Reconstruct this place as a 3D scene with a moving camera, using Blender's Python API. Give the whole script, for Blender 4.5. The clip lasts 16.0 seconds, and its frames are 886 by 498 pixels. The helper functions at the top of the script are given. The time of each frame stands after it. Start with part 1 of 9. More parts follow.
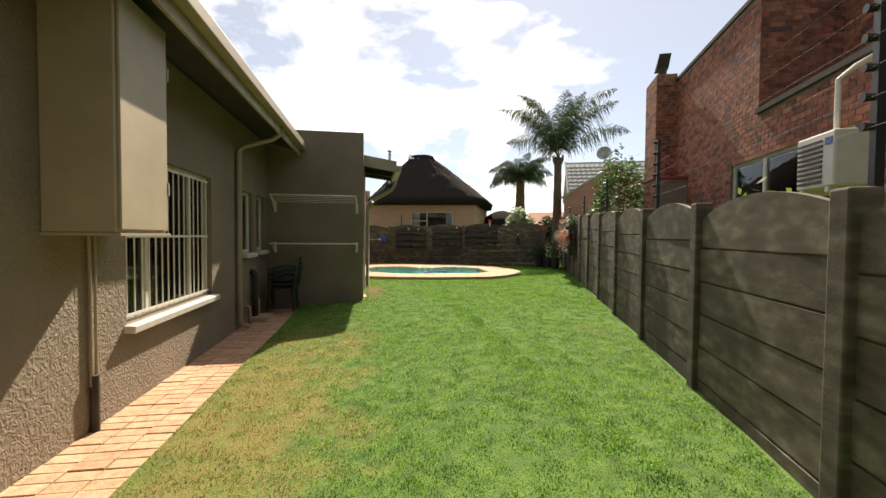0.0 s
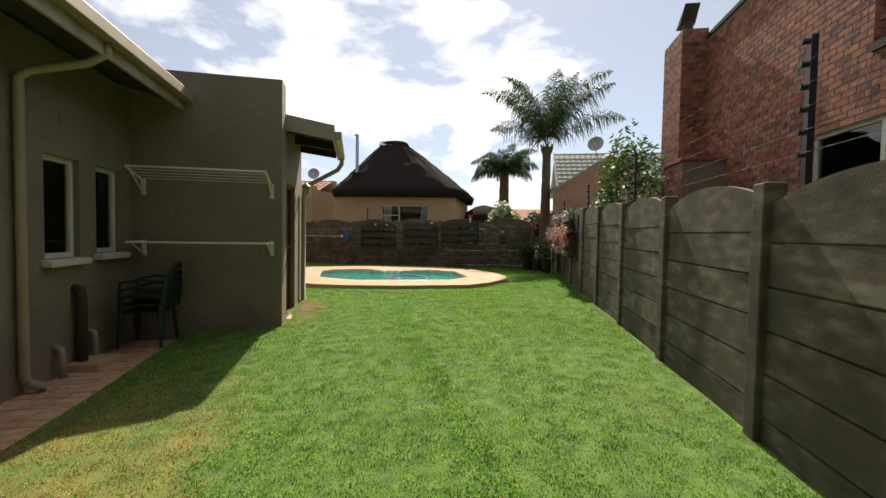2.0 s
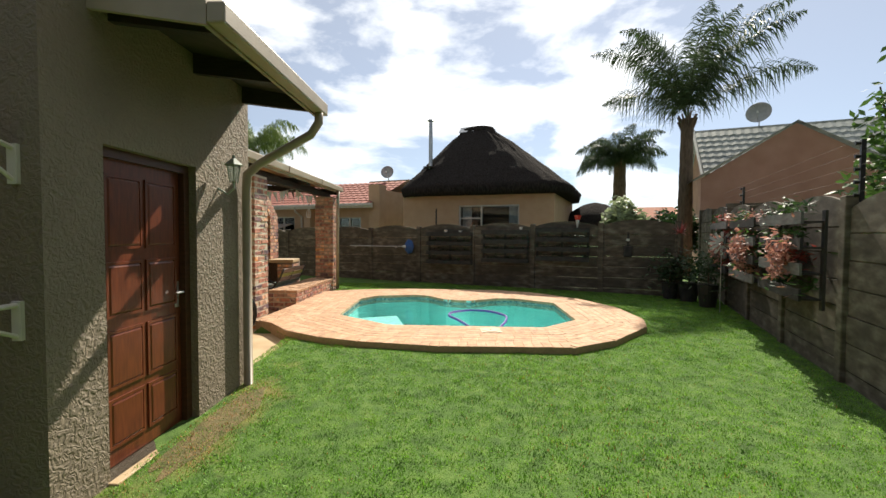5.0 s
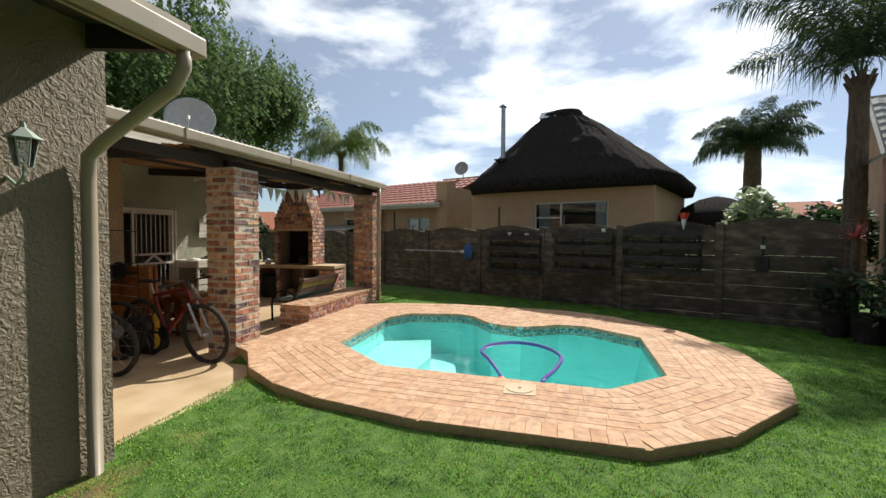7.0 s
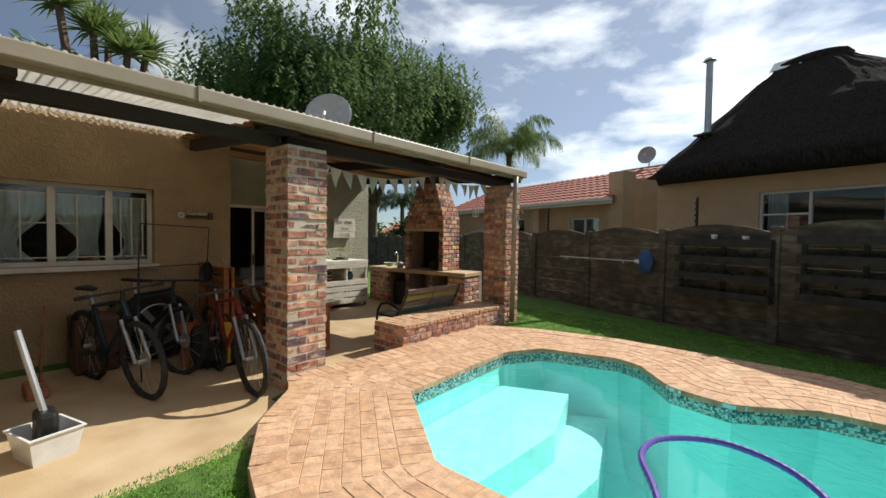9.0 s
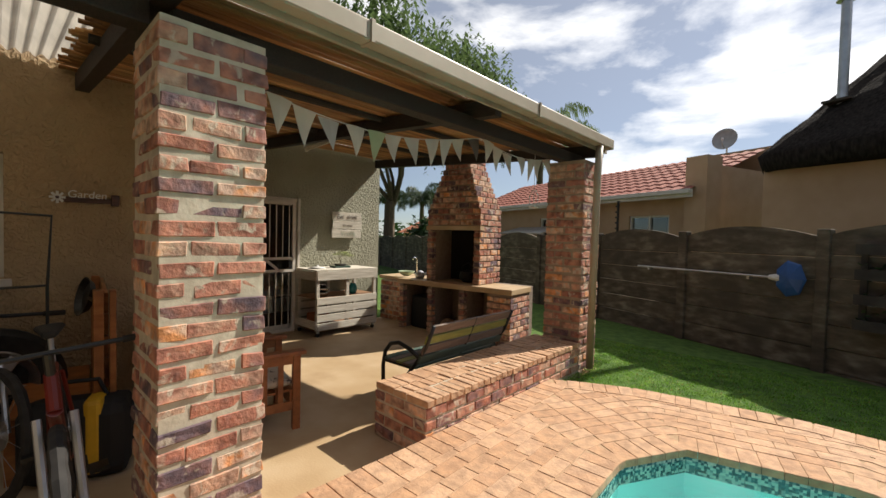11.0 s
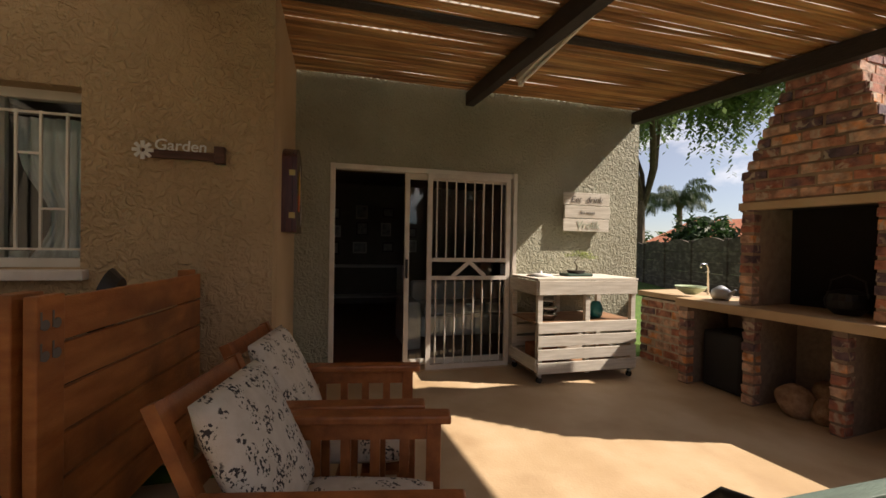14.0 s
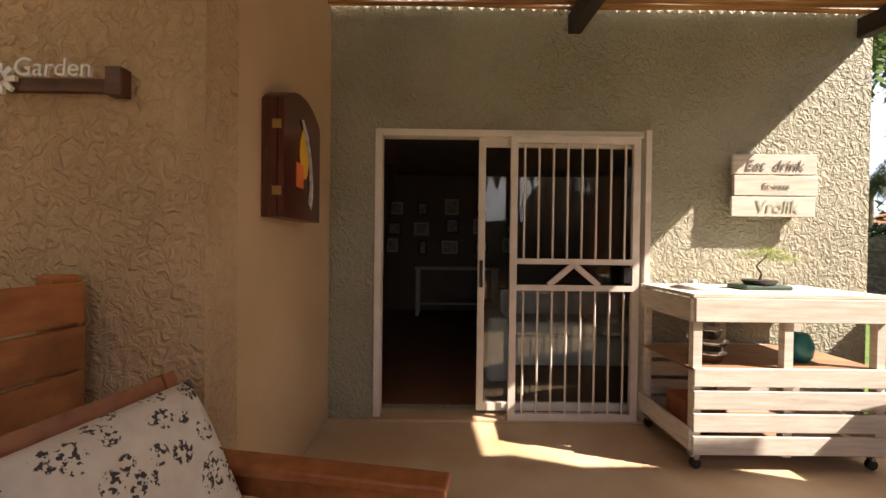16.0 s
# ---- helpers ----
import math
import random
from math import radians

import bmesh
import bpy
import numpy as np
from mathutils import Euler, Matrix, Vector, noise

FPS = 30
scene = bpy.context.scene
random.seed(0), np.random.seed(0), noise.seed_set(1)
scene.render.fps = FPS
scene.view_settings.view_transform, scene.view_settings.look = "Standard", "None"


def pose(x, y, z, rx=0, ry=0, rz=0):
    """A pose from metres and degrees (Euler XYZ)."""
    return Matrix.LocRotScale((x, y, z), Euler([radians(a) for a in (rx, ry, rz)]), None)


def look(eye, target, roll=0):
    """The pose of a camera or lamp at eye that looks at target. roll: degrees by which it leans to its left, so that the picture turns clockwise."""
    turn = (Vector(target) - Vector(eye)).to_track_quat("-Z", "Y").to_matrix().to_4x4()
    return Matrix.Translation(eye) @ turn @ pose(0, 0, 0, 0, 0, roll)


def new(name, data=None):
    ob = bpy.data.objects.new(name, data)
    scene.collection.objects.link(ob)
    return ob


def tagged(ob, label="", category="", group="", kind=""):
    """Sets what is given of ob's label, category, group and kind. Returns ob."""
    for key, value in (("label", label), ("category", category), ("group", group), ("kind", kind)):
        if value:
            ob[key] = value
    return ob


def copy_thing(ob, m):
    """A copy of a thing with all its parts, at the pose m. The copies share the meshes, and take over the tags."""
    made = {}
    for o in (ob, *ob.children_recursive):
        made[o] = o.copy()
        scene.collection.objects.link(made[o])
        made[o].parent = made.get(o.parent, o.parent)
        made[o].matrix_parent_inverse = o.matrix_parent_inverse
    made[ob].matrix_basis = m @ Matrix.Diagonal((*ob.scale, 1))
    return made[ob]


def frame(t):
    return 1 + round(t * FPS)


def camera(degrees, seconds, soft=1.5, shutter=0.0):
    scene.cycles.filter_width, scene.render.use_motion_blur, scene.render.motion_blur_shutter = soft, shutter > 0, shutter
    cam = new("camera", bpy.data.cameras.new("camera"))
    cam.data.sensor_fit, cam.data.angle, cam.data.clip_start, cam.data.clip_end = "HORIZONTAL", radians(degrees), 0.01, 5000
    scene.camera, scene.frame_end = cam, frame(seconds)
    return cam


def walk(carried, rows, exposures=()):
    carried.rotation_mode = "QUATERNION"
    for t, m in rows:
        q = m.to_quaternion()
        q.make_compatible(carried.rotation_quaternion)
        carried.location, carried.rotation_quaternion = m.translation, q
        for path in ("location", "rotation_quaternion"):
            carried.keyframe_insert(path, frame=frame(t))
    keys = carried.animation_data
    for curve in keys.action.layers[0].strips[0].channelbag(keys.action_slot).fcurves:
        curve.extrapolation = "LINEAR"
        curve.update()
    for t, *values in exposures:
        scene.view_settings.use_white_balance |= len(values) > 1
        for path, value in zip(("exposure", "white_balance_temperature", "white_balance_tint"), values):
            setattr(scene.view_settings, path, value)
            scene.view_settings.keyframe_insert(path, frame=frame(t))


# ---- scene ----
cam = camera(93.7, 16.0)
PATH = [
    (0, (-0.023, -0.612, 1.337), (0.305, 1.36, 1.275), 0.5),
    (0.5, (0.203, -0.031, 1.353), (0.555, 1.936, 1.284), 0.5),
    (1, (0.375, 0.584, 1.345), (0.752, 2.547, 1.271), 0.7),
    (1.5, (0.614, 1.221, 1.343), (1.011, 3.179, 1.269), 0.8),
    (2, (0.768, 1.9, 1.345), (1.18, 3.855, 1.269), 1.0),
    (2.5, (0.963, 2.625, 1.355), (1.386, 4.578, 1.279), 0.9),
    (3, (1.135, 3.388, 1.367), (1.565, 5.34, 1.292), 1.1),
    (3.5, (1.294, 4.102, 1.412), (1.715, 6.056, 1.338), 0.9),
    (4, (1.441, 4.812, 1.437), (1.741, 6.788, 1.365), 1.0),
    (4.5, (1.64, 5.457, 1.492), (1.725, 7.453, 1.422), 0.7),
    (7, (2.683, 8.043, 1.632), (2.143, 9.967, 1.558), 0.3),
    (7.5, (2.909, 8.616, 1.654), (2.1, 10.444, 1.583), 0.4),
    (8, (3.072, 9.231, 1.666), (2.016, 10.928, 1.598), 0.1),
    (8.5, (2.853, 9.786, 1.598), (1.624, 11.363, 1.534), 0.4),
    (11, (0.711, 11.99, 1.576), (-0.646, 13.457, 1.515), 1.4),
    (11.5, (0.256, 12.258, 1.521), (-1.116, 13.713, 1.468), 1.5),
    (12, (-0.12, 12.554, 1.384), (-1.489, 14.011, 1.335), 1.3),
    (12.5, (-0.476, 12.838, 1.307), (-1.877, 14.265, 1.261), 1.3),
    (13, (-0.817, 13.104, 1.264), (-2.355, 14.382, 1.223), 1.2),
    (13.5, (-1.076, 13.27, 1.312), (-2.821, 14.246, 1.277), 1.2),
    (14, (-1.288, 13.323, 1.334), (-3.216, 13.854, 1.311), 1.0),
    (14.5, (-1.523, 13.415, 1.358), (-3.51, 13.646, 1.325), 1.0),
    (15, (-1.79, 13.594, 1.324), (-3.789, 13.654, 1.299), 0.8),
    (15.5, (-2.106, 13.717, 1.277), (-4.106, 13.732, 1.262), 0.8),
    (16, (-2.51, 13.817, 1.285), (-4.51, 13.825, 1.262), 0.7),
]
EXPOSURE = [(0.0, 0.95, 7300, 11), (2.0, 0.75, 7100, 10), (3.5, 0.8, 7000, 8), (7.0, 0.44, 6250, 7), (8.5, 0.38, 6150, 6), (11.0, 0.4, 6600, 10), (12.5, 0.4, 6900, 12), (13.5, 0.7, 7000, 15), (14.5, 0.9, 7100, 20), (15.2, 1.45, 7100, 22), (16.0, 1.8, 7100, 22)]
walk(cam, [(t, look(eye, target, roll)) for t, eye, target, roll in PATH], EXPOSURE)

# ---- light ----
SUN_DIR = Vector((0.34, 1.0, 0.97)).normalized()
world = bpy.data.worlds.new("sky_world")
scene.world = world
world.use_nodes = True
wn, wl = world.node_tree.nodes, world.node_tree.links
wn.clear()
sky = wn.new("ShaderNodeTexSky")
sky.sky_type = "NISHITA"
sky.sun_disc = False
sky.sun_elevation = math.asin(SUN_DIR.z)
sky.sun_rotation = math.atan2(SUN_DIR.x, SUN_DIR.y)
sky.altitude = 1500
sky.air_density = 1.0
sky.dust_density = 0.6
sky.ozone_density = 3.5
wtc = wn.new("ShaderNodeTexCoord")
wmap = wn.new("ShaderNodeMapping")
wmap.inputs["Scale"].default_value = (1.0, 1.0, 2.6)
cloud = wn.new("ShaderNodeTexNoise")
cloud.inputs["Scale"].default_value = 2.3
cloud.inputs["Detail"].default_value = 9.0
cloud.inputs["Roughness"].default_value = 0.55
cloud.inputs["Distortion"].default_value = 0.2
cramp = wn.new("ShaderNodeValToRGB")
cramp.color_ramp.elements[0].position, cramp.color_ramp.elements[1].position = 0.49, 0.64
cramp.color_ramp.elements[0].color = (0.2, 0.2, 0.2, 1)   # thin haze between the clouds
cmix = wn.new("ShaderNodeMixRGB")
# clouds scatter forwards: brightest towards the sun
sdot = wn.new("ShaderNodeVectorMath")
sdot.operation = "DOT_PRODUCT"
sdot.inputs[1].default_value = SUN_DIR
spos = wn.new("ShaderNodeMapRange")
spos.interpolation_type = "SMOOTHSTEP"
spos.inputs[1].default_value, spos.inputs[2].default_value = -0.3, 1.0
spos.inputs[3].default_value, spos.inputs[4].default_value = 3.5, 20.0
wl.new(wtc.outputs["Generated"], sdot.inputs[0])
wl.new(sdot.outputs["Value"], spos.inputs[0])
wl.new(spos.outputs[0], cmix.inputs[2])
wbg = wn.new("ShaderNodeBackground")
wbg.inputs[1].default_value = 0.06
wout = wn.new("ShaderNodeOutputWorld")
wl.new(wtc.outputs["Generated"], wmap.inputs[0])
wl.new(wmap.outputs[0], cloud.inputs[0])
wl.new(cloud.outputs[0], cramp.inputs[0])
wl.new(cramp.outputs[0], cmix.inputs[0])
wl.new(sky.outputs[0], cmix.inputs[1])
wl.new(cmix.outputs[0], wbg.inputs[0])
wl.new(wbg.outputs[0], wout.inputs[0])
sun = new("sun", bpy.data.lights.new("sun", "SUN"))
sun.data.energy = 5.0
sun.data.angle = radians(0.6)
sun.data.color = (1.0, 0.93, 0.82)
sun.matrix_basis = look(tuple(SUN_DIR * 40), (0, 0, 0))


# ---- materials ----
def ramp(nt, pos_cols):
    r = nt.nodes.new("ShaderNodeValToRGB")
    e = r.color_ramp.elements
    while len(e) < len(pos_cols):
        e.new(0.5)
    for k, (p, c) in zip(e, pos_cols):
        k.position, k.color = p, (*c, 1)
    return r


def material(name, cols, scale=6.0, rough=0.8, metal=0.0, bump=0.0, bump_scale=60.0, detail=6.0, rnd=0.0, stain=None, stain_scale=0.7,
             rnd_source="object", stretch=(1, 1, 1), spec=0.5, bump_dist=0.02):
    """Noise-mixed base colours, a second larger stain layer, per-piece variation and a bump."""
    m = bpy.data.materials.new(name)
    m.use_nodes = True
    nt = m.node_tree
    n, l = nt.nodes, nt.links
    b = n["Principled BSDF"]
    tc = n.new("ShaderNodeTexCoord")
    mp = n.new("ShaderNodeMapping")
    mp.inputs["Scale"].default_value = stretch
    geo = n.new("ShaderNodeNewGeometry")
    l.new(geo.outputs["Position"], mp.inputs[0])
    nz = n.new("ShaderNodeTexNoise")
    nz.inputs["Scale"].default_value, nz.inputs["Detail"].default_value = scale, detail
    l.new(mp.outputs[0], nz.inputs[0])
    k = len(cols)
    r = ramp(nt, [(0.3 + 0.4 * i / max(1, k - 1), c) for i, c in enumerate(cols)])
    l.new(nz.outputs[0], r.inputs[0])
    col = r.outputs[0]
    if stain:
        n2 = n.new("ShaderNodeTexNoise")
        n2.inputs["Scale"].default_value, n2.inputs["Detail"].default_value = stain_scale, 5.0
        l.new(geo.outputs["Position"], n2.inputs[0])
        r2 = ramp(nt, [(0.45, (0, 0, 0)), (0.68, (1, 1, 1))])
        l.new(n2.outputs[0], r2.inputs[0])
        mx = n.new("ShaderNodeMixRGB")
        mx.inputs[2].default_value = (*stain, 1)
        l.new(r2.outputs[0], mx.inputs[0])
        l.new(col, mx.inputs[1])
        col = mx.outputs[0]
    if rnd:
        if rnd_source == "object":
            src = n.new("ShaderNodeObjectInfo").outputs["Random"]
        else:
            src = geo.outputs["Random Per Island"]
        hs = n.new("ShaderNodeHueSaturation")
        mr = n.new("ShaderNodeMapRange")
        mr.inputs[3].default_value, mr.inputs[4].default_value = 1 - rnd, 1 + rnd
        l.new(src, mr.inputs[0])
        l.new(mr.outputs[0], hs.inputs["Value"])
        l.new(col, hs.inputs["Color"])
        col = hs.outputs[0]
    l.new(col, b.inputs["Base Color"])
    b.inputs["Roughness"].default_value = rough
    b.inputs["Metallic"].default_value = metal
    b.inputs["Specular IOR Level"].default_value = spec
    if bump:
        n3 = n.new("ShaderNodeTexNoise")
        n3.inputs["Scale"].default_value, n3.inputs["Detail"].default_value = bump_scale, 4.0
        l.new(mp.outputs[0], n3.inputs[0])
        bp = n.new("ShaderNodeBump")
        bp.inputs["Strength"].default_value, bp.inputs["Distance"].default_value = bump, bump_dist
        l.new(n3.outputs[0], bp.inputs["Height"])
        l.new(bp.outputs[0], b.inputs["Normal"])
    return m


def brick_material(name, stops, source="object", scale=1.0, fleck=0.8, shift=0.12, smear=0.0):
    """Clinker bricks: each piece draws its own colour from the stops, with burnt flecks and a rough face."""
    m = bpy.data.materials.new(name)
    m.use_nodes = True
    nt = m.node_tree
    n, l = nt.nodes, nt.links
    b = n["Principled BSDF"]
    geo = n.new("ShaderNodeNewGeometry")
    src = n.new("ShaderNodeObjectInfo").outputs["Random"] if source == "object" else geo.outputs["Random Per Island"]
    r = ramp(nt, stops)
    r.color_ramp.interpolation = "LINEAR"
    # the firing changes along each brick
    fz = n.new("ShaderNodeTexNoise")
    fz.inputs["Scale"].default_value, fz.inputs["Detail"].default_value = 9 * scale, 2
    l.new(geo.outputs["Position"], fz.inputs[0])
    fm = n.new("ShaderNodeMapRange")
    fm.inputs[3].default_value, fm.inputs[4].default_value = -shift * 2.0, shift * 2.0
    l.new(fz.outputs[0], fm.inputs[0])
    fa = n.new("ShaderNodeMath")
    l.new(src, fa.inputs[0])
    l.new(fm.outputs[0], fa.inputs[1])
    l.new(fa.outputs[0], r.inputs[0])
    nz = n.new("ShaderNodeTexNoise")
    nz.inputs["Scale"].default_value, nz.inputs["Detail"].default_value = 14 * scale, 7
    l.new(geo.outputs["Position"], nz.inputs[0])
    r2 = ramp(nt, [(0.35, (0.45, 0.42, 0.42)), (0.5, (0.95, 0.95, 0.95)), (0.66, (1.35, 1.3, 1.2))])
    l.new(nz.outputs[0], r2.inputs[0])
    mx = n.new("ShaderNodeMixRGB")
    mx.blend_type = "MULTIPLY"
    mx.inputs[0].default_value = fleck
    l.new(r.outputs[0], mx.inputs[1])
    l.new(r2.outputs[0], mx.inputs[2])
    out = mx.outputs[0]
    if smear:
        # mortar wiped over parts of the face
        sz = n.new("ShaderNodeTexNoise")
        sz.inputs["Scale"].default_value, sz.inputs["Detail"].default_value, sz.inputs["Distortion"].default_value = 11, 8, 0.8
        l.new(geo.outputs["Position"], sz.inputs[0])
        sr = ramp(nt, [(0.57, (0, 0, 0)), (0.64, (smear, smear, smear))])
        l.new(sz.outputs[0], sr.inputs[0])
        sm = n.new("ShaderNodeMixRGB")
        sm.inputs[2].default_value = (0.52, 0.44, 0.34, 1)
        l.new(sr.outputs[0], sm.inputs[0])
        l.new(out, sm.inputs[1])
        out = sm.outputs[0]
    l.new(out, b.inputs["Base Color"])
    b.inputs["Roughness"].default_value = 0.85
    n3 = n.new("ShaderNodeTexNoise")
    n3.inputs["Scale"].default_value, n3.inputs["Detail"].default_value = 45 * scale, 5
    l.new(geo.outputs["Position"], n3.inputs[0])
    bp = n.new("ShaderNodeBump")
    bp.inputs["Strength"].default_value, bp.inputs["Distance"].default_value = 0.6, 0.01
    l.new(n3.outputs[0], bp.inputs["Height"])
    l.new(bp.outputs[0], b.inputs["Normal"])
    return m


def stucco_material(name, c0, c1, strength=0.6, scale=28.0, depth=0.008):
    """Textured plaster: flattened trowel ridges in relief, slight streaks."""
    m = bpy.data.materials.new(name)
    m.use_nodes = True
    nt = m.node_tree
    n, l = nt.nodes, nt.links
    b = n["Principled BSDF"]
    geo = n.new("ShaderNodeNewGeometry")
    nz = n.new("ShaderNodeTexNoise")
    nz.inputs["Scale"].default_value, nz.inputs["Detail"].default_value = 1.6, 8
    l.new(geo.outputs["Position"], nz.inputs[0])
    r = ramp(nt, [(0.35, c0), (0.65, c1)])
    l.new(nz.outputs[0], r.inputs[0])
    l.new(r.outputs[0], b.inputs["Base Color"])
    b.inputs["Roughness"].default_value = 0.75
    a = n.new("ShaderNodeTexNoise")
    a.inputs["Scale"].default_value, a.inputs["Detail"].default_value, a.inputs["Distortion"].default_value = scale, 3, 1.2
    l.new(geo.outputs["Position"], a.inputs[0])
    ra = ramp(nt, [(0.40, (0, 0, 0)), (0.62, (1, 1, 1))])
    l.new(a.outputs[0], ra.inputs[0])
    f = n.new("ShaderNodeTexNoise")
    f.inputs["Scale"].default_value, f.inputs["Detail"].default_value = 120, 3
    l.new(geo.outputs["Position"], f.inputs[0])
    ad = n.new("ShaderNodeMath")
    ad.operation = "MULTIPLY_ADD"
    ad.inputs[1].default_value = 0.25
    l.new(f.outputs[0], ad.inputs[0])
    l.new(ra.outputs[0], ad.inputs[2])
    bp = n.new("ShaderNodeBump")
    bp.inputs["Strength"].default_value, bp.inputs["Distance"].default_value = strength, depth
    l.new(ad.outputs[0], bp.inputs["Height"])
    l.new(bp.outputs[0], b.inputs["Normal"])
    return m


def simple(name, col, rough=0.5, metal=0.0, **kw):
    d = tuple(c * 0.8 for c in col)
    return material(name, [d, col], scale=9, rough=rough, metal=metal, **kw)


def glass_material(name, tint=(0.9, 0.95, 0.95), rough=0.0):
    m = bpy.data.materials.new(name)
    m.use_nodes = True
    nt = m.node_tree
    n, l = nt.nodes, nt.links
    n.remove(n["Principled BSDF"])
    g = n.new("ShaderNodeBsdfGlossy")
    g.inputs["Roughness"].default_value = rough
    t = n.new("ShaderNodeBsdfTransparent")
    t.inputs[0].default_value = (*tint, 1)
    f = n.new("ShaderNodeFresnel")
    f.inputs[0].default_value = 1.5
    mx = n.new("ShaderNodeMixShader")
    l.new(f.outputs[0], mx.inputs[0])
    l.new(t.outputs[0], mx.inputs[1])
    l.new(g.outputs[0], mx.inputs[2])
    l.new(mx.outputs[0], n["Material Output"].inputs[0])
    return m



def thin_material(name, col, through_share=0.4, rough=0.6, rnd=0.0, cols=None):
    """Leaf, cloth or thin sheet: diffuse on the near side and glowing through from the far side."""
    m = material(name, cols or [tuple(c * 0.8 for c in col), col, tuple(min(1, c * 1.15) for c in col)], scale=4.5 if cols else 3, rough=rough, rnd=rnd, rnd_source="island")
    nt = m.node_tree
    n, l = nt.nodes, nt.links
    b = n["Principled BSDF"]
    t = n.new("ShaderNodeBsdfTranslucent")
    l.new(b.inputs["Base Color"].links[0].from_socket, t.inputs[0])
    mx = n.new("ShaderNodeMixShader")
    mx.inputs[0].default_value = through_share
    l.new(b.outputs[0], mx.inputs[1])
    l.new(t.outputs[0], mx.inputs[2])
    l.new(mx.outputs[0], n["Material Output"].inputs[0])
    return m


M = {}
M["plaster"] = stucco_material("taupe_plaster", (0.205, 0.163, 0.115), (0.245, 0.198, 0.142), 0.7, 24, 0.011)
M["plaster_tan"] = stucco_material("tan_plaster", (0.36, 0.25, 0.14), (0.46, 0.33, 0.185), 1.0, 20, 0.011)
M["plaster_smooth"] = stucco_material("tan_smooth_plaster", (0.40, 0.28, 0.15), (0.45, 0.32, 0.18), 0.08, 8)
M["plaster_green"] = stucco_material("sage_plaster", (0.29, 0.285, 0.205), (0.355, 0.35, 0.26), 1.0, 22, 0.012)
M["lawn_soil"] = material("lawn_soil", [(0.045, 0.09, 0.014), (0.07, 0.14, 0.02), (0.11, 0.18, 0.032)], scale=9, rough=1, bump=0.5, bump_scale=80)


def worn_lawn(m, spots, worn):
    """Worn, scorched patches with ragged outlines mixed into the lawn's soil: (x, y, half width, half length)."""
    nt = m.node_tree
    n, l = nt.nodes, nt.links
    b = n["Principled BSDF"]
    geo = n.new("ShaderNodeNewGeometry")
    nz = n.new("ShaderNodeTexNoise")
    nz.inputs["Scale"].default_value, nz.inputs["Detail"].default_value = 2.4, 9
    l.new(geo.outputs["Position"], nz.inputs[0])
    col = b.inputs["Base Color"].links[0].from_socket
    for x, y, rx, ry in spots:
        mp = n.new("ShaderNodeMapping")
        mp.inputs["Location"].default_value = (-x / rx, -y / ry, 0)
        mp.inputs["Scale"].default_value = (1 / rx, 1 / ry, 0)
        l.new(geo.outputs["Position"], mp.inputs[0])
        ln = n.new("ShaderNodeVectorMath")
        ln.operation = "LENGTH"
        l.new(mp.outputs[0], ln.inputs[0])
        ad = n.new("ShaderNodeMath")
        ad.operation = "MULTIPLY_ADD"
        ad.inputs[1].default_value = 3.2
        l.new(nz.outputs[0], ad.inputs[0])
        l.new(ln.outputs["Value"], ad.inputs[2])
        mr = n.new("ShaderNodeMapRange")
        mr.inputs[1].default_value, mr.inputs[2].default_value, mr.inputs[3].default_value, mr.inputs[4].default_value = 1.7, 2.7, 0.75, 0.0
        l.new(ad.outputs[0], mr.inputs[0])
        mx = n.new("ShaderNodeMixRGB")
        mx.inputs[2].default_value = (*worn, 1)
        l.new(mr.outputs[0], mx.inputs[0])
        l.new(col, mx.inputs[1])
        col = mx.outputs[0]
    l.new(col, b.inputs["Base Color"])


worn_lawn(M["lawn_soil"], [(-1.0, 3.4, 1.0, 3.3), (0.05, 9.2, 0.3, 1.2)], (0.23, 0.165, 0.05))
M["grass"] = thin_material("grass_blade", (0.15, 0.29, 0.025), 0.4, 0.55, 0.6, [(0.07, 0.18, 0.014), (0.15, 0.33, 0.026), (0.24, 0.43, 0.05)])
M["bare_soil"] = material("bare_soil", [(0.08, 0.08, 0.025), (0.13, 0.105, 0.04), (0.19, 0.13, 0.06)], scale=14, rough=1, bump=0.6, bump_scale=60)
M["grass_dry"] = thin_material("dry_grass_blade", (0.40, 0.215, 0.06), 0.3, 0.8, 0.45)
M["paver"] = brick_material("clay_paver", [(0.0, (0.46, 0.265, 0.15)), (0.4, (0.505, 0.31, 0.185)), (0.75, (0.55, 0.35, 0.22)), (1.0, (0.475, 0.28, 0.165))], fleck=0.4)
M["paver_stuff"] = brick_material("clay_paver_field", [(0.0, (0.46, 0.265, 0.15)), (0.4, (0.505, 0.31, 0.185)), (0.75, (0.55, 0.35, 0.22)), (1.0, (0.475, 0.28, 0.165))], "island", fleck=0.4)
M["sand_joint"] = material("sand_joint", [(0.38, 0.25, 0.15), (0.48, 0.33, 0.20)], scale=25, rough=1, bump=0.3)
CLINKER = [(0.0, (0.13, 0.09, 0.11)), (0.15, (0.24, 0.13, 0.12)), (0.35, (0.38, 0.15, 0.10)), (0.55, (0.46, 0.21, 0.14)), (0.7, (0.50, 0.30, 0.21)), (0.88, (0.62, 0.42, 0.31)), (1.0, (0.66, 0.29, 0.12))]
M["clinker"] = brick_material("clinker_brick", CLINKER, shift=0.2, smear=0.75)
M["clinker_stuff"] = brick_material("clinker_brick_field", CLINKER, "island", shift=0.2, smear=0.75)
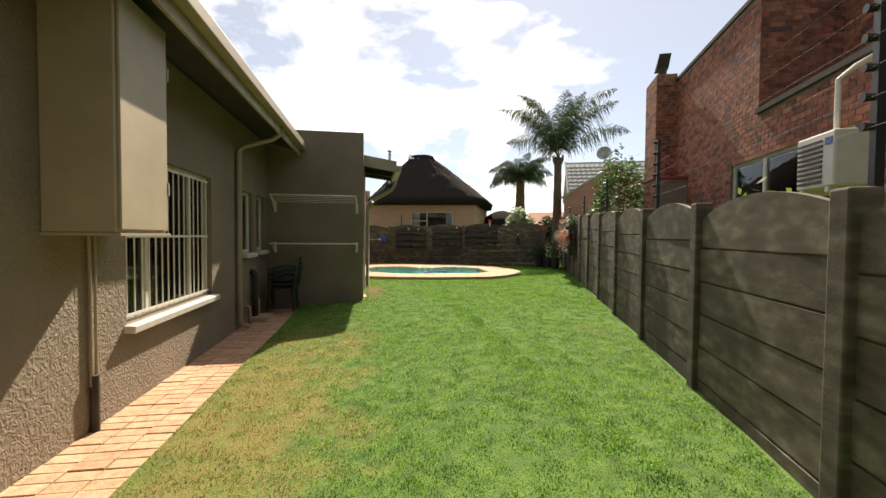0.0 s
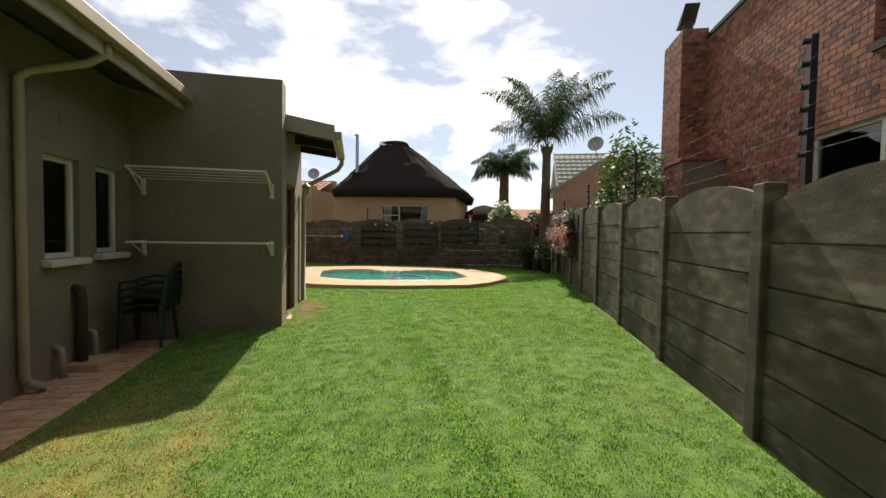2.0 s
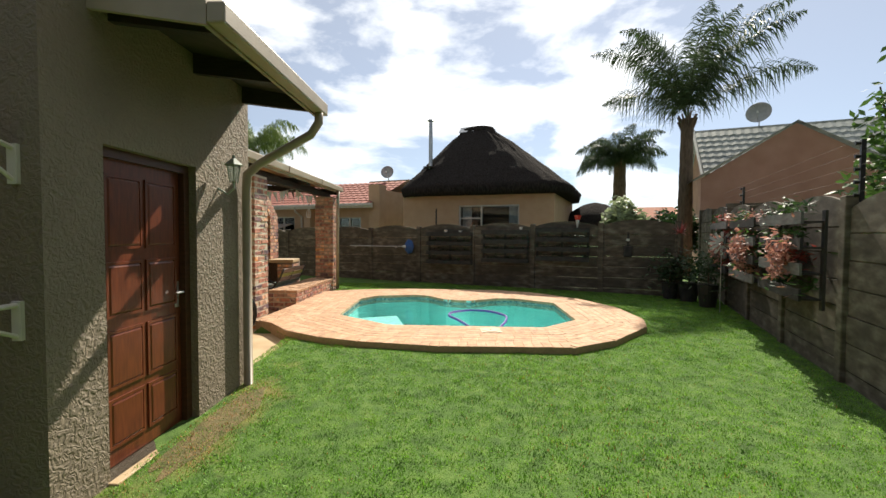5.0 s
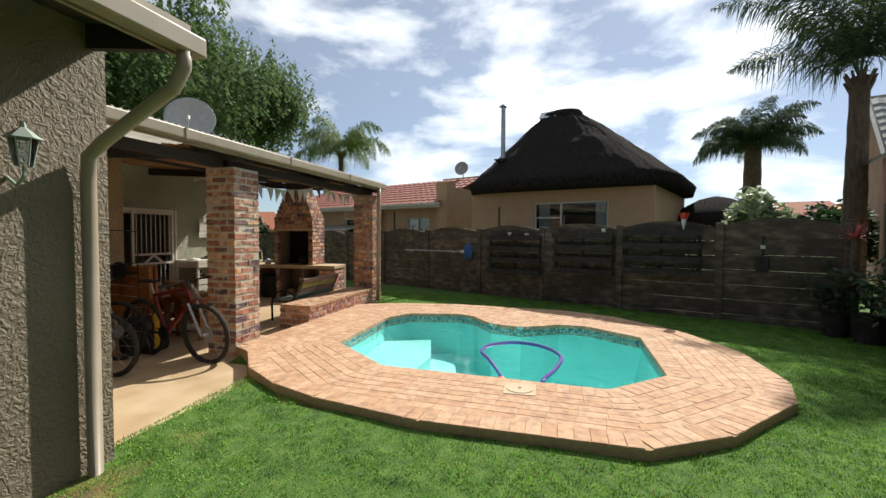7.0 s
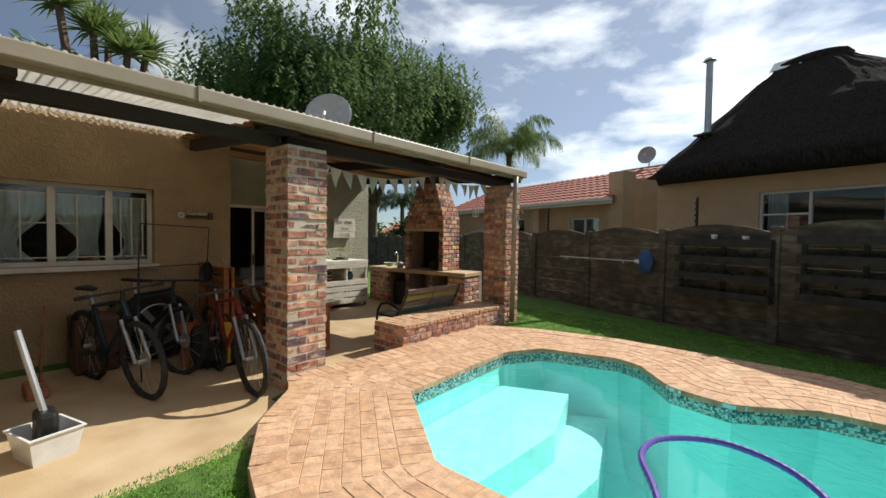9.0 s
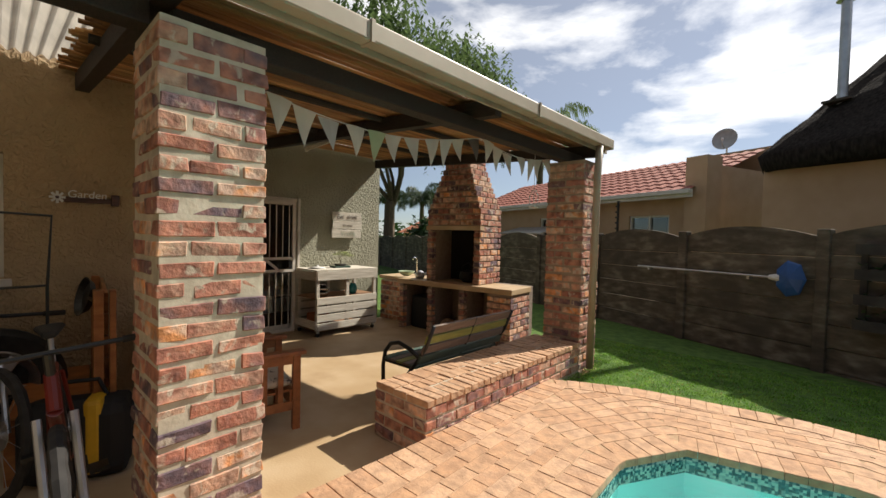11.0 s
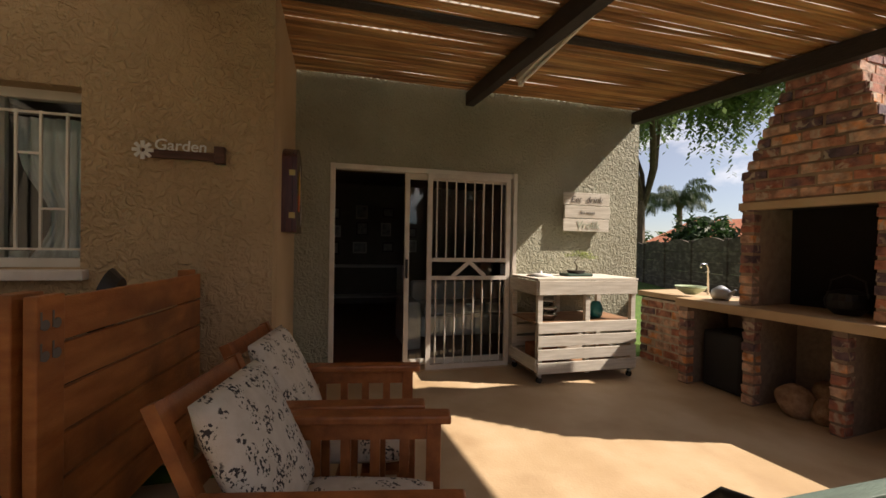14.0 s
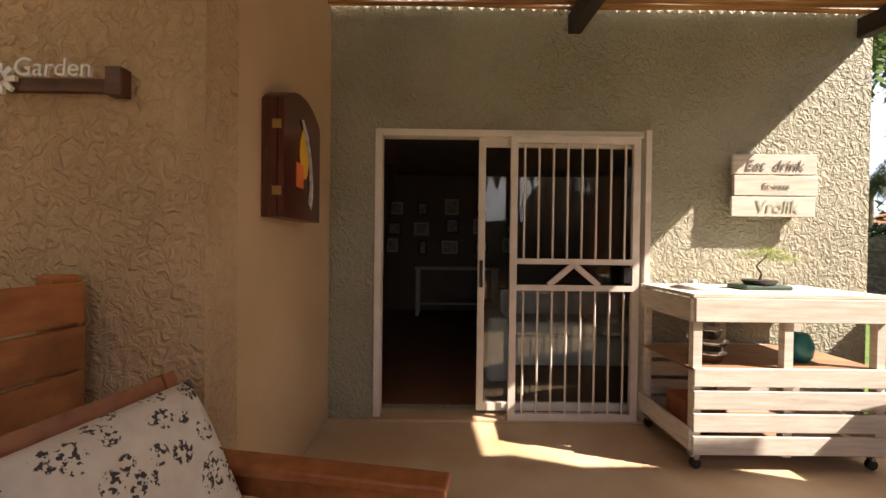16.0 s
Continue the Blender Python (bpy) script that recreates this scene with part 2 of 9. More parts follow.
FACE = [(0.0, (0.16, 0.06, 0.04)), (0.35, (0.30, 0.10, 0.06)), (0.7, (0.38, 0.15, 0.09)), (0.9, (0.30, 0.13, 0.09)), (1.0, (0.10, 0.05, 0.05))]
M["facebrick"] = brick_material("red_face_brick", FACE, "island", 0.6)
M["mortar"] = material("mortar", [(0.44, 0.375, 0.285), (0.52, 0.45, 0.345), (0.60, 0.53, 0.42)], scale=14, rough=1, bump=0.5, bump_scale=22, bump_dist=0.008)
# browner copy of the mortar, with the shade on fireplace and end pillar coloured in
M["mortar_shade"] = material("shaded_mortar", [(0.27, 0.19, 0.13), (0.36, 0.27, 0.19)], scale=14, rough=1, bump=0.5, bump_scale=22, bump_dist=0.008)
M["mortar_dark"] = material("old_mortar", [(0.20, 0.15, 0.12), (0.28, 0.22, 0.17)], scale=20, rough=1, bump=0.5)
M["precast"] = material("precast_concrete", [(0.062, 0.049, 0.035), (0.115, 0.093, 0.067), (0.215, 0.185, 0.142)], scale=4.5, rough=0.95, bump=0.35, bump_scale=70, detail=9, rnd=0.14,
                        stain=(0.07, 0.056, 0.042), stain_scale=1.9, stretch=(1, 1, 2.6), bump_dist=0.004)
M["slab"] = material("patio_concrete", [(0.40, 0.275, 0.155), (0.50, 0.365, 0.22), (0.56, 0.43, 0.28)], scale=2.2, rough=0.6, bump=0.12, bump_scale=60, stain=(0.43, 0.30, 0.165), stain_scale=1.3)
M["fascia"] = material("painted_fascia", [(0.33, 0.28, 0.20), (0.42, 0.36, 0.27)], scale=4, rough=0.55, stain=(0.26, 0.21, 0.15), stain_scale=3)
M["gutter"] = material("painted_gutter", [(0.30, 0.25, 0.18), (0.36, 0.30, 0.22)], scale=5, rough=0.45)
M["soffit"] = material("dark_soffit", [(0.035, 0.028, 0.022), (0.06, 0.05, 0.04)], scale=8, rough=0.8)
M["dark_timber"] = material("creosote_timber", [(0.012, 0.009, 0.007), (0.035, 0.025, 0.018)], scale=12, rough=0.65, stretch=(1, 8, 8), bump=0.3)
M["pool_plaster"] = material("pool_plaster", [(0.40, 0.80, 0.77), (0.50, 0.87, 0.83)], scale=3, rough=0.6)
# near-black colour that stands for missing light in rooms not built
M["room_gloom"] = simple("room_gloom_paint", (0.05, 0.04, 0.03), 0.8)
M["white_frame"] = material("white_painted_frame", [(0.62, 0.58, 0.50), (0.72, 0.68, 0.60)], scale=7, rough=0.45)
M["glass"] = glass_material("window_glass")
M["peach"] = material("peach_plaster", [(0.52, 0.34, 0.20), (0.58, 0.39, 0.24)], scale=3, rough=0.85, bump=0.1)
M["pink"] = material("pink_plaster", [(0.42, 0.22, 0.15), (0.50, 0.28, 0.20)], scale=2, rough=0.85)
M["thatch"] = material("weathered_thatch", [(0.02, 0.017, 0.016), (0.038, 0.032, 0.029), (0.058, 0.048, 0.042)], scale=5, rough=1, stretch=(5, 5, 0.8), bump=0.9, bump_scale=22, bump_dist=0.05, spec=0.05)
M["wood_door"] = material("varnished_red_wood", [(0.10, 0.025, 0.012), (0.19, 0.05, 0.02)], scale=10, rough=0.32, stretch=(6, 6, 0.7))
M["sill"] = material("pale_sill", [(0.55, 0.50, 0.45), (0.66, 0.62, 0.57)], scale=6, rough=0.6)


# ---- building helpers ----
def box(bm, x0, x1, y0, y1, z0, z1, m=None, bevel=0.0):
    g = bmesh.ops.create_cube(bm, size=1.0)
    v = g["verts"]
    bmesh.ops.scale(bm, vec=(x1 - x0, y1 - y0, z1 - z0), verts=v)
    bmesh.ops.translate(bm, vec=((x0 + x1) / 2, (y0 + y1) / 2, (z0 + z1) / 2), verts=v)
    if bevel:
        e = list({e for q in v for e in q.link_edges})
        r = bmesh.ops.bevel(bm, geom=e, offset=bevel, segments=2, affect="EDGES", profile=0.5)
        v = list({q for f in r["faces"] for q in f.verts} | {q for q in v if q.is_valid})
    if m is not None:
        bmesh.ops.transform(bm, matrix=m, verts=v)
    return v


def rod(bm, a, b, r0, r1=None, seg=10, cap=True):
    a, b = Vector(a), Vector(b)
    d = b - a
    g = bmesh.ops.create_cone(bm, cap_ends=cap, segments=seg, radius1=r0, radius2=r0 if r1 is None else r1, depth=d.length)
    m = Matrix.Translation((a + b) / 2) @ d.to_track_quat("Z", "Y").to_matrix().to_4x4()
    bmesh.ops.transform(bm, matrix=m, verts=g["verts"])
    return g["verts"]


def tube(bm, pts, r, seg=8):
    """A round pipe along points, with mitred rings; r is one radius or one for each point."""
    pts = [Vector(p) for p in pts]
    rs = r if isinstance(r, (list, tuple)) else [r] * len(pts)
    rings = []
    ref = Vector((0, 0, 1))
    for i, p in enumerate(pts):
        d = (pts[min(i + 1, len(pts) - 1)] - pts[max(i - 1, 0)]).normalized()
        if abs(d.dot(ref)) > 0.95:
            ref = Vector((1, 0, 0)) if abs(d.x) < 0.9 else Vector((0, 1, 0))
        s = d.cross(ref).normalized()
        ref = s.cross(d).normalized()
        rings.append([bm.verts.new(p + (s * math.cos(2 * math.pi * k / seg) + ref * math.sin(2 * math.pi * k / seg)) * rs[i]) for k in range(seg)])
    for a, b in zip(rings, rings[1:]):
        for k in range(seg):
            bm.faces.new((a[k], a[(k + 1) % seg], b[(k + 1) % seg], b[k]))
    bm.faces.new(rings[0][::-1])
    bm.faces.new(rings[-1])


def prism(bm, poly, z0, z1, m=None):
    """An upright prism over a plan polygon."""
    lo = [bm.verts.new((x, y, z0)) for x, y in poly]
    hi = [bm.verts.new((x, y, z1)) for x, y in poly]
    fs = [bm.faces.new(lo[::-1]), bm.faces.new(hi)]
    k = len(poly)
    for i in range(k):
        fs.append(bm.faces.new((lo[i], lo[(i + 1) % k], hi[(i + 1) % k], hi[i])))
    bmesh.ops.recalc_face_normals(bm, faces=fs)
    if m is not None:
        bmesh.ops.transform(bm, matrix=m, verts=lo + hi)
    return lo + hi


def lathe(bm, prof, seg=20, m=None):
    """A turned body from (radius, height) steps."""
    rings = [[bm.verts.new((r * math.cos(2 * math.pi * k / seg), r * math.sin(2 * math.pi * k / seg), z)) for k in range(seg)] for r, z in prof]
    for a, b in zip(rings, rings[1:]):
        for k in range(seg):
            bm.faces.new((a[k], a[(k + 1) % seg], b[(k + 1) % seg], b[k]))
    bm.faces.new(rings[0][::-1])
    bm.faces.new(rings[-1])
    if m is not None:
        bmesh.ops.transform(bm, matrix=m, verts=[v for q in rings for v in q])


def part(name, bm, mat, parent=None, label="", smooth=False):
    """Links a bmesh as one mesh object, under a thing or a part where one is given."""
    me = bpy.data.meshes.new(name)
    if smooth:
        for f in bm.faces:
            f.smooth = True
    bm.to_mesh(me)
    bm.free()
    me.materials.append(mat)
    o = new(name, me)
    if parent is not None:
        o.parent = parent
    if label:
        tagged(o, label)
    return o


def bm_box(*a, **k):
    bm = bmesh.new()
    box(bm, *a, **k)
    return bm


def empty(name, m=None, label="", category="", group="", kind=""):
    o = new(name)
    o.empty_display_size = 0.1
    if m is not None:
        o.matrix_basis = m
    return tagged(o, label, category, group, kind)


def mesh_of(name, verts, faces, mat):
    me = bpy.data.meshes.new(name)
    me.from_pydata(verts, [], faces)
    me.materials.append(mat)
    return me


def wall_with_holes(bm, axis, at, thick, a0, a1, z0, z1, holes):
    """A wall in the plane axis=at, grown by thick, with rectangular openings (a0, a1, z0, z1) cut through."""
    cuts = sorted({a0, a1, *[h[0] for h in holes], *[h[1] for h in holes]})
    lo, hi = min(at, at + thick), max(at, at + thick)
    for p, q in zip(cuts, cuts[1:]):
        spans = sorted((h[2], h[3]) for h in holes if h[0] < (p + q) / 2 < h[1])
        z = z0
        for s, e in spans + [(z1, z1)]:
            if s > z + 1e-6:
                if axis == "x":
                    box(bm, lo, hi, p, q, z, s)
                else:
                    box(bm, p, q, lo, hi, z, s)
            z = e
    bmesh.ops.remove_doubles(bm, verts=bm.verts, dist=1e-5)
    return bm


def structure(name, bm, mat, label, category, smooth=False):
    return tagged(part(name, bm, mat, smooth=smooth), label, category, kind="structure")


PLOT = pose(0, 0, 0, 0, 0, -21.4)   # the fences and the neighbours stand turned to the house
SLAB_Z, PAVE_Z = 0.0, 0.165


def lie(x, y):
    """Height of the lawn."""
    s = 0.066 if y < 6 else 0.066 - 0.016 * (y - 6) / 2 if y < 8 else max(0.0, 0.05 * (10.3 - y) / 2.3)
    z = 0.085 - s * min(4.2, max(0.0, 1.5 - x))
    return z + 0.02 * noise.noise((x * 0.6, y * 0.6, 3.0))


# ---- ground and lawn ----
POOL = [(-0.17, 13.0), (-0.22, 14.72), (0.05, 15.2), (0.93, 15.42), (1.22, 15.3), (1.62, 14.78), (2.12, 14.66), (2.7, 15.02), (3.1, 15.02), (3.83, 14.48),
        (3.8, 12.8), (3.16, 12.2), (0.8, 12.25)]
PAVE = [(-1.33, 12.9), (-1.33, 12.45), (-1.02, 12.29), (-0.57, 11.79), (0.0, 11.45), (0.6, 11.25), (1.6, 11.08), (3.3, 11.1), (3.95, 11.5), (4.72, 12.35), (4.92, 12.9),
        (4.9, 14.0), (4.5, 15.0), (3.7, 15.9), (2.8, 16.3), (0.6, 16.4), (-0.6, 16.15), (-1.29, 15.8), (-1.29, 14.0)]
SLAB = [(-5.54, 13.0), (-3.95, 13.0), (-3.95, 10.13), (-0.5, 10.13), (-0.45, 10.3), (-0.55, 11.75), (-1.02, 12.29), (-1.33, 12.45), (-1.29, 14.0), (-1.29, 17.0), (-2.4, 17.5),
        (-5.54, 17.9)]


def inside(p, poly):
    x, y = p
    c = False
    j = len(poly) - 1
    for i in range(len(poly)):
        xi, yi = poly[i]
        xj, yj = poly[j]
        if (yi > y) != (yj > y) and x < (xj - xi) * (y - yi) / (yj - yi) + xi:
            c = not c
        j = i
    return c


def near_poly(p, poly):
    best = 1e9
    q = Vector(p)
    for i in range(len(poly)):
        a, b = Vector(poly[i - 1]), Vector(poly[i])
        t = max(0, min(1, (q - a).dot(b - a) / (b - a).length_squared))
        best = min(best, (q - a - t * (b - a)).length)
    return best


def build_ground():
    # one sheet out to the horizon, finer in the garden, let down under the pool
    xs = sorted({-600, -200, -60, -25, -1.5, -1.46, *[x * 0.4 - 14 for x in range(70)], 25, 60, 200, 600})
    ys = sorted({-600, -200, -60, -25, *[y * 0.4 - 10 for y in range(90)], 40, 60, 200, 600})
    vs, fs = [], []
    for y in ys:
        for x in xs:
            z = lie(x, y) if abs(x) < 20 and abs(y) < 30 else 0.05
            if inside((x, y), PAVE) and near_poly((x, y), PAVE) > 0.25 or inside((x, y), SLAB):
                z = -1.6 if inside((x, y), PAVE) and inside((x, y), POOL) or near_poly((x, y), POOL) < 0.6 else z - 0.25
            if (x <= -1.48 and -6 < y < 8.1) or (-12 < x < -4.1 and 8.0 < y < 17.0) or (-4.2 < x < -0.4 and 8.2 < y < 10.2):
                z -= 0.3
            vs.append((x, y, z))
    w = len(xs)
    for j in range(len(ys) - 1):
        for i in range(w - 1):
            fs.append((j * w + i, j * w + i + 1, (j + 1) * w + i + 1, (j + 1) * w + i))
    o = new("ground", mesh_of("ground", vs, fs, M["lawn_soil"]))
    tagged(o, "green lawn soil sheet stretching under the garden", "ground", kind="structure")


build_ground()


def build_slab():
    bm = bmesh.new()
    prism(bm, SLAB, -0.25, SLAB_Z)
    structure("patio_floor", bm, M["slab"], "smooth sandy-coloured screeded concrete patio floor", "floor")
    bm = bmesh.new()
    k = len(PAVE)
    # ring-shaped bed of the pool surround with its outer edge
    outer = [bm.verts.new((x, y, PAVE_Z - 0.004)) for x, y in PAVE]
    lower = [bm.verts.new((x * 1.0, y, -0.2)) for x, y in PAVE]
    for i in range(k):
        bm.faces.new((lower[i], lower[(i + 1) % k], outer[(i + 1) % k], outer[i]))
    inner = [bm.verts.new((x, y, PAVE_Z - 0.004)) for x, y in POOL]
    es = [bm.edges.get((outer[i], outer[(i + 1) % k])) for i in range(k)]
    es += [bm.edges.new((inner[i], inner[(i + 1) % len(POOL)])) for i in range(len(POOL))]
    bmesh.ops.triangle_fill(bm, use_beauty=True, use_dissolve=False, edges=es)
    structure("pool_surround", bm, M["sand_joint"], "sandy bedding under the clay pavers round the pool", "paving")


build_slab()


def build_pool():
    bm = bmesh.new()
    k = len(POOL)
    c = Vector((sum(p[0] for p in POOL) / k, sum(p[1] for p in POOL) / k))
    levels = [(1.0, PAVE_Z - 0.01), (1.0, -0.1), (0.93, -0.75), (0.75, -1.05), (0.4, -1.25)]
    rings = []
    for f, z in levels:
        rings.append([bm.verts.new((c.x + (x - c.x) * f, c.y + (y - c.y) * f, z)) for x, y in POOL])
    for a, b in zip(rings, rings[1:]):
        for i in range(k):
            bm.faces.new((a[i], a[(i + 1) % k], b[(i + 1) % k], b[i]))
    bm.faces.new(rings[-1])
    bmesh.ops.recalc_face_normals(bm, faces=bm.faces)
    for f in bm.faces:
        f.normal_flip()
    pool = structure("swimming_pool", bm, M["pool_plaster"], "small kidney-cornered pool with turquoise marbelite shell", "pool")
    return pool


pool = build_pool()


# ---- the house ----
def build_house():
    holes = [(3.3, 5.2, 0.56, 2.06), (6.5, 7.02, 1.03, 2.04), (7.3, 7.8, 1.05, 2.04)]
    bm = wall_with_holes(bmesh.new(), "x", -2.1, -0.23, -6.0, 8.05, -0.4, 3.1, holes)
    structure("wall_house_side", bm, M["plaster"], "taupe textured plaster house wall along the lawn", "wall")
    bm = wall_with_holes(bmesh.new(), "y", 8.05, 0.3, -2.1, -0.24, -0.4, 3.42, [])
    box(bm, -6.0, -2.1, 8.05, 8.35, 2.6, 3.5)
    structure("wall_wing_front", bm, M["plaster"], "tall taupe plastered parapet wall of the side wing", "wall")
    bm = wall_with_holes(bmesh.new(), "x", -0.24, -0.23, 8.35, 10.13, -0.4, 2.95, [(8.42, 9.29, 0.03, 2.065)])
    structure("wall_wing_side", bm, M["plaster"], "rough taupe plastered wing wall with a doorway", "wall")
    bm = wall_with_holes(bmesh.new(), "y", 10.13, -0.23, -4.2, -0.47, -0.4, 3.1, [])
    structure("wall_wing_back", bm, M["plaster"], "taupe plastered back wall of the wing", "wall")
    bm = wall_with_holes(bmesh.new(), "x", -3.95, -0.23, 10.13, 12.77, -0.4, 3.2, [(10.5, 12.04, 1.17, 2.14)])
    box(bm, -4.18, -3.95, 12.77, 13.0, -0.4, 3.2)
    structure("wall_kitchen", bm, M["plaster_tan"], "tan textured plaster kitchen wall under the patio roof", "wall")
    bm = wall_with_holes(bmesh.new(), "y", 13.0, -0.23, -5.77, -4.18, -0.4, 3.2, [])
    structure("wall_recess", bm, M["plaster_smooth"], "smooth ochre plastered return wall beside the sliding door", "wall")
    bm = wall_with_holes(bmesh.new(), "x", -5.54, -0.25, 13.0, 16.94, -0.4, 3.35, [(13.33, 15.34, 0.015, 2.12)])
    structure("wall_patio", bm, M["plaster_green"], "sage green heavily textured wall with a sliding door", "wall")


build_house()


def build_eaves():
    # main roof over the side wall, sloping up to the west
    bm = bmesh.new()
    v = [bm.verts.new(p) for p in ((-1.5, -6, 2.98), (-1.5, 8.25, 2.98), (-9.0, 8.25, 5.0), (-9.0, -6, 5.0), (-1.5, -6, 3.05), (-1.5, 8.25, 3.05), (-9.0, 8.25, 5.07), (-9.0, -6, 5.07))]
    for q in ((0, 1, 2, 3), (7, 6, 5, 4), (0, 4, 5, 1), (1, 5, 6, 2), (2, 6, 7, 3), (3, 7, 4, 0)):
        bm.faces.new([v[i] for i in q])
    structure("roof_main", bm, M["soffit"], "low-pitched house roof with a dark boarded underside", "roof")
    bm = bmesh.new()
    box(bm, -1.5, -1.47, -6, 8.25, 2.9, 3.1)
    structure("fascia", bm, M["fascia"], "weathered beige painted fascia board", "fascia")
    bm = bmesh.new()
    box(bm, -1.47, -1.36, -6, 8.28, 3.02, 3.15, bevel=0.012)
    structure("gutter", bm, M["gutter"], "beige painted metal eaves gutter", "gutter")
    # wing roof: a hood past the doorway, with bare rafters under the sheet
    bm = bmesh.new()
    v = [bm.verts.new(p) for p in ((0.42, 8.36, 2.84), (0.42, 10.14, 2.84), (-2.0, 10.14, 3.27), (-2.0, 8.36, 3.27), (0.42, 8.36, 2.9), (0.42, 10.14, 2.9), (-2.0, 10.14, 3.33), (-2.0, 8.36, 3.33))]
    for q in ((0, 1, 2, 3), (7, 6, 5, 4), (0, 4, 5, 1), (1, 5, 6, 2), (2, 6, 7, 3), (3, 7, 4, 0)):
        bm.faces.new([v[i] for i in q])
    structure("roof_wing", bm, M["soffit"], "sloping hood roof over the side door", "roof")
    for y in (8.5, 9.3, 10.04):
        bm = bmesh.new()
        v = [bm.verts.new(p) for yy in (y - 0.025, y + 0.025) for p in ((-0.24, yy, 2.8), (0.4, yy, 2.72), (0.4, yy, 2.84), (-0.24, yy, 2.955))]
        for q in ((0, 1, 2, 3), (7, 6, 5, 4), (0, 4, 5, 1), (1, 5, 6, 2), (2, 6, 7, 3), (3, 7, 4, 0)):
            bm.faces.new([v[i] for i in q])
        bmesh.ops.recalc_face_normals(bm, faces=bm.faces)
        structure("rafter_hood", bm, M["dark_timber"], "dark rafter end under the hood roof", "rafter")
    bm = bmesh.new()
    box(bm, 0.42, 0.445, 8.36, 10.16, 2.7, 2.92)
    structure("fascia_hood", bm, M["fascia"], "beige painted fascia along the hood roof", "fascia")
    bm = bmesh.new()
    v = [bm.verts.new(p) for yy in (8.33, 8.36) for p in ((-0.24, yy, 2.8), (0.445, yy, 2.7), (0.445, yy, 2.92), (-0.24, yy, 3.03))]
    for q in ((0, 1, 2, 3), (7, 6, 5, 4), (0, 4, 5, 1), (1, 5, 6, 2), (2, 6, 7, 3), (3, 7, 4, 0)):
        bm.faces.new([v[i] for i in q])
    bmesh.ops.recalc_face_normals(bm, faces=bm.faces)
    structure("barge_hood", bm, M["gutter"], "beige painted barge board closing the hood roof", "fascia")
    bm = bmesh.new()
    box(bm, 0.445, 0.55, 8.33, 10.18, 2.71, 2.83, bevel=0.012)
    structure("gutter_hood", bm, M["gutter"], "beige painted gutter on the hood roof", "gutter")
    # closed boxes behind the openings; their near-black colour paints the rooms' darkness
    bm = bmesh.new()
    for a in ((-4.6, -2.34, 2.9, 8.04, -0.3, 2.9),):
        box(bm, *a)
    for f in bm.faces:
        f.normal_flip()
    structure("room_inside", bm, M["room_gloom"], "dark-painted box standing in for the unlit room behind the barred windows", "room")


build_eaves()


# ---- patio roof ----
def roof_z(x):
    return 2.72 + (-1.2 - x) * 0.062


# ---- precast fence ----
def post_mesh(h):
    bm = bmesh.new()
    box(bm, -0.065, 0.065, -0.065, 0.065, -0.75, h, bevel=0.012)
    return bm


def fence_slab(w, h, arch=0.0):
    """One precast plank with a chamfered lower edge, or the arched coping panel."""
    bm = bmesh.new()
    n = 14 if arch else 1
    t = 0.022
    for i in range(n):
        x0, x1 = -w / 2 + w * i / n, -w / 2 + w * (i + 1) / n
        f = lambda x: h + arch * (1 - (2 * x / w) ** 2) if arch else h
        v = [bm.verts.new(p) for p in ((x0, -t, 0.012), (x1, -t, 0.012), (x1, -t, f(x1)), (x0, -t, f(x0)), (x0, t, 0.012), (x1, t, 0.012), (x1, t, f(x1)), (x0, t, f(x0)))]
        c = [bm.verts.new(p) for p in ((x0, -t * 0.5, 0), (x1, -t * 0.5, 0), (x0, t * 0.5, 0), (x1, t * 0.5, 0))]
        for q in ((v[0], v[1], v[2], v[3]), (v[5], v[4], v[7], v[6]), (v[3], v[2], v[6], v[7]), (c[0], c[1], v[1], v[0]), (c[3], c[2], v[4], v[5]), (c[0], c[2], c[3], c[1])):
            bm.faces.new(q)
        if i == 0:
            bm.faces.new((v[0], v[3], v[7], v[4], c[2], c[0]))
        if i == n - 1:
            bm.faces.new((v[1], c[1], c[3], v[5], v[6], v[2]))
    bmesh.ops.remove_doubles(bm, verts=bm.verts, dist=1e-5)
    return bm


def fence_run(name, label, p0, step, count, turn, base, height, steps_up=0.0):
    """Posts and planks from p0 (plot coordinates), each bay along the local x after the turn."""
    fence = empty(name, None, label, "fence", kind="structure")
    cache = {}
    for i in range(count + 1):
        at = PLOT @ pose(p0[0], p0[1], 0, 0, 0, turn) @ pose(step * i, 0, 0)
        z = base + steps_up * i
        if "post" not in cache:
            cache["post"] = part("post", post_mesh(height), M["precast"], fence)
            o = cache["post"]
        else:
            o = new("post", cache["post"].data)
            o.parent = fence
        o.matrix_basis = Matrix.Translation((0, 0, z)) @ at
        if i == count:
            break
        lower = 2 if z > 0.1 else 1
        hs = [0.27] * (5 + lower)
        zz = z + 0.02 - 0.27 * lower
        for j, h in enumerate(hs + [0.0]):
            key = "slab" if j < len(hs) else "arch"
            if key not in cache:
                cache[key] = part("plank" if j < len(hs) else "coping_panel", fence_slab(step - 0.11, 0.265) if j < len(hs) else fence_slab(step - 0.11, 0.24, 0.13), M["precast"], fence)
                o = cache[key]
            else:
                o = new("plank" if j < len(hs) else "coping_panel", cache[key].data)
                o.parent = fence
            o.matrix_basis = Matrix.Translation((0, 0, zz)) @ at @ pose(step / 2, 0, 0, 0.6 * math.sin(i * 3.1 + j * 1.7), 0, 0.25 * math.sin(i + j * 2.3))
            zz += h
    return fence


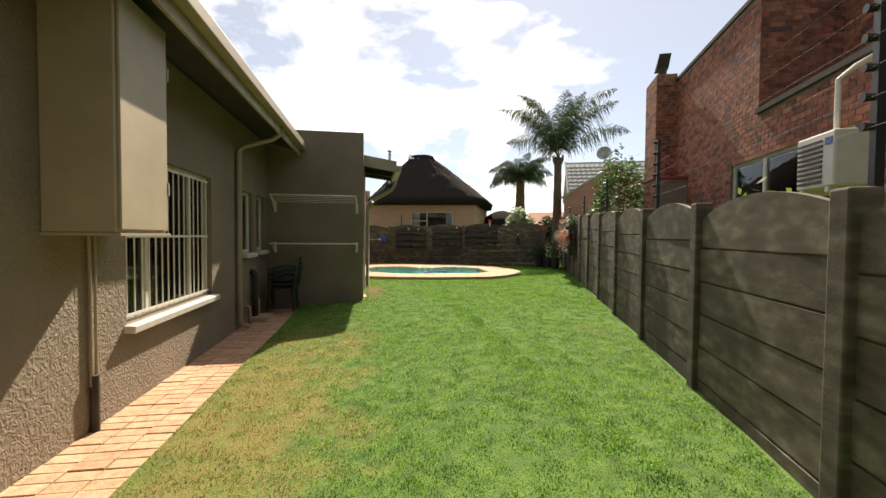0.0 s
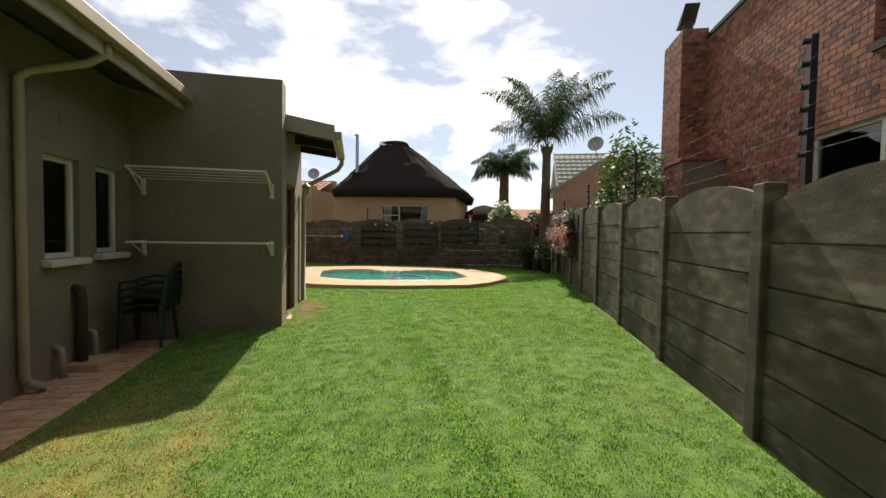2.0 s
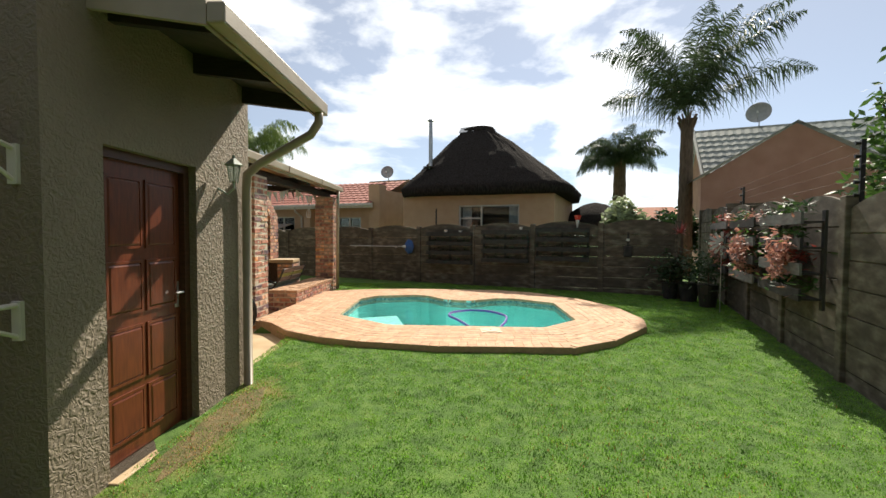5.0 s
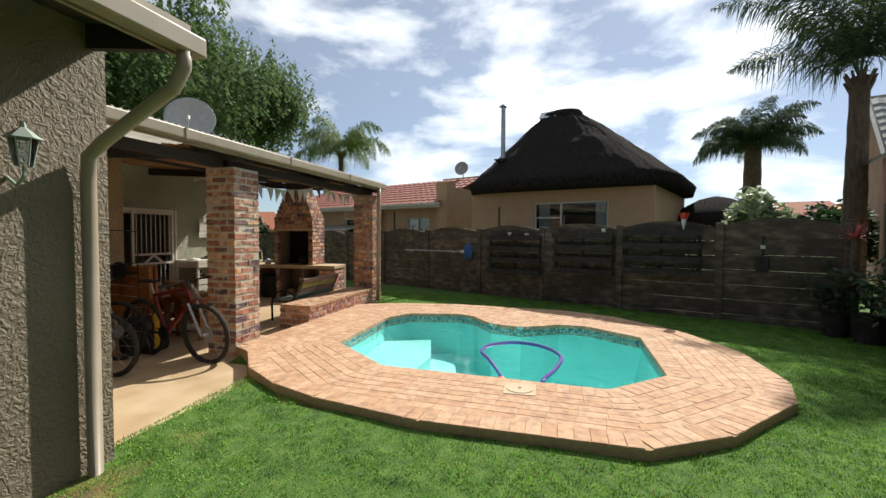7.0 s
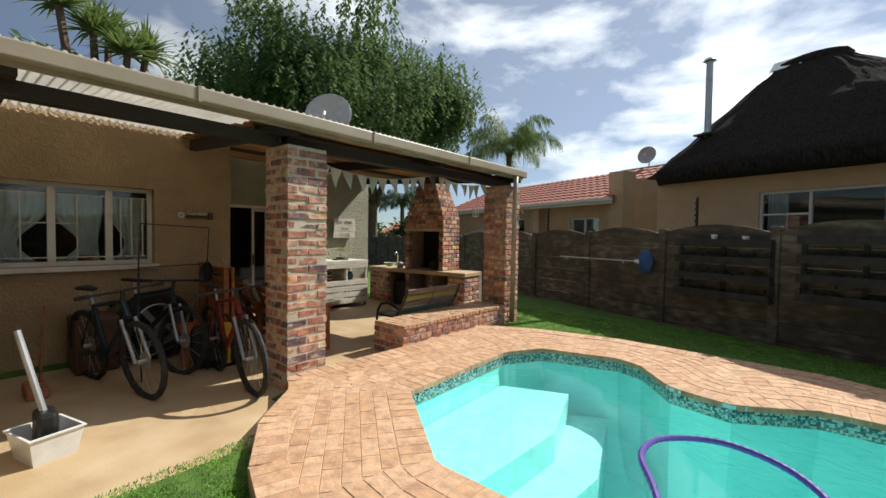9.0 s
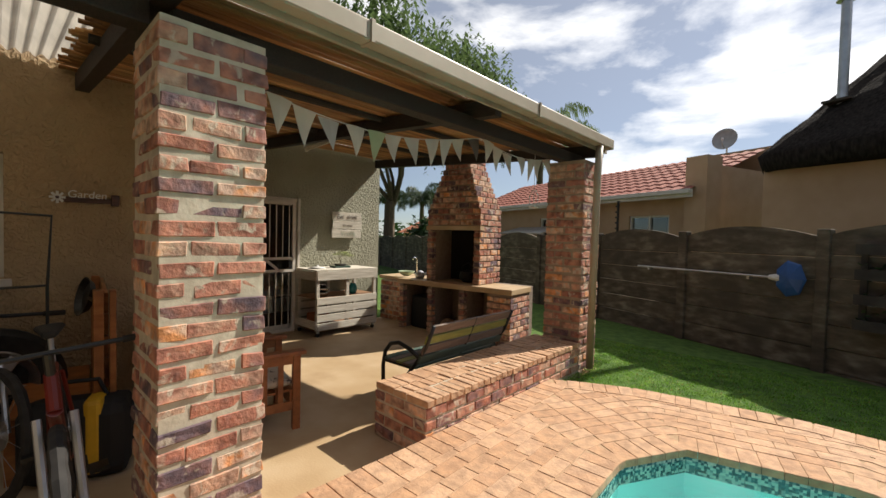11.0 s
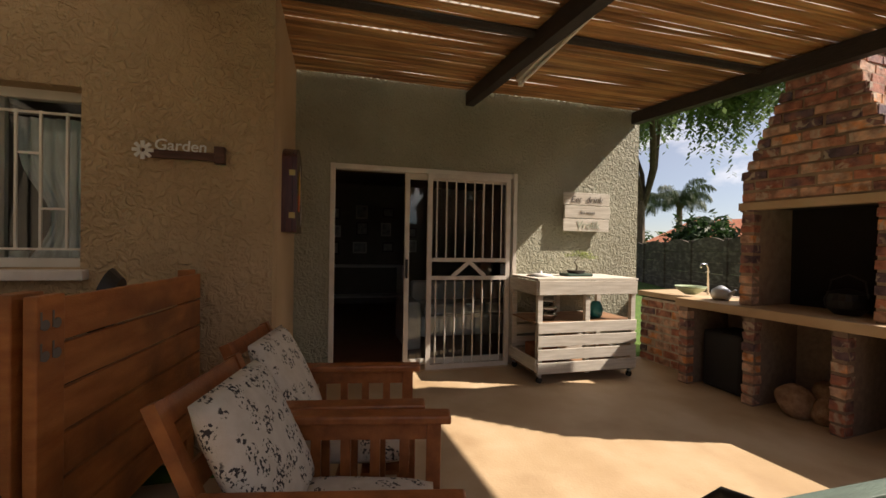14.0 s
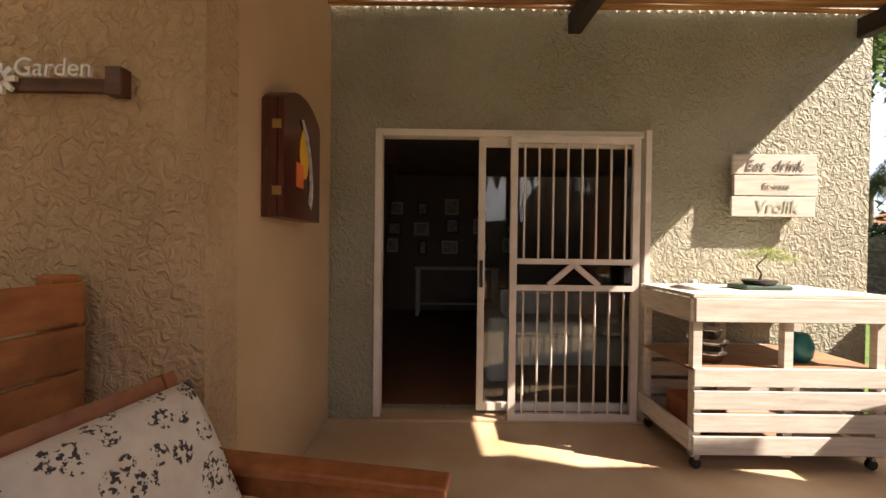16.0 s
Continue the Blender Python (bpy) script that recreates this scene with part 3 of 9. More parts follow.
FENCE_U, BACK_V = 1.59, 17.57
fence_run("fence_side", "weathered grey-brown precast concrete fence with arched tops", (FENCE_U, 8.3 - 1.68 * 7), 1.68, 14, 90, -0.308, 1.68, 0.064)
fence_run("fence_back", "shaded precast concrete fence at the end of the garden", (-6.14 - 1.72 * 13, BACK_V), 1.72, 17, 0, -0.29, 1.67, 0.03)


# ---- brickwork of the patio ----
def brick_block(w, d, h):
    bm = bmesh.new()
    box(bm, -w / 2, w / 2, -d / 2, d / 2, -h / 2, h / 2, bevel=0.0)
    for v in bm.verts:
        v.co += Vector((random.uniform(-1, 1), random.uniform(-1, 1), random.uniform(-1, 1))) * 0.005
    bmesh.ops.bevel(bm, geom=bm.edges[:], offset=0.004, segments=1, affect="EDGES")
    return bm


BRICKS = {}


def brick(parent, w, d, h, m, mat="clinker", limit=None):
    key = (round(w, 3), round(d, 3), round(h, 3), random.randrange(4), mat)
    if key not in BRICKS:
        bm = brick_block(w, d, h)
        me = bpy.data.meshes.new("brick")
        bm.to_mesh(me)
        bm.free()
        me.materials.append(M[mat])
        BRICKS[key] = me
    o = new("brick", BRICKS[key])
    o.parent = parent
    jig = pose(random.uniform(-1, 1) * 0.004, random.uniform(-1, 1) * 0.004, random.uniform(-1, 1) * 0.003, random.uniform(-1.5, 1.5), random.uniform(-1.1, 1.1), random.uniform(-0.8, 0.8))
    o.matrix_basis = m @ jig
    return o


COURSE = 0.0905


def brick_pillar(label, x0, y0, z0, z1, mortar="mortar"):
    s = 0.45
    p = empty("brick_pillar", pose(x0, y0, z0), label, "pillar", "patio pillars", "structure")
    part("mortar_core", bm_box(0.006, s - 0.006, 0.006, s - 0.006, -0.2, z1 - z0), M[mortar], p)
    k = int((z1 - z0) / COURSE)
    D, H = 0.107, COURSE - 0.026
    for c in range(k):
        z = COURSE * (c + 0.5)
        for side in range(4):
            r = pose(s / 2, s / 2, z, 0, 0, 90 * side)
            if (c + side) % 2 == 0:
                for q in (-1, 1):
                    brick(p, random.choice((0.21, 0.216, 0.222)), D, H + random.choice((-0.006, 0.0, 0.006)), r @ pose(q * 0.1175, -s / 2 + D / 2, 0))
            else:
                brick(p, random.choice((0.2, 0.208, 0.216)), D, H + random.choice((-0.006, 0.0, 0.006)), r @ pose(random.uniform(-0.012, 0.012), -s / 2 + D / 2, 0))
    return p


brick_pillar("square clinker brick pillar of the patio beside the bicycles", -1.78, 12.45, 0.0, 2.47)
brick_pillar("square clinker brick pillar at the end of the seat wall", -1.75, 16.45, 0.0, 2.47, "mortar_shade")


def brick_face(p, m, w, h, start=0, mat="clinker", depth=0.105, course=COURSE, keep=None):
    """Running-bond bricks over a face: local x along, z up, outside towards -y."""
    k = int(round(h / course))
    L = 0.222
    for c in range(k):
        x = 0.0
        first = True
        while x < w - 0.02:
            l = L / 2 if first and (c + start) % 2 else L
            l = min(l, w - x - 0.0)
            if w - x - l < 0.05:
                l = w - x
            first = False
            if keep is None or keep(x + l / 2, (c + 0.5) * course, l):
                brick(p, l - 0.015, depth, course - 0.024, m @ pose(x + l / 2, depth / 2, (c + 0.5) * course), mat)
            x += l


def build_seat_wall():
    y0, y1, x0, x1 = 14.02, 16.44, -1.86, -1.29
    p = empty("seat_wall", pose(0, 0, 0), "low brick seat wall with clay paver top", "seat wall", kind="structure")
    top = 0.42
    part("mortar_core", bm_box(x0 + 0.012, x1 - 0.012, y0 + 0.012, y1, -0.2, top - 0.007), M["mortar"], p)
    brick_face(p, pose(x1, y0, 0.1, 0, 0, 90), y1 - y0, 0.27)
    brick_face(p, pose(x0, y0, 0.01, 0, 0, 0), x1 - x0, 0.36)
    brick_face(p, pose(x0, y1, 0.01, 0, 0, -90), y1 - y0, 0.36)
    n = int((y1 - y0) / 0.083)
    for i in range(n):
        y = y0 + (y1 - y0) * (i + 0.5) / n
        for a, l in ((x0 + 0.105, 0.21), (x0 + 0.285, 0.14), (x1 - 0.1, 0.215)):
            brick(p, l - 0.004, 0.074, 0.05, pose(a, y, top - 0.025), "paver")


build_seat_wall()


def build_fireplace():
    """Built-in brick braai: worktop on piers, fire box, stepped hood and stack."""
    m = pose(-4.68, 16.72, 0, 0, 0, 6)
    p = empty("brick_fireplace", m, "built-in clinker brick barbecue fireplace with stepped chimney", "fireplace", kind="structure")
    W, D = 2.15, 0.95
    part("worktop", bm_box(-0.02, W + 0.02, -0.02, 0.62, 0.76, 0.84, bevel=0.008), M["slab"], p, "pale concrete worktop on brick piers")
    for x in (0.0, 0.62, 1.24, W - 0.4):
        w = 0.11 if x < 1.5 else 0.4
        part("pier_core", bm_box(x + 0.012, x + w - 0.012, 0.012, 0.6, -0.05, 0.76), M["mortar_dark"], p)
        brick_face(p, pose(x, 0.0, 0.0), w, 0.74)
        if x > 1.5:
            brick_face(p, pose(x + w, 0.0, 0.0, 0, 0, 90), 0.62, 0.74)
    part("back_core", bm_box(0.0, W, 0.6, 0.72, -0.05, 0.84), M["mortar_dark"], p)
    # fire box walls
    f0, f1, fb = 0.52, 1.55, 0.75
    part("firebox_back", bm_box(f0 + 0.012, f1 - 0.012, fb - 0.1, fb - 0.012, 0.84, 1.75), M["soot"], p, "sooty back of the fire box")
    for x in (f0, f1 - 0.12):
        part("cheek_core", bm_box(x + 0.012, x + 0.108, 0.112, fb - 0.012, 0.84, 1.75), M["mortar_shade"], p)
        brick_face(p, pose(x, 0.1, 0.84), 0.12, 0.86)
    brick_face(p, pose(f1, 0.1, 0.84, 0, 0, 90), fb - 0.1, 0.9)
    part("lintel", bm_box(f0 - 0.01, f1 + 0.01, 0.09, 0.2, 1.68, 1.745), M["slab"], p, "plastered lintel over the fire")
    part("hood_floor", bm_box(f0 + 0.02, f1 - 0.02, 0.2, fb - 0.02, 1.70, 1.74), M["soot"], p)
    # stepped hood then stack
    z = 1.75
    c = 0
    while z < 3.05:
        inset = min(0.27, max(0.0, (c - 2) * 0.034))
        a, b = f0 + inset, f1 - inset
        y0, y1 = 0.1 + inset * 0.3, fb - inset * 0.25
        part("hood_core", bm_box(a + 0.012, b - 0.012, y0 + 0.012, y1 - 0.012, z, z + COURSE), M["mortar_shade"], p)
        brick_face(p, pose(a, y0, z), b - a, COURSE, start=c)
        brick_face(p, pose(b, y0, z, 0, 0, 90), y1 - y0, COURSE, start=c)
        z += COURSE
        c += 1
    return p


M["soot"] = simple("soot", (0.012, 0.010, 0.009), 0.9)
build_fireplace()


# ---- neighbours ----
def build_hut():
    h = empty("thatched_house", PLOT @ pose(-8.3, 20.5, 0), "peach plastered house with dark weathered thatched roof behind the fence", "house", kind="")
    L, D = 5.72, 5.4
    w0, w1, z0, z1 = 2.3, 4.54, 1.75, 2.6
    bm = wall_with_holes(bmesh.new(), "y", 0.0, 0.2, 0.0, L, -0.2, 3.05, [(w0, w1, z0, z1)])
    part("wall", bm, M["peach"], h)
    bm = bmesh.new()
    box(bm, 0, 0.2, 0.2, D, -0.2, 3.05)
    box(bm, L - 0.2, L, 0.2, D, -0.2, 3.05)
    box(bm, 0.2, L - 0.2, D - 0.2, D, -0.2, 3.05)
    part("wall", bm, M["peach"], h)
    # hipped thatch with a swept, rounded shape; the short ridge lies off the middle
    bm = bmesh.new()
    rings = []
    n, levels = 240, 22
    for k in range(levels + 1):
        f = k / levels
        z = 3.26 + 2.6 * (f + 0.02 * math.sin(f * math.pi))
        ring = []
        for i in range(n):
            a = 2 * math.pi * i / n
            cx, sy = math.cos(a), math.sin(a)
            q = 0.34 + 0.1 * f
            ex = math.copysign(abs(cx) ** q, cx)
            ey = math.copysign(abs(sy) ** q, sy)
            rx = (L / 2 + 0.42) * (1 - f) + 0.62 * f
            ry = (D / 2 + 0.5) * (1 - f) + 0.14 * f
            w = 0.06 * noise.noise((cx * 4, sy * 4, f * 5)) + 0.025 * noise.noise((cx * 14, sy * 14, f * 16))
            ring.append(bm.verts.new((L / 2 + 0.06 + ex * rx - 0.7 * f, D / 2 - 0.4 * f + ey * ry, z + w)))
        rings.append(ring)
    under = [bm.verts.new((L / 2 + (v.co.x - L / 2) * 0.975, D / 2 + (v.co.y - D / 2) * 0.975, v.co.z - 0.3 + 0.03 * noise.noise((v.co.x * 5, v.co.y * 5, 2)))) for v in rings[0]]
    rings.insert(0, under)
    for a, b in zip(rings, rings[1:]):
        for i in range(n):
            bm.faces.new((a[i], a[(i + 1) % n], b[(i + 1) % n], b[i]))
    bm.faces.new(rings[-1])
    bm.faces.new(rings[0][::-1])
    roof = part("roof", bm, M["thatch"], h, "dark weathered thatch with a capped ridge", smooth=True)
    rx = L / 2 - 0.64
    bm = bmesh.new()
    tube(bm, [(rx + 0.75 * (k / 6 - 1), D / 2 - 0.4, 5.75 + 0.08 * math.sin(k * math.pi / 12) ** 0.5) for k in range(13)], [0.06 + 0.15 * math.sin(k * math.pi / 12) ** 0.4 for k in range(13)], 14)
    part("ridge_cap", bm, M["thatch"], roof)
    bm = bmesh.new()
    for turn in (0, 180):
        box(bm, -0.32, 0.32, -0.01, 0.34, -0.012, 0.012, m=pose(rx - 0.42, D / 2 - 0.4, 6.02, 0, 0, turn) @ pose(0, 0, 0, -48, 0, 0))
    part("ridge_plate", bm, M["steel"], roof, "bent sheet-metal ridge plate")
    bm = bmesh.new()
    fx, fy = 0.95, 0.45
    rod(bm, (fx, fy, 3.9), (fx, fy, 5.88), 0.075, seg=14)
    rod(bm, (fx, fy, 5.9), (fx, fy, 5.96), 0.15, 0.1, seg=14)
    part("flue_pipe", bm, M["steel"], h, "galvanised flue pipe with a cowl")
    bm = bmesh.new()
    box(bm, fx - 0.2, fx + 0.2, fy - 0.25, fy + 0.2, 4.1, 4.14)
    part("flue_flashing", bm, M["soffit"], h)
    win = part("window", bm_box(w0, w1, 0.09, 0.1, z0, z1), M["glass"], h)
    bm = bmesh.new()
    wm = w0 + 0.83
    for a in ((w0, w0 + 0.05), (wm, wm + 0.05), (w1 - 0.05, w1)):
        box(bm, a[0], a[1], 0.05, 0.13, z0, z1)
    box(bm, w0 + 0.05, w1 - 0.05, 0.052, 0.128, z1 - 0.05, z1)
    box(bm, w0 + 0.05, w1 - 0.05, 0.052, 0.128, z0, z0 + 0.05)
    box(bm, w0 + 0.05, wm, 0.054, 0.126, z0 + 0.36, z0 + 0.4)
    part("frame", bm, M["white_frame"], win)
    for a, c in ((w0 + 0.06, w0 + 0.42), (w1 - 0.42, w1 - 0.06)):
        vs, fs = [], []
        for k in range(13):
            x = a + (c - a) * k / 12
            vs += [(x, 0.26 + 0.03 * (k % 2), z0 - 0.2), (x, 0.26 + 0.03 * (k % 2), z1 + 0.1)]
        fs = [(2 * k, 2 * k + 2, 2 * k + 3, 2 * k + 1) for k in range(12)]
        o = new("curtain", mesh_of("curtain", vs, fs, M["cloth_white"]))
        o.parent = win
    # solid dark box: the gloom behind this window is painted
    part("room_inside", bm_box(0.25, L - 0.25, 0.5, 3.0, 0.2, 2.9), M["room_gloom"], h)


M["cloth_white"] = material("white_cloth", [(0.55, 0.54, 0.52), (0.7, 0.69, 0.66)], scale=10, rough=0.9)
M["steel"] = material("galvanised_steel", [(0.45, 0.45, 0.46), (0.6, 0.6, 0.6)], scale=5, rough=0.4, metal=0.9)
build_hut()


def brick_field(bm_pts, w, h, course=0.085, L=0.232, proud=0.006, holes=()):
    """Bricks of a far wall as boxes in one mesh: local x along, z up, facing -y."""
    vs, fs = [], []
    for c in range(int(h / course)):
        x = -(c % 2) * L / 2
        while x < w:
            a, b = max(0, x + 0.006), min(w, x + L - 0.006)
            z0, z1 = c * course + 0.006, (c + 1) * course - 0.006
            x += L
            if b - a < 0.02 or any(q0 < (a + b) / 2 < q1 and r0 < (z0 + z1) / 2 < r1 for q0, q1, r0, r1 in holes):
                continue
            i = len(vs)
            vs += [bm_pts @ Vector(p) for p in ((a, 0, z0), (b, 0, z0), (b, 0, z1), (a, 0, z1), (a, -proud, z0), (b, -proud, z0), (b, -proud, z1), (a, -proud, z1))]
            fs += [(i + 4, i + 5, i + 6, i + 7), (i, i + 4, i + 7, i + 3), (i + 1, i + 2, i + 6, i + 5), (i + 3, i + 7, i + 6, i + 2), (i, i + 1, i + 5, i + 4)]
    return vs, fs


def build_brick_house():
    # long side wall parallel to the fence; local x runs back towards the street
    far_v, near_v, u = 12.8, -4.0, 3.95
    h = empty("brick_house", PLOT @ pose(u, far_v, 0, 0, 0, -90), "two-storey red face-brick house behind the side fence", "house")
    w = far_v - near_v
    win = (4.34, 7.6, 1.7, 2.74)
    bm = wall_with_holes(bmesh.new(), "y", 0.0, 0.25, 0.0, 5.3, -0.2, 5.5, [(4.34, 5.3, 1.7, 2.74)])
    box(bm, 5.3, 7.6, 0.0, 0.25, -0.2, 1.7)
    box(bm, 5.3, 7.6, 0.0, 0.25, 2.74, 3.45)
    box(bm, 7.6, w, 0.0, 0.25, -0.2, 3.45)
    box(bm, 5.3, w, 1.2, 1.45, 3.0, 5.5)
    box(bm, 5.05, 5.3, 0.25, 1.45, 3.0, 5.5)
    box(bm, 0.0, 0.25, 0.25, 6, -0.2, 5.5)
    part("wall", bm, M["mortar_dark"], h)
    vs, fs = [], []
    for m, ww, z0, hh, hl in ((Matrix(), 5.3, 0, 5.5, [win]), (pose(5.3, 0, 0), w - 5.3, 0, 3.45, [(-1, 2.3, 1.7, 2.74)]), (pose(5.3, 1.2, 3.4), w - 5.3, 0, 2.1, []),
                              (pose(5.3, 0, 3.45, 0, 0, 90), 1.2, 0, 2.05, [])):
        a, b = brick_field(m, ww, hh, holes=hl)
        k = len(vs)
        vs += a
        fs += [tuple(i + k for i in f) for f in b]
    o = new("brick_face", mesh_of("brick_face", [tuple(v) for v in vs], fs, M["facebrick"]))
    o.parent = h
    tagged(o, kind="stuff")
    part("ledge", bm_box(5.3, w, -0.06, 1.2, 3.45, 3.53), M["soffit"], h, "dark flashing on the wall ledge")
    # chimney breast at the far end, with a cowl
    chim = part("chimney", bm_box(0.1, 1.15, -0.5, 0.0, -0.2, 5.72), M["mortar_dark"], h)
    vs, fs = brick_field(pose(0.1, -0.5, 0), 1.05, 5.7)
    v2, f2 = brick_field(pose(1.15, -0.5, 0, 0, 0, 90), 0.5, 5.7)
    f2 = [tuple(i + len(vs) for i in f) for f in f2]
    o = new("chimney_bricks", mesh_of("chimney_bricks", [tuple(v) for v in vs + v2], fs + f2, M["facebrick"]))
    o.parent = chim
    tagged(o, kind="stuff")
    bm = bmesh.new()
    rod(bm, (0.7, -0.25, 5.72), (0.7, -0.25, 6.05), 0.11, seg=12)
    v = [bm.verts.new(p) for p in ((0.45, -0.4, 6.0), (0.95, -0.4, 6.35), (0.95, -0.1, 6.35), (0.45, -0.1, 6.0), (0.7, -0.4, 6.02), (0.7, -0.1, 6.02))]
    for q in ((0, 1, 2, 3), (0, 4, 1), (3, 2, 5), (4, 5, 2, 1), (0, 3, 5, 4)):
        bm.faces.new([v[i] for i in q])
    part("cowl", bm, M["soffit"], chim, "black sheet-metal chimney cowl")
    part("roof", bm_box(-0.1, 5.4, -0.04, 6.0, 5.5, 5.58), M["soffit"], h)
    # low brick bunker with red coping
    bk = part("bunker", bm_box(1.2, 2.1, -0.75, 0.0, -0.2, 2.8), M["mortar_dark"], h)
    vs, fs = brick_field(pose(1.2, -0.75, 0), 0.9, 2.8)
    o = new("bunker_bricks", mesh_of("bunker_bricks", [tuple(v) for v in vs], fs, M["facebrick"]))
    o.parent = bk
    tagged(o, kind="stuff")
    part("coping", bm_box(1.15, 2.15, -0.8, 0.0, 2.8, 2.87, bevel=0.01), M["red_paint"], bk, "red painted coping")
    bm = bmesh.new()
    for x in (4.34, 5.4, 6.5, 7.54):
        box(bm, x, x + 0.06, 0.05, 0.12, 1.7, 2.74)
    for a, b in ((4.4, 5.4), (5.46, 6.5), (6.56, 7.54)):
        box(bm, a, b, 0.055, 0.115, 2.68, 2.74)
        box(bm, a, b, 0.055, 0.115, 1.7, 1.76)
    wd = part("window", bm_box(4.4, 7.54, 0.08, 0.09, 1.76, 2.68), M["glass"], h)
    part("frame", bm, M["white_frame"], wd)
    # curtain spread over the whole window to brighten it like reflected sky
    bm = bmesh.new()
    for k in range(16):
        x = 4.45 + k * 0.2
        box(bm, x, x + 0.2, 0.12 + 0.015 * (k % 2), 0.13 + 0.015 * (k % 2), 1.76, 2.7)
    part("curtain", bm, M["cloth_white"], wd, "pale net curtain drawn full width in place of sky reflected in the glass")
    # solid box painted dark in place of an unlit room
    part("room_inside", bm_box(4.2, 7.7, 0.3, 2.0, 1.0, 3.0), M["room_gloom"], h)


M["red_paint"] = simple("red_paint", (0.30, 0.05, 0.04), 0.6)
build_brick_house()


def build_air_unit():
    p = empty("air_conditioner", PLOT @ pose(3.72, 5.0, 0, 0, 0, -90), "white outdoor air-conditioner unit against the brick house", "air conditioner")
    part("casing", bm_box(-0.32, 0.32, -0.35, 0.0, 1.92, 2.53, bevel=0.02), M["white_frame"], p)
    bm = bmesh.new()
    for k in range(9):
        box(bm, -0.28, 0.14, -0.362, -0.352, 1.97 + k * 0.056, 2.0 + k * 0.056)
    part("grille", bm, M["soffit"], p, "dark fan grille")
    part("badge", bm_box(0.18, 0.29, -0.358, -0.351, 2.38, 2.46), M["blue_plastic"], p)
    for x in (-0.22, 0.22):
        part("bracket", bm_box(x - 0.03, x + 0.03, -0.35, 0.23, 1.86, 1.92), M["white_frame"], p)
    bm = bmesh.new()
    tube(bm, [(-0.15, -0.05, 2.53), (-0.15, -0.05, 3.2), (-0.1, 0.08, 3.32), (0.0, 0.2, 3.4), (0.9, 0.2, 3.42)], 0.03)
    part("pipe", bm, M["white_frame"], p)


M["blue_plastic"] = simple("blue_plastic", (0.02, 0.09, 0.30), 0.45)
build_air_unit()


# ---- patio roof ----
def build_patio_roof():
    roof = empty("patio_roof", None, "lean-to patio roof of split reeds on dark creosoted rafters", "roof", kind="structure")
    for y in (10.55, 12.5, 14.76, 16.86):
        b2 = bmesh.new()
        w = -3.97 if y < 12.9 else -5.53
        v = []
        for yy in (y - 0.045, y + 0.045):
            for x in (w, -1.28):
                z = roof_z(x)
                v += [b2.verts.new((x, yy, z - 0.17)), b2.verts.new((x, yy, z - 0.035))]
        for q in ((0, 2, 3, 1), (4, 5, 7, 6), (0, 4, 6, 2), (1, 3, 7, 5), (0, 1, 5, 4), (2, 6, 7, 3)):
            b2.faces.new([v[i] for i in q])
        bmesh.ops.recalc_face_normals(b2, faces=b2.faces)
        part("rafter", b2, M["dark_timber"], roof)
    for y0, y1 in ((10.4, 12.46), (12.54, 16.9)):
        part("plate_beam", bm_box(-1.63, -1.5, y0, y1, 2.47, 2.585, bevel=0.008), M["dark_timber"], roof)
    for x in (-4.02, -2.76, -1.95):
        b2 = bmesh.new()
        rod(b2, (x, 12.4, roof_z(x) - 0.045), (x + 0.04, 16.95, roof_z(x) - 0.045), 0.032, seg=8)
        part("purlin", b2, M["dark_timber"], roof)
    # split reed laths in two overlapping lengths
    vs, fs = [], []
    rng = random.Random(5)
    for y0, y1 in ((12.38, 14.85), (14.7, 16.98)):
        x = -5.5
        while x < -1.3:
            r = rng.uniform(0.009, 0.017)
            n = 9
            ph, am = rng.uniform(0, 6.3), rng.uniform(0.003, 0.012)
            z0 = roof_z(x) + rng.uniform(-0.008, 0.008)
            a, b = y0 + rng.uniform(-0.06, 0.06), y1 + rng.uniform(-0.06, 0.06)
            i0 = len(vs)
            for k in range(n + 1):
                y = a + (b - a) * k / n
                xx = x + am * math.sin(ph + y * 2.1) + rng.uniform(-0.003, 0.003)
                zz = z0 + 0.005 * math.sin(ph * 2 + y * 3)
                for dx, dz in ((-r, 0), (-0.4 * r, -r * 0.8), (0.6 * r, -r * 0.7), (r, 0.1 * r), (0, r)):
                    vs.append((xx + dx, y, zz + dz))
            for k in range(n):
                for j in range(5):
                    p, q = i0 + k * 5 + j, i0 + k * 5 + (j + 1) % 5
                    fs.append((p, q, q + 5, p + 5))
            x += r * 1.75 + (rng.uniform(0.004, 0.02) if rng.random() < 0.4 else 0.0)
    o = new("reed_lath", mesh_of("reed_lath", vs, fs, M["reed"]))
    o.parent = roof
    tagged(o, "golden brown split reeds with slits of light", kind="stuff")
    # corrugated sheet over the bicycle corner, added above the reeds too, to block sun
    vs, fs = [], []
    n = 620
    for i in range(n + 1):
        y = 10.38 + 6.6 * i / n
        dz = 0.016 * math.sin(2 * math.pi * y / 0.076)
        for x in (-3.93 if y < 13.0 else -5.53, -1.22):
            vs.append((x, y, roof_z(x) + 0.04 + dz))
    for i in range(n):
        fs.append((2 * i, 2 * i + 1, 2 * i + 3, 2 * i + 2))
    o = new("corrugated_sheet", mesh_of("corrugated_sheet", vs, fs, M["fibre_sheet"]))
    o.parent = roof
    part("fascia_board", bm_box(-1.275, -1.25, 10.4, 16.93, 2.6, 2.75), M["fascia"], roof)
    b2 = bmesh.new()
    box(b2, -1.25, -1.155, 10.38, 16.9, 2.63, 2.745, bevel=0.012)
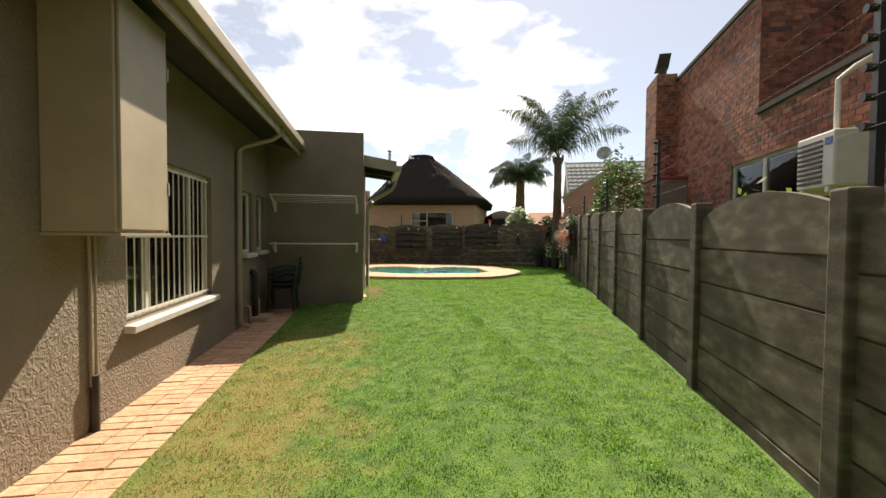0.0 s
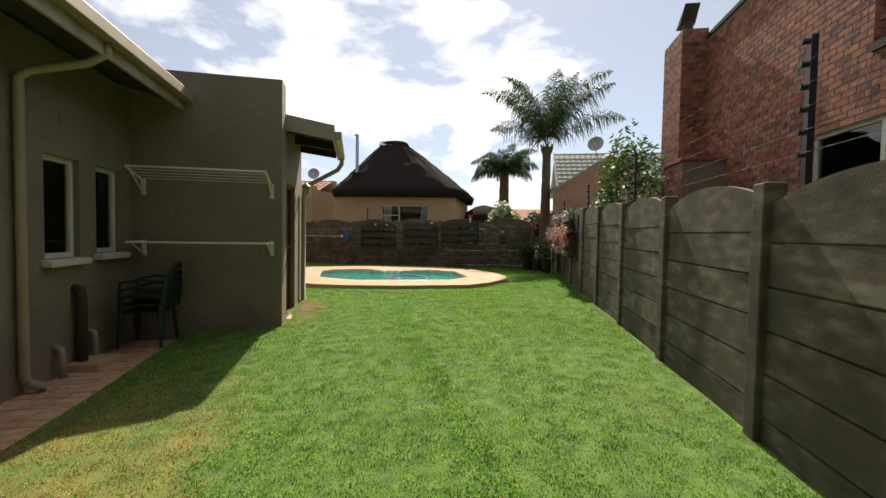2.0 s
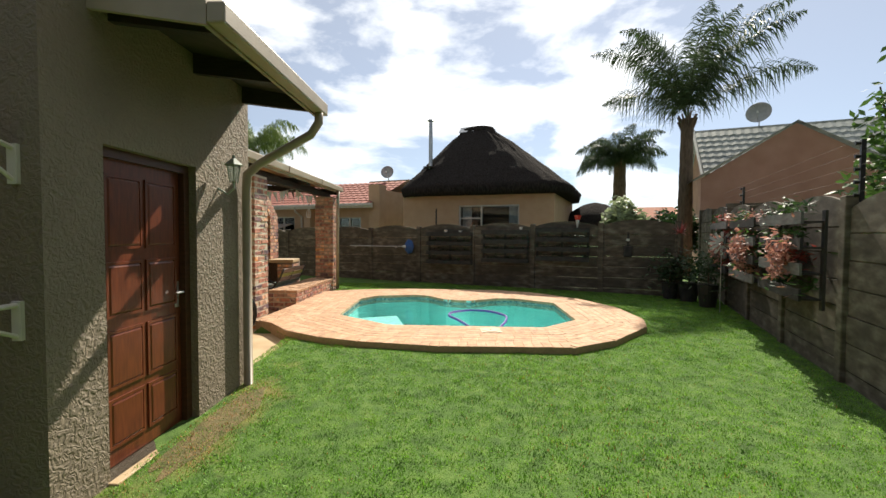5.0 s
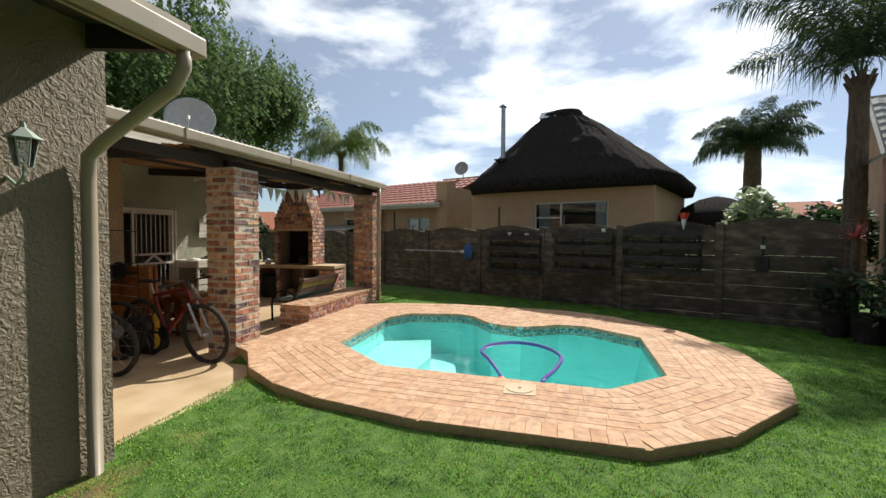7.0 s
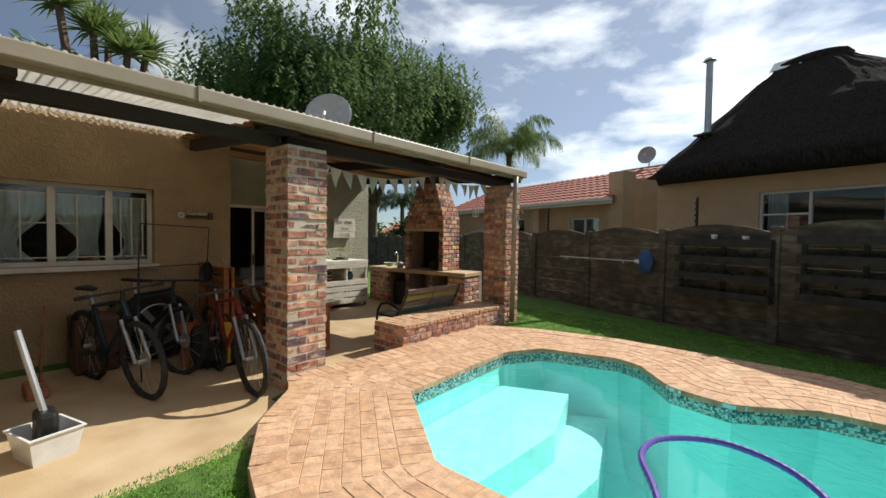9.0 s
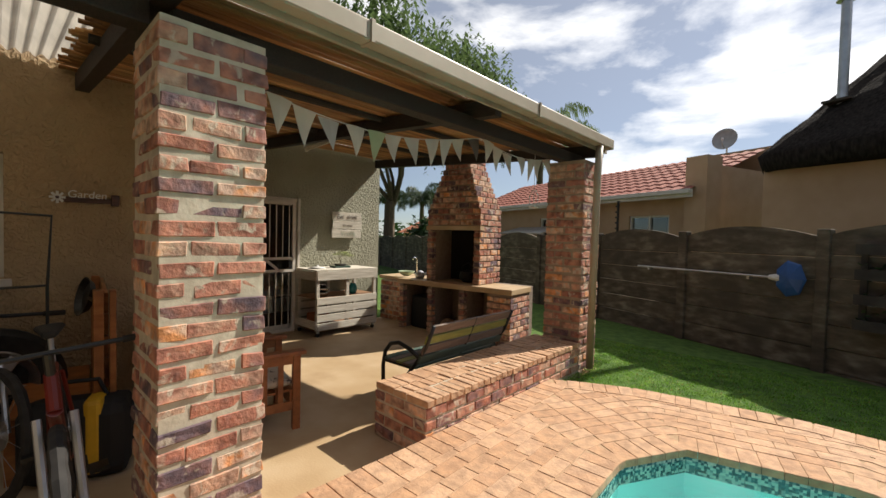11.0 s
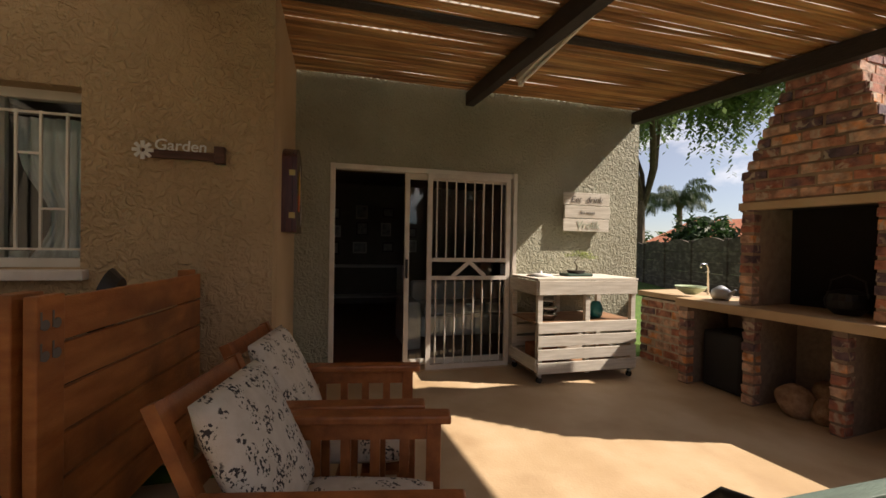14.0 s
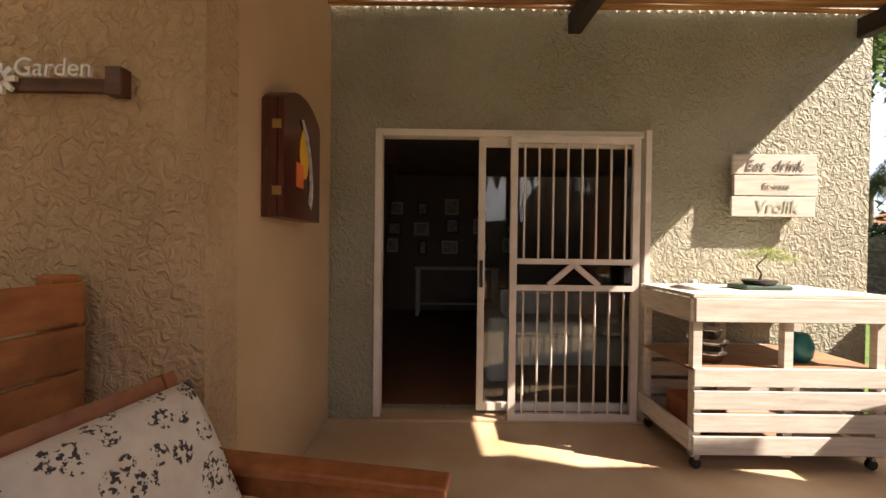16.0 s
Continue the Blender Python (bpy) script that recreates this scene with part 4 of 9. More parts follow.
    part("gutter", b2, M["gutter"], roof, "beige painted square gutter along the patio roof")
    for y in (11.6, 13.4, 15.2):
        b2 = bmesh.new()
        box(b2, -1.253, -1.145, y - 0.012, y + 0.012, 2.625, 2.75)
        part("gutter_bracket", b2, M["gutter"], roof)


M["reed"] = material("split_reed", [(0.17, 0.075, 0.025), (0.32, 0.155, 0.053), (0.45, 0.265, 0.107)], scale=5, rough=0.7, stretch=(1, 0.3, 1), rnd=0.4, rnd_source="island")
M["fibre_sheet"] = thin_material("pale_fibreglass_sheet", (0.58, 0.54, 0.47), 0.36)
build_patio_roof()


def build_post_pipe():
    b = bmesh.new()
    tube(b, [(-1.2, 16.6, 2.64), (-1.215, 16.6, 2.3), (-1.225, 16.58, 0.12)], 0.04, 12)
    p = part("downpipe", b, M["gutter"], None, smooth=True)
    tagged(p, "tan painted downpipe beside the end brick pillar", "downpipe", kind="structure")


build_post_pipe()


def build_tube_lamp():
    p = empty("tube_lamp", pose(-3.9, 14.86, 2.73, 0, -3.5, 0), "old white fluorescent batten lamp fixed to a rafter, switched off", "lamp")
    part("batten", bm_box(-0.62, 0.62, -0.035, 0.035, 0.02, 0.07, bevel=0.006), M["white_frame"], p)
    b = bmesh.new()
    rod(b, (-0.58, 0, 0.0), (0.58, 0, 0.0), 0.014, seg=10)
    part("tube", b, M["white_frame"], p, "unlit glass tube")
    for x in (-0.6, 0.6):
        part("holder", bm_box(x - 0.012, x + 0.012, -0.02, 0.02, -0.02, 0.03), M["white_frame"], p)


build_tube_lamp()


# ---- sliding door, gate and the rooms inside ----
def build_sliding_door():
    x = -5.54
    d = empty("sliding_door", pose(x, 13.33, 0.02), "white-framed sliding glass door standing half open with a security gate", "door", kind="structure")
    W, H = 2.01, 2.1
    for a in ((0, 0.05, 0, H), (W - 0.05, W, 0, H)):
        part("jamb", bm_box(-0.1, 0.012, a[0], a[1], a[2], a[3], bevel=0.004), M["white_frame"], d)
    part("head", bm_box(-0.1, 0.012, 0.05, W - 0.05, H - 0.05, H, bevel=0.004), M["white_frame"], d)
    part("threshold", bm_box(-0.15, 0.05, -0.02, W + 0.02, -0.03, 0.0), M["slab"], d)
    leaf = part("sliding_leaf", bm_box(-0.09, -0.05, 0.76, 0.81, 0.03, H - 0.05), M["white_frame"], d)
    part("stile", bm_box(-0.09, -0.05, W - 0.1, W - 0.05, 0.03, H - 0.05), M["white_frame"], leaf)
    part("rail", bm_box(-0.088, -0.052, 0.81, W - 0.1, 0.03, 0.09), M["white_frame"], leaf)
    part("rail", bm_box(-0.088, -0.052, 0.81, W - 0.1, H - 0.11, H - 0.05), M["white_frame"], leaf)
    part("pane", bm_box(-0.073, -0.067, 0.81, W - 0.1, 0.09, H - 0.11), M["glass"], leaf)
    part("handle", bm_box(-0.05, -0.025, 0.77, 0.795, 0.95, 1.15, bevel=0.006), M["black_metal"], leaf, "black pull handle")
    # security gate, slid half across
    g = part("gate_frame", bm_box(0.02, 0.055, 0.98, 1.03, 0.0, 2.05), M["gate_white"], d, "off-white painted steel security gate")
    for q in ((0.02, 0.055, 1.86, 1.91, 0.0, 2.05), (0.02, 0.055, 1.03, 1.86, 2.0, 2.05), (0.02, 0.055, 1.03, 1.86, 0.0, 0.05), (0.02, 0.055, 1.03, 1.86, 1.13, 1.17), (0.02, 0.055, 1.03, 1.86, 0.94, 0.98)):
        part("gate_rail", bm_box(*q), M["gate_white"], g)
    for k in range(8):
        y = 1.03 + 0.83 * (k + 0.5) / 8
        for z0, z1 in ((0.05, 0.94), (1.17, 2.0)):
            b = bmesh.new()
            rod(b, (0.037, y, z0), (0.037, y, z1), 0.008, seg=8)
            part("gate_bar", b, M["gate_white"], g)
    for s in (-1, 1):
        b = bmesh.new()
        box(b, -0.012, 0.012, -0.02, 0.02, -0.12, 0.12, m=pose(0.037, 1.445 + s * 0.09, 1.055, s * 50, 0, 0))
        part("gate_brace", b, M["gate_white"], g)
    part("lock_box", bm_box(0.02, 0.06, 1.8, 1.86, 1.0, 1.11), M["black_metal"], g)
    # gate slider rail post at the jamb
    part("gate_post", bm_box(0.015, 0.05, 1.95, 1.99, 0.0, 2.1), M["gate_white"], d)


M["gate_white"] = material("gate_paint", [(0.55, 0.50, 0.43), (0.66, 0.61, 0.54)], scale=9, rough=0.45)
M["black_metal"] = simple("black_painted_metal", (0.012, 0.012, 0.012), 0.4)
build_sliding_door()


def room_shell(name, x0, x1, y0, y1, z0, z1, open_side, label):
    """Thick-walled inner room, left open towards the outer wall."""
    b = bmesh.new()
    t = 0.1
    if open_side != "x0":
        box(b, x0 - t, x0, y0 - t, y1 + t, z0, z1)
    if open_side != "x1":
        box(b, x1, x1 + t, y0 - t, y1 + t, z0, z1)
    box(b, x0, x1, y0 - t, y0, z0, z1)
    box(b, x0, x1, y1, y1 + t, z0, z1)
    structure(name, b, M["inside_wall"], label, "wall")


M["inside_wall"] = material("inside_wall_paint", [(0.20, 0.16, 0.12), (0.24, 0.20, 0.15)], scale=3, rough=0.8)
M["inside_floor"] = material("laminate_floor", [(0.16, 0.07, 0.035), (0.26, 0.12, 0.06)], scale=4, rough=0.4, stretch=(8, 1, 1))
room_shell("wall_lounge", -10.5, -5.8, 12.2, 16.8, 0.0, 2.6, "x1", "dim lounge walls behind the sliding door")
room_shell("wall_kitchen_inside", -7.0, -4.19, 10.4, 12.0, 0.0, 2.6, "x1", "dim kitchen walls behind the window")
structure("floor_lounge", bm_box(-10.5, -5.79, 12.2, 16.8, -0.1, 0.012), M["inside_floor"], "dark laminate floor of the lounge", "floor")
structure("floor_kitchen", bm_box(-7.0, -4.18, 10.4, 12.1, -0.1, 0.012), M["inside_floor"], "dark kitchen floor", "floor")
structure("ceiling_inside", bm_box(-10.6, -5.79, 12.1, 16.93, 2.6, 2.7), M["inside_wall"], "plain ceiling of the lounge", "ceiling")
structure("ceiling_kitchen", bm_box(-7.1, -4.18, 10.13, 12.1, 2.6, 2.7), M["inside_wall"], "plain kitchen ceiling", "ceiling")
structure("roof_house_back", bm_box(-12.0, -5.8, 13.0, 17.2, 3.28, 3.34), M["soffit"], "flat house roof behind the patio wall", "roof")
structure("roof_kitchen", bm_box(-12.0, -3.97, 8.4, 12.98, 3.2, 3.27), M["soffit"], "flat roof over the kitchen", "roof")


def build_lounge():
    rng = random.Random(3)
    for k in range(14):
        y, z = 12.9 + (k % 5) * 0.55 + rng.uniform(-0.05, 0.05), 1.25 + (k // 5) * 0.36 + rng.uniform(-0.04, 0.04)
        w, h = rng.uniform(0.16, 0.3), rng.uniform(0.2, 0.3)
        f = empty("picture_frame", pose(-10.49, y, z), "small framed picture on the dim lounge wall", "picture", "lounge pictures")
        b = bmesh.new()
        box(b, 0, 0.025, -w / 2, w / 2, -h / 2, h / 2, bevel=0.005)
        part("frame", b, M["dark_wood"] if k % 2 else M["white_frame"], f)
        part("print", bm_box(0.026, 0.029, -w / 2 + 0.03, w / 2 - 0.03, -h / 2 + 0.03, h / 2 - 0.03), M["paper"], f)
    d = empty("sideboard", pose(-10.1, 14.1, 0.012), "white sideboard table against the lounge wall", "sideboard")
    part("top", bm_box(-0.25, 0.25, -0.75, 0.75, 0.82, 0.86), M["white_frame"], d)
    for x in (-0.2, 0.2):
        for y in (-0.7, 0.7):
            part("leg", bm_box(x - 0.03, x + 0.03, y - 0.03, y + 0.03, 0.0, 0.82), M["white_frame"], d)
    part("shelf", bm_box(-0.23, 0.23, -0.66, 0.66, 0.2, 0.23), M["white_frame"], d)
    s = empty("couch", pose(-6.75, 15.25, 0.012), "pale striped couch just inside the gate", "couch")
    for n, a in (("seat", (-0.4, 0.4, -0.8, 0.9, 0.15, 0.42)), ("backrest", (-0.4, -0.18, -0.8, 0.9, 0.42, 0.8)), ("arm", (-0.4, 0.42, -1.0, -0.8, 0.0, 0.6)), ("arm", (-0.4, 0.42, 0.9, 1.1, 0.0, 0.6)),
                 ("cushion", (-0.12, 0.36, -0.75, 0.05, 0.42, 0.56)), ("cushion", (-0.12, 0.36, 0.08, 0.86, 0.42, 0.56))):
        part(n, bm_box(*a, bevel=0.04), M["cloth_white"], s)


M["dark_wood"] = material("dark_stained_wood", [(0.05, 0.02, 0.01), (0.10, 0.04, 0.02)], scale=9, rough=0.4, stretch=(1, 1, 6))
M["paper"] = material("printed_paper", [(0.25, 0.22, 0.18), (0.55, 0.52, 0.46)], scale=14, rough=0.7)
build_lounge()


# ---- kitchen window ----
def build_kitchen_window():
    w = empty("window_kitchen", pose(-4.03, 10.5, 1.17), "white steel kitchen window with burglar bars and tied-back curtains", "window", kind="structure")
    W, H = 1.54, 0.97
    b = bmesh.new()
    for a, c in ((0, 0.05), (W - 0.05, W)):
        box(b, -0.1, -0.04, a, c, 0, H)
    for y in (0.52, 1.05):
        box(b, -0.1, -0.03, y, y + 0.07, 0.05, H - 0.05)
    for z in (0, H - 0.05):
        box(b, -0.1, -0.04, 0.05, W - 0.05, z, z + 0.05)
    fr = part("frame", b, M["white_frame"], w)
    for a, c in ((0.05, 0.52), (0.59, 1.05), (1.12, W - 0.05)):
        part("pane", bm_box(-0.074, -0.069, a, c, 0.05, H - 0.05), M["glass"], w)
    b = bmesh.new()
    for y in (0.3, 0.78, 1.2, 1.31, 1.43):
        box(b, -0.025, -0.013, y - 0.006, y + 0.006, 0.1, H - 0.12)
    for a, c, z in ((0.06, 1.49, 0.1), (0.06, 1.49, H - 0.13), (1.206, 1.304, 0.62), (1.316, 1.424, 0.32), (0.306, 0.774, 0.5)):
        box(b, -0.024, -0.014, a, c, z - 0.006, z + 0.006)
    part("burglar_bars", b, M["white_frame"], w)
    b = bmesh.new()
    box(b, -0.04, 0.15, -0.05, W + 0.04, -0.06, -0.005, bevel=0.006)
    part("sill", b, M["sill"], w, "pale plastered window sill")
    # tied-back net curtains
    for y0, y1, knot in ((0.05, 0.55, 0.12), (0.55, 1.05, 0.98), (1.1, 1.52, 1.38)):
        b = bmesh.new()
        n = 26
        rows = []
        for r in range(13):
            f = r / 12
            z = H - 0.12 - f * (H - 0.16)
            pinch = 1 - 0.62 * math.exp(-((f - 0.72) / 0.28) ** 2)
            row = []
            for i in range(n + 1):
                y = y0 + (y1 - y0) * i / n
                y = knot + (y - knot) * pinch
                row.append(b.verts.new((-0.19 + 0.018 * math.sin(i * 1.6), y, z)))
            rows.append(row)
        for p, q in zip(rows, rows[1:]):
            for i in range(n):
                b.faces.new((p[i], p[i + 1], q[i + 1], q[i]))
        part("curtain", b, M["cloth_white"], w, "cream curtain tied back", smooth=True)
    b = bmesh.new()
    rod(b, (-0.19, 0.02, H - 0.1), (-0.19, W - 0.02, H - 0.1), 0.012)
    part("curtain_rod", b, M["dark_wood"], w)


build_kitchen_window()


def pot_with_plant(name, m, r, h, mat, label, leaf=None):
    p = empty(name, m, label, "plant pot")
    b = bmesh.new()
    lathe(b, [(r * 0.7, 0), (r, h * 0.85), (r * 1.08, h * 0.86), (r * 1.08, h), (r * 0.9, h), (r * 0.85, h * 0.8)], 18)
    part("pot", b, mat, p, smooth=False)
    if leaf:
        b = bmesh.new()
        rng = random.Random(int(r * 1000))
        for k in range(40):
            a, e = rng.uniform(0, 6.28), rng.uniform(0.3, 1.4)
            d = Vector((math.cos(a) * math.cos(e), math.sin(a) * math.cos(e), math.sin(e)))
            q = Vector((0, 0, h * 0.85)) + d * rng.uniform(0.5, 1.3) * r * 1.5
            s = d.cross(Vector((0, 0, 1))).normalized() * r * 0.18
            b.faces.new([b.verts.new(v) for v in (q - d * r * 0.35, q + s, q + d * r * 0.35, q - s)])
        part("leaves", b, leaf, p)
    return p


M["terracotta"] = material("terracotta", [(0.36, 0.13, 0.06), (0.46, 0.19, 0.10)], scale=12, rough=0.85)
M["white_plastic"] = simple("white_plastic", (0.72, 0.71, 0.68), 0.4)
pot_with_plant("plant_pot", pose(-4.2, 11.38, 1.165), 0.075, 0.12, M["terracotta"], "terracotta pot on the kitchen window ledge")
for y in (11.14, 11.62, 12.0):
    pot_with_plant("plant_pot", pose(-4.2, y, 1.165), 0.05, 0.09, M["white_plastic"], "small white pot on the kitchen window ledge")
structure("window_ledge", bm_box(-4.45, -4.18, 10.5, 12.04, 1.13, 1.165), M["inside_wall"], "inner ledge of the kitchen window", "ledge")


# ---- wall decorations ----
def text_mesh(body, size, depth):
    c = bpy.data.curves.new("lettering", "FONT")
    c.body, c.size, c.extrude, c.align_x, c.align_y = body, size, depth, "CENTER", "CENTER"
    o = bpy.data.objects.new("lettering", c)
    scene.collection.objects.link(o)
    bpy.context.view_layer.update()
    me = bpy.data.meshes.new_from_object(o.evaluated_get(bpy.context.evaluated_depsgraph_get()))
    bpy.data.objects.remove(o)
    return me


def letters(parent, body, size, m, mat, depth=0.004, shear=0.0):
    me = text_mesh(body, size, depth)
    if shear:
        for v in me.vertices:
            v.co.x += shear * v.co.y
    me.materials.clear()
    me.materials.append(mat)
    o = new("lettering", me)
    o.parent = parent
    o.matrix_basis = m
    return o


FACE_X = pose(0, 0, 0, 90, 0, 90)    # lettering upright on a wall that faces +x


def build_garden_sign():
    p = empty("garden_sign", pose(-3.95, 12.53, 1.82), "white wire lettering Garden on a dark wooden batten", "sign")
    part("batten", bm_box(0.0, 0.03, -0.2, 0.2, -0.035, 0.01, bevel=0.004), M["dark_wood"], p)
    part("end_block", bm_box(0.0, 0.05, 0.16, 0.215, -0.05, 0.045, bevel=0.004), M["dark_wood"], p)
    letters(p, "Garden", 0.085, pose(0.056, -0.0, 0.03) @ FACE_X, M["white_plastic"], 0.006, 0.1)
    b = bmesh.new()
    for k in range(8):
        a = k * math.pi / 4
        box(b, -0.006, 0.006, -0.009, 0.009, 0.012, 0.05, m=pose(0.04, -0.19, 0.0, math.degrees(a), 0, 0))
    part("flower", b, M["white_plastic"], p, "white metal daisy")
    f = empty("wire_stand", pose(-2.65, 12.2, 0.0), "thin dark metal folding stand beside the bicycles", "stand")
    b = bmesh.new()
    tube(b, [(0, 0, 0), (0, 0, 1.22), (0.0, 0.02, 1.64), (-0.05, -0.62, 1.67), (-0.06, -0.64, 1.2), (-0.06, -0.62, 0)], 0.008, 6)
    part("frame", b, M["black_metal"], f)
    b = bmesh.new()
    rod(b, (0, 0, 1.23), (-0.06, -0.63, 1.21), 0.007, seg=6)
    part("crossbar", b, M["black_metal"], f)


build_garden_sign()


def build_plank_sign():
    p = empty("plank_sign", pose(-5.48, 16.18, 1.73), "whitewashed plank sign with grey lettering on the sage wall", "sign")
    for k, (z, dy) in enumerate(((0.15, 0.0), (0.0, 0.012), (-0.15, -0.004))):
        b = bmesh.new()
        box(b, 0.0, 0.022, -0.3 + dy, 0.3 + dy, z - 0.071, z + 0.071, bevel=0.004)
        part("plank", b, M["white_wash"], p)
    for y in (-0.2, 0.2):
        part("batten", bm_box(-0.058, -0.001, y - 0.025, y + 0.025, -0.2, 0.2), M["white_wash"], p)
    letters(p, "Eet  drink", 0.105, pose(0.026, 0, 0.14) @ FACE_X, M["ink"], 0.001, 0.25)
    letters(p, "En wees", 0.058, pose(0.026, 0.01, -0.005) @ FACE_X, M["ink"], 0.001)
    letters(p, "Vrolik", 0.125, pose(0.026, 0.02, -0.15) @ FACE_X, M["ink_green"], 0.001, 0.15)


M["white_wash"] = material("whitewashed_wood", [(0.50, 0.46, 0.38), (0.68, 0.64, 0.56)], scale=6, rough=0.75, stretch=(1, 0.6, 8), bump=0.2, rnd=0.06)
M["ink"] = simple("dark_ink", (0.15, 0.14, 0.13), 0.7)
M["ink_green"] = simple("pale_green_ink", (0.42, 0.46, 0.36), 0.7)
build_plank_sign()


def build_key_cabinet():
    p = empty("wall_cabinet", pose(-4.67, 13.0, 1.4), "dark varnished wooden dartboard-style cabinet with a fish picture", "cabinet")
    W, H, D = 0.56, 0.57, 0.1
    prof = [(-W / 2, 0), (W / 2, 0), (W / 2, H - 0.04)] + [(W / 2 * math.cos(a), H - 0.04 + 0.1 * math.sin(a) ** 1.5 if math.sin(a) > 0 else H - 0.04) for a in [k * math.pi / 14 for k in range(1, 14)]] + [(-W / 2, H - 0.04)]
    b = bmesh.new()
    prism(b, [(x, -z) for x, z in prof], 0.0, D - 0.03, m=pose(0, 0, 0, -90, 0, 0))
    body = part("body", b, M["cabinet_wood"], p)
    b = bmesh.new()
    prism(b, [(x * 0.99, -z) for x, z in prof], D - 0.027, D, m=pose(0, 0, 0, -90, 0, 0))
    door = part("door", b, M["cabinet_wood"], p)
    b = bmesh.new()
    prism(b, [(0.07 * math.cos(k * 0.4488), -0.34 + 0.13 * math.sin(k * 0.4488)) for k in range(14)], D + 0.002, D + 0.004, m=pose(0, 0, 0, -90, 0, 0))
    part("sun_disc", b, M["yellow"], door)
    b = bmesh.new()
    pts = [(0.06, 0.5), (0.02, 0.46), (-0.03, 0.38), (-0.07, 0.28), (-0.08, 0.18), (-0.05, 0.1), (-0.1, 0.06), (-0.13, 0.12), (-0.13, 0.22), (-0.1, 0.34), (-0.05, 0.44), (0.03, 0.51)]
    prism(b, [(x, -z) for x, z in pts], D + 0.005, D + 0.008, m=pose(0, 0, 0, -90, 0, 0))
    part("fish_motif", b, M["grey_paint"], door)
    part("badge", bm_box(0.02, 0.12, D + 0.002, D + 0.005, 0.16, 0.28), M["orange"], door)
    for z in (0.1, 0.4):
        part("hinge", bm_box(W / 2 - 0.002, W / 2 + 0.004, D - 0.05, D - 0.01, z, z + 0.04), M["brass"], door)


M["cabinet_wood"] = material("red_mahogany", [(0.045, 0.012, 0.008), (0.09, 0.022, 0.012)], scale=8, rough=0.25, stretch=(6, 6, 1))
M["yellow"] = simple("yellow_paint", (0.72, 0.42, 0.02), 0.5)
M["orange"] = simple("orange_paint", (0.70, 0.16, 0.04), 0.5)
M["grey_paint"] = material("grey_white_paint", [(0.15, 0.16, 0.16), (0.6, 0.6, 0.58)], scale=30, rough=0.5)
M["brass"] = simple("brass", (0.45, 0.30, 0.10), 0.35, 1.0)
build_key_cabinet()


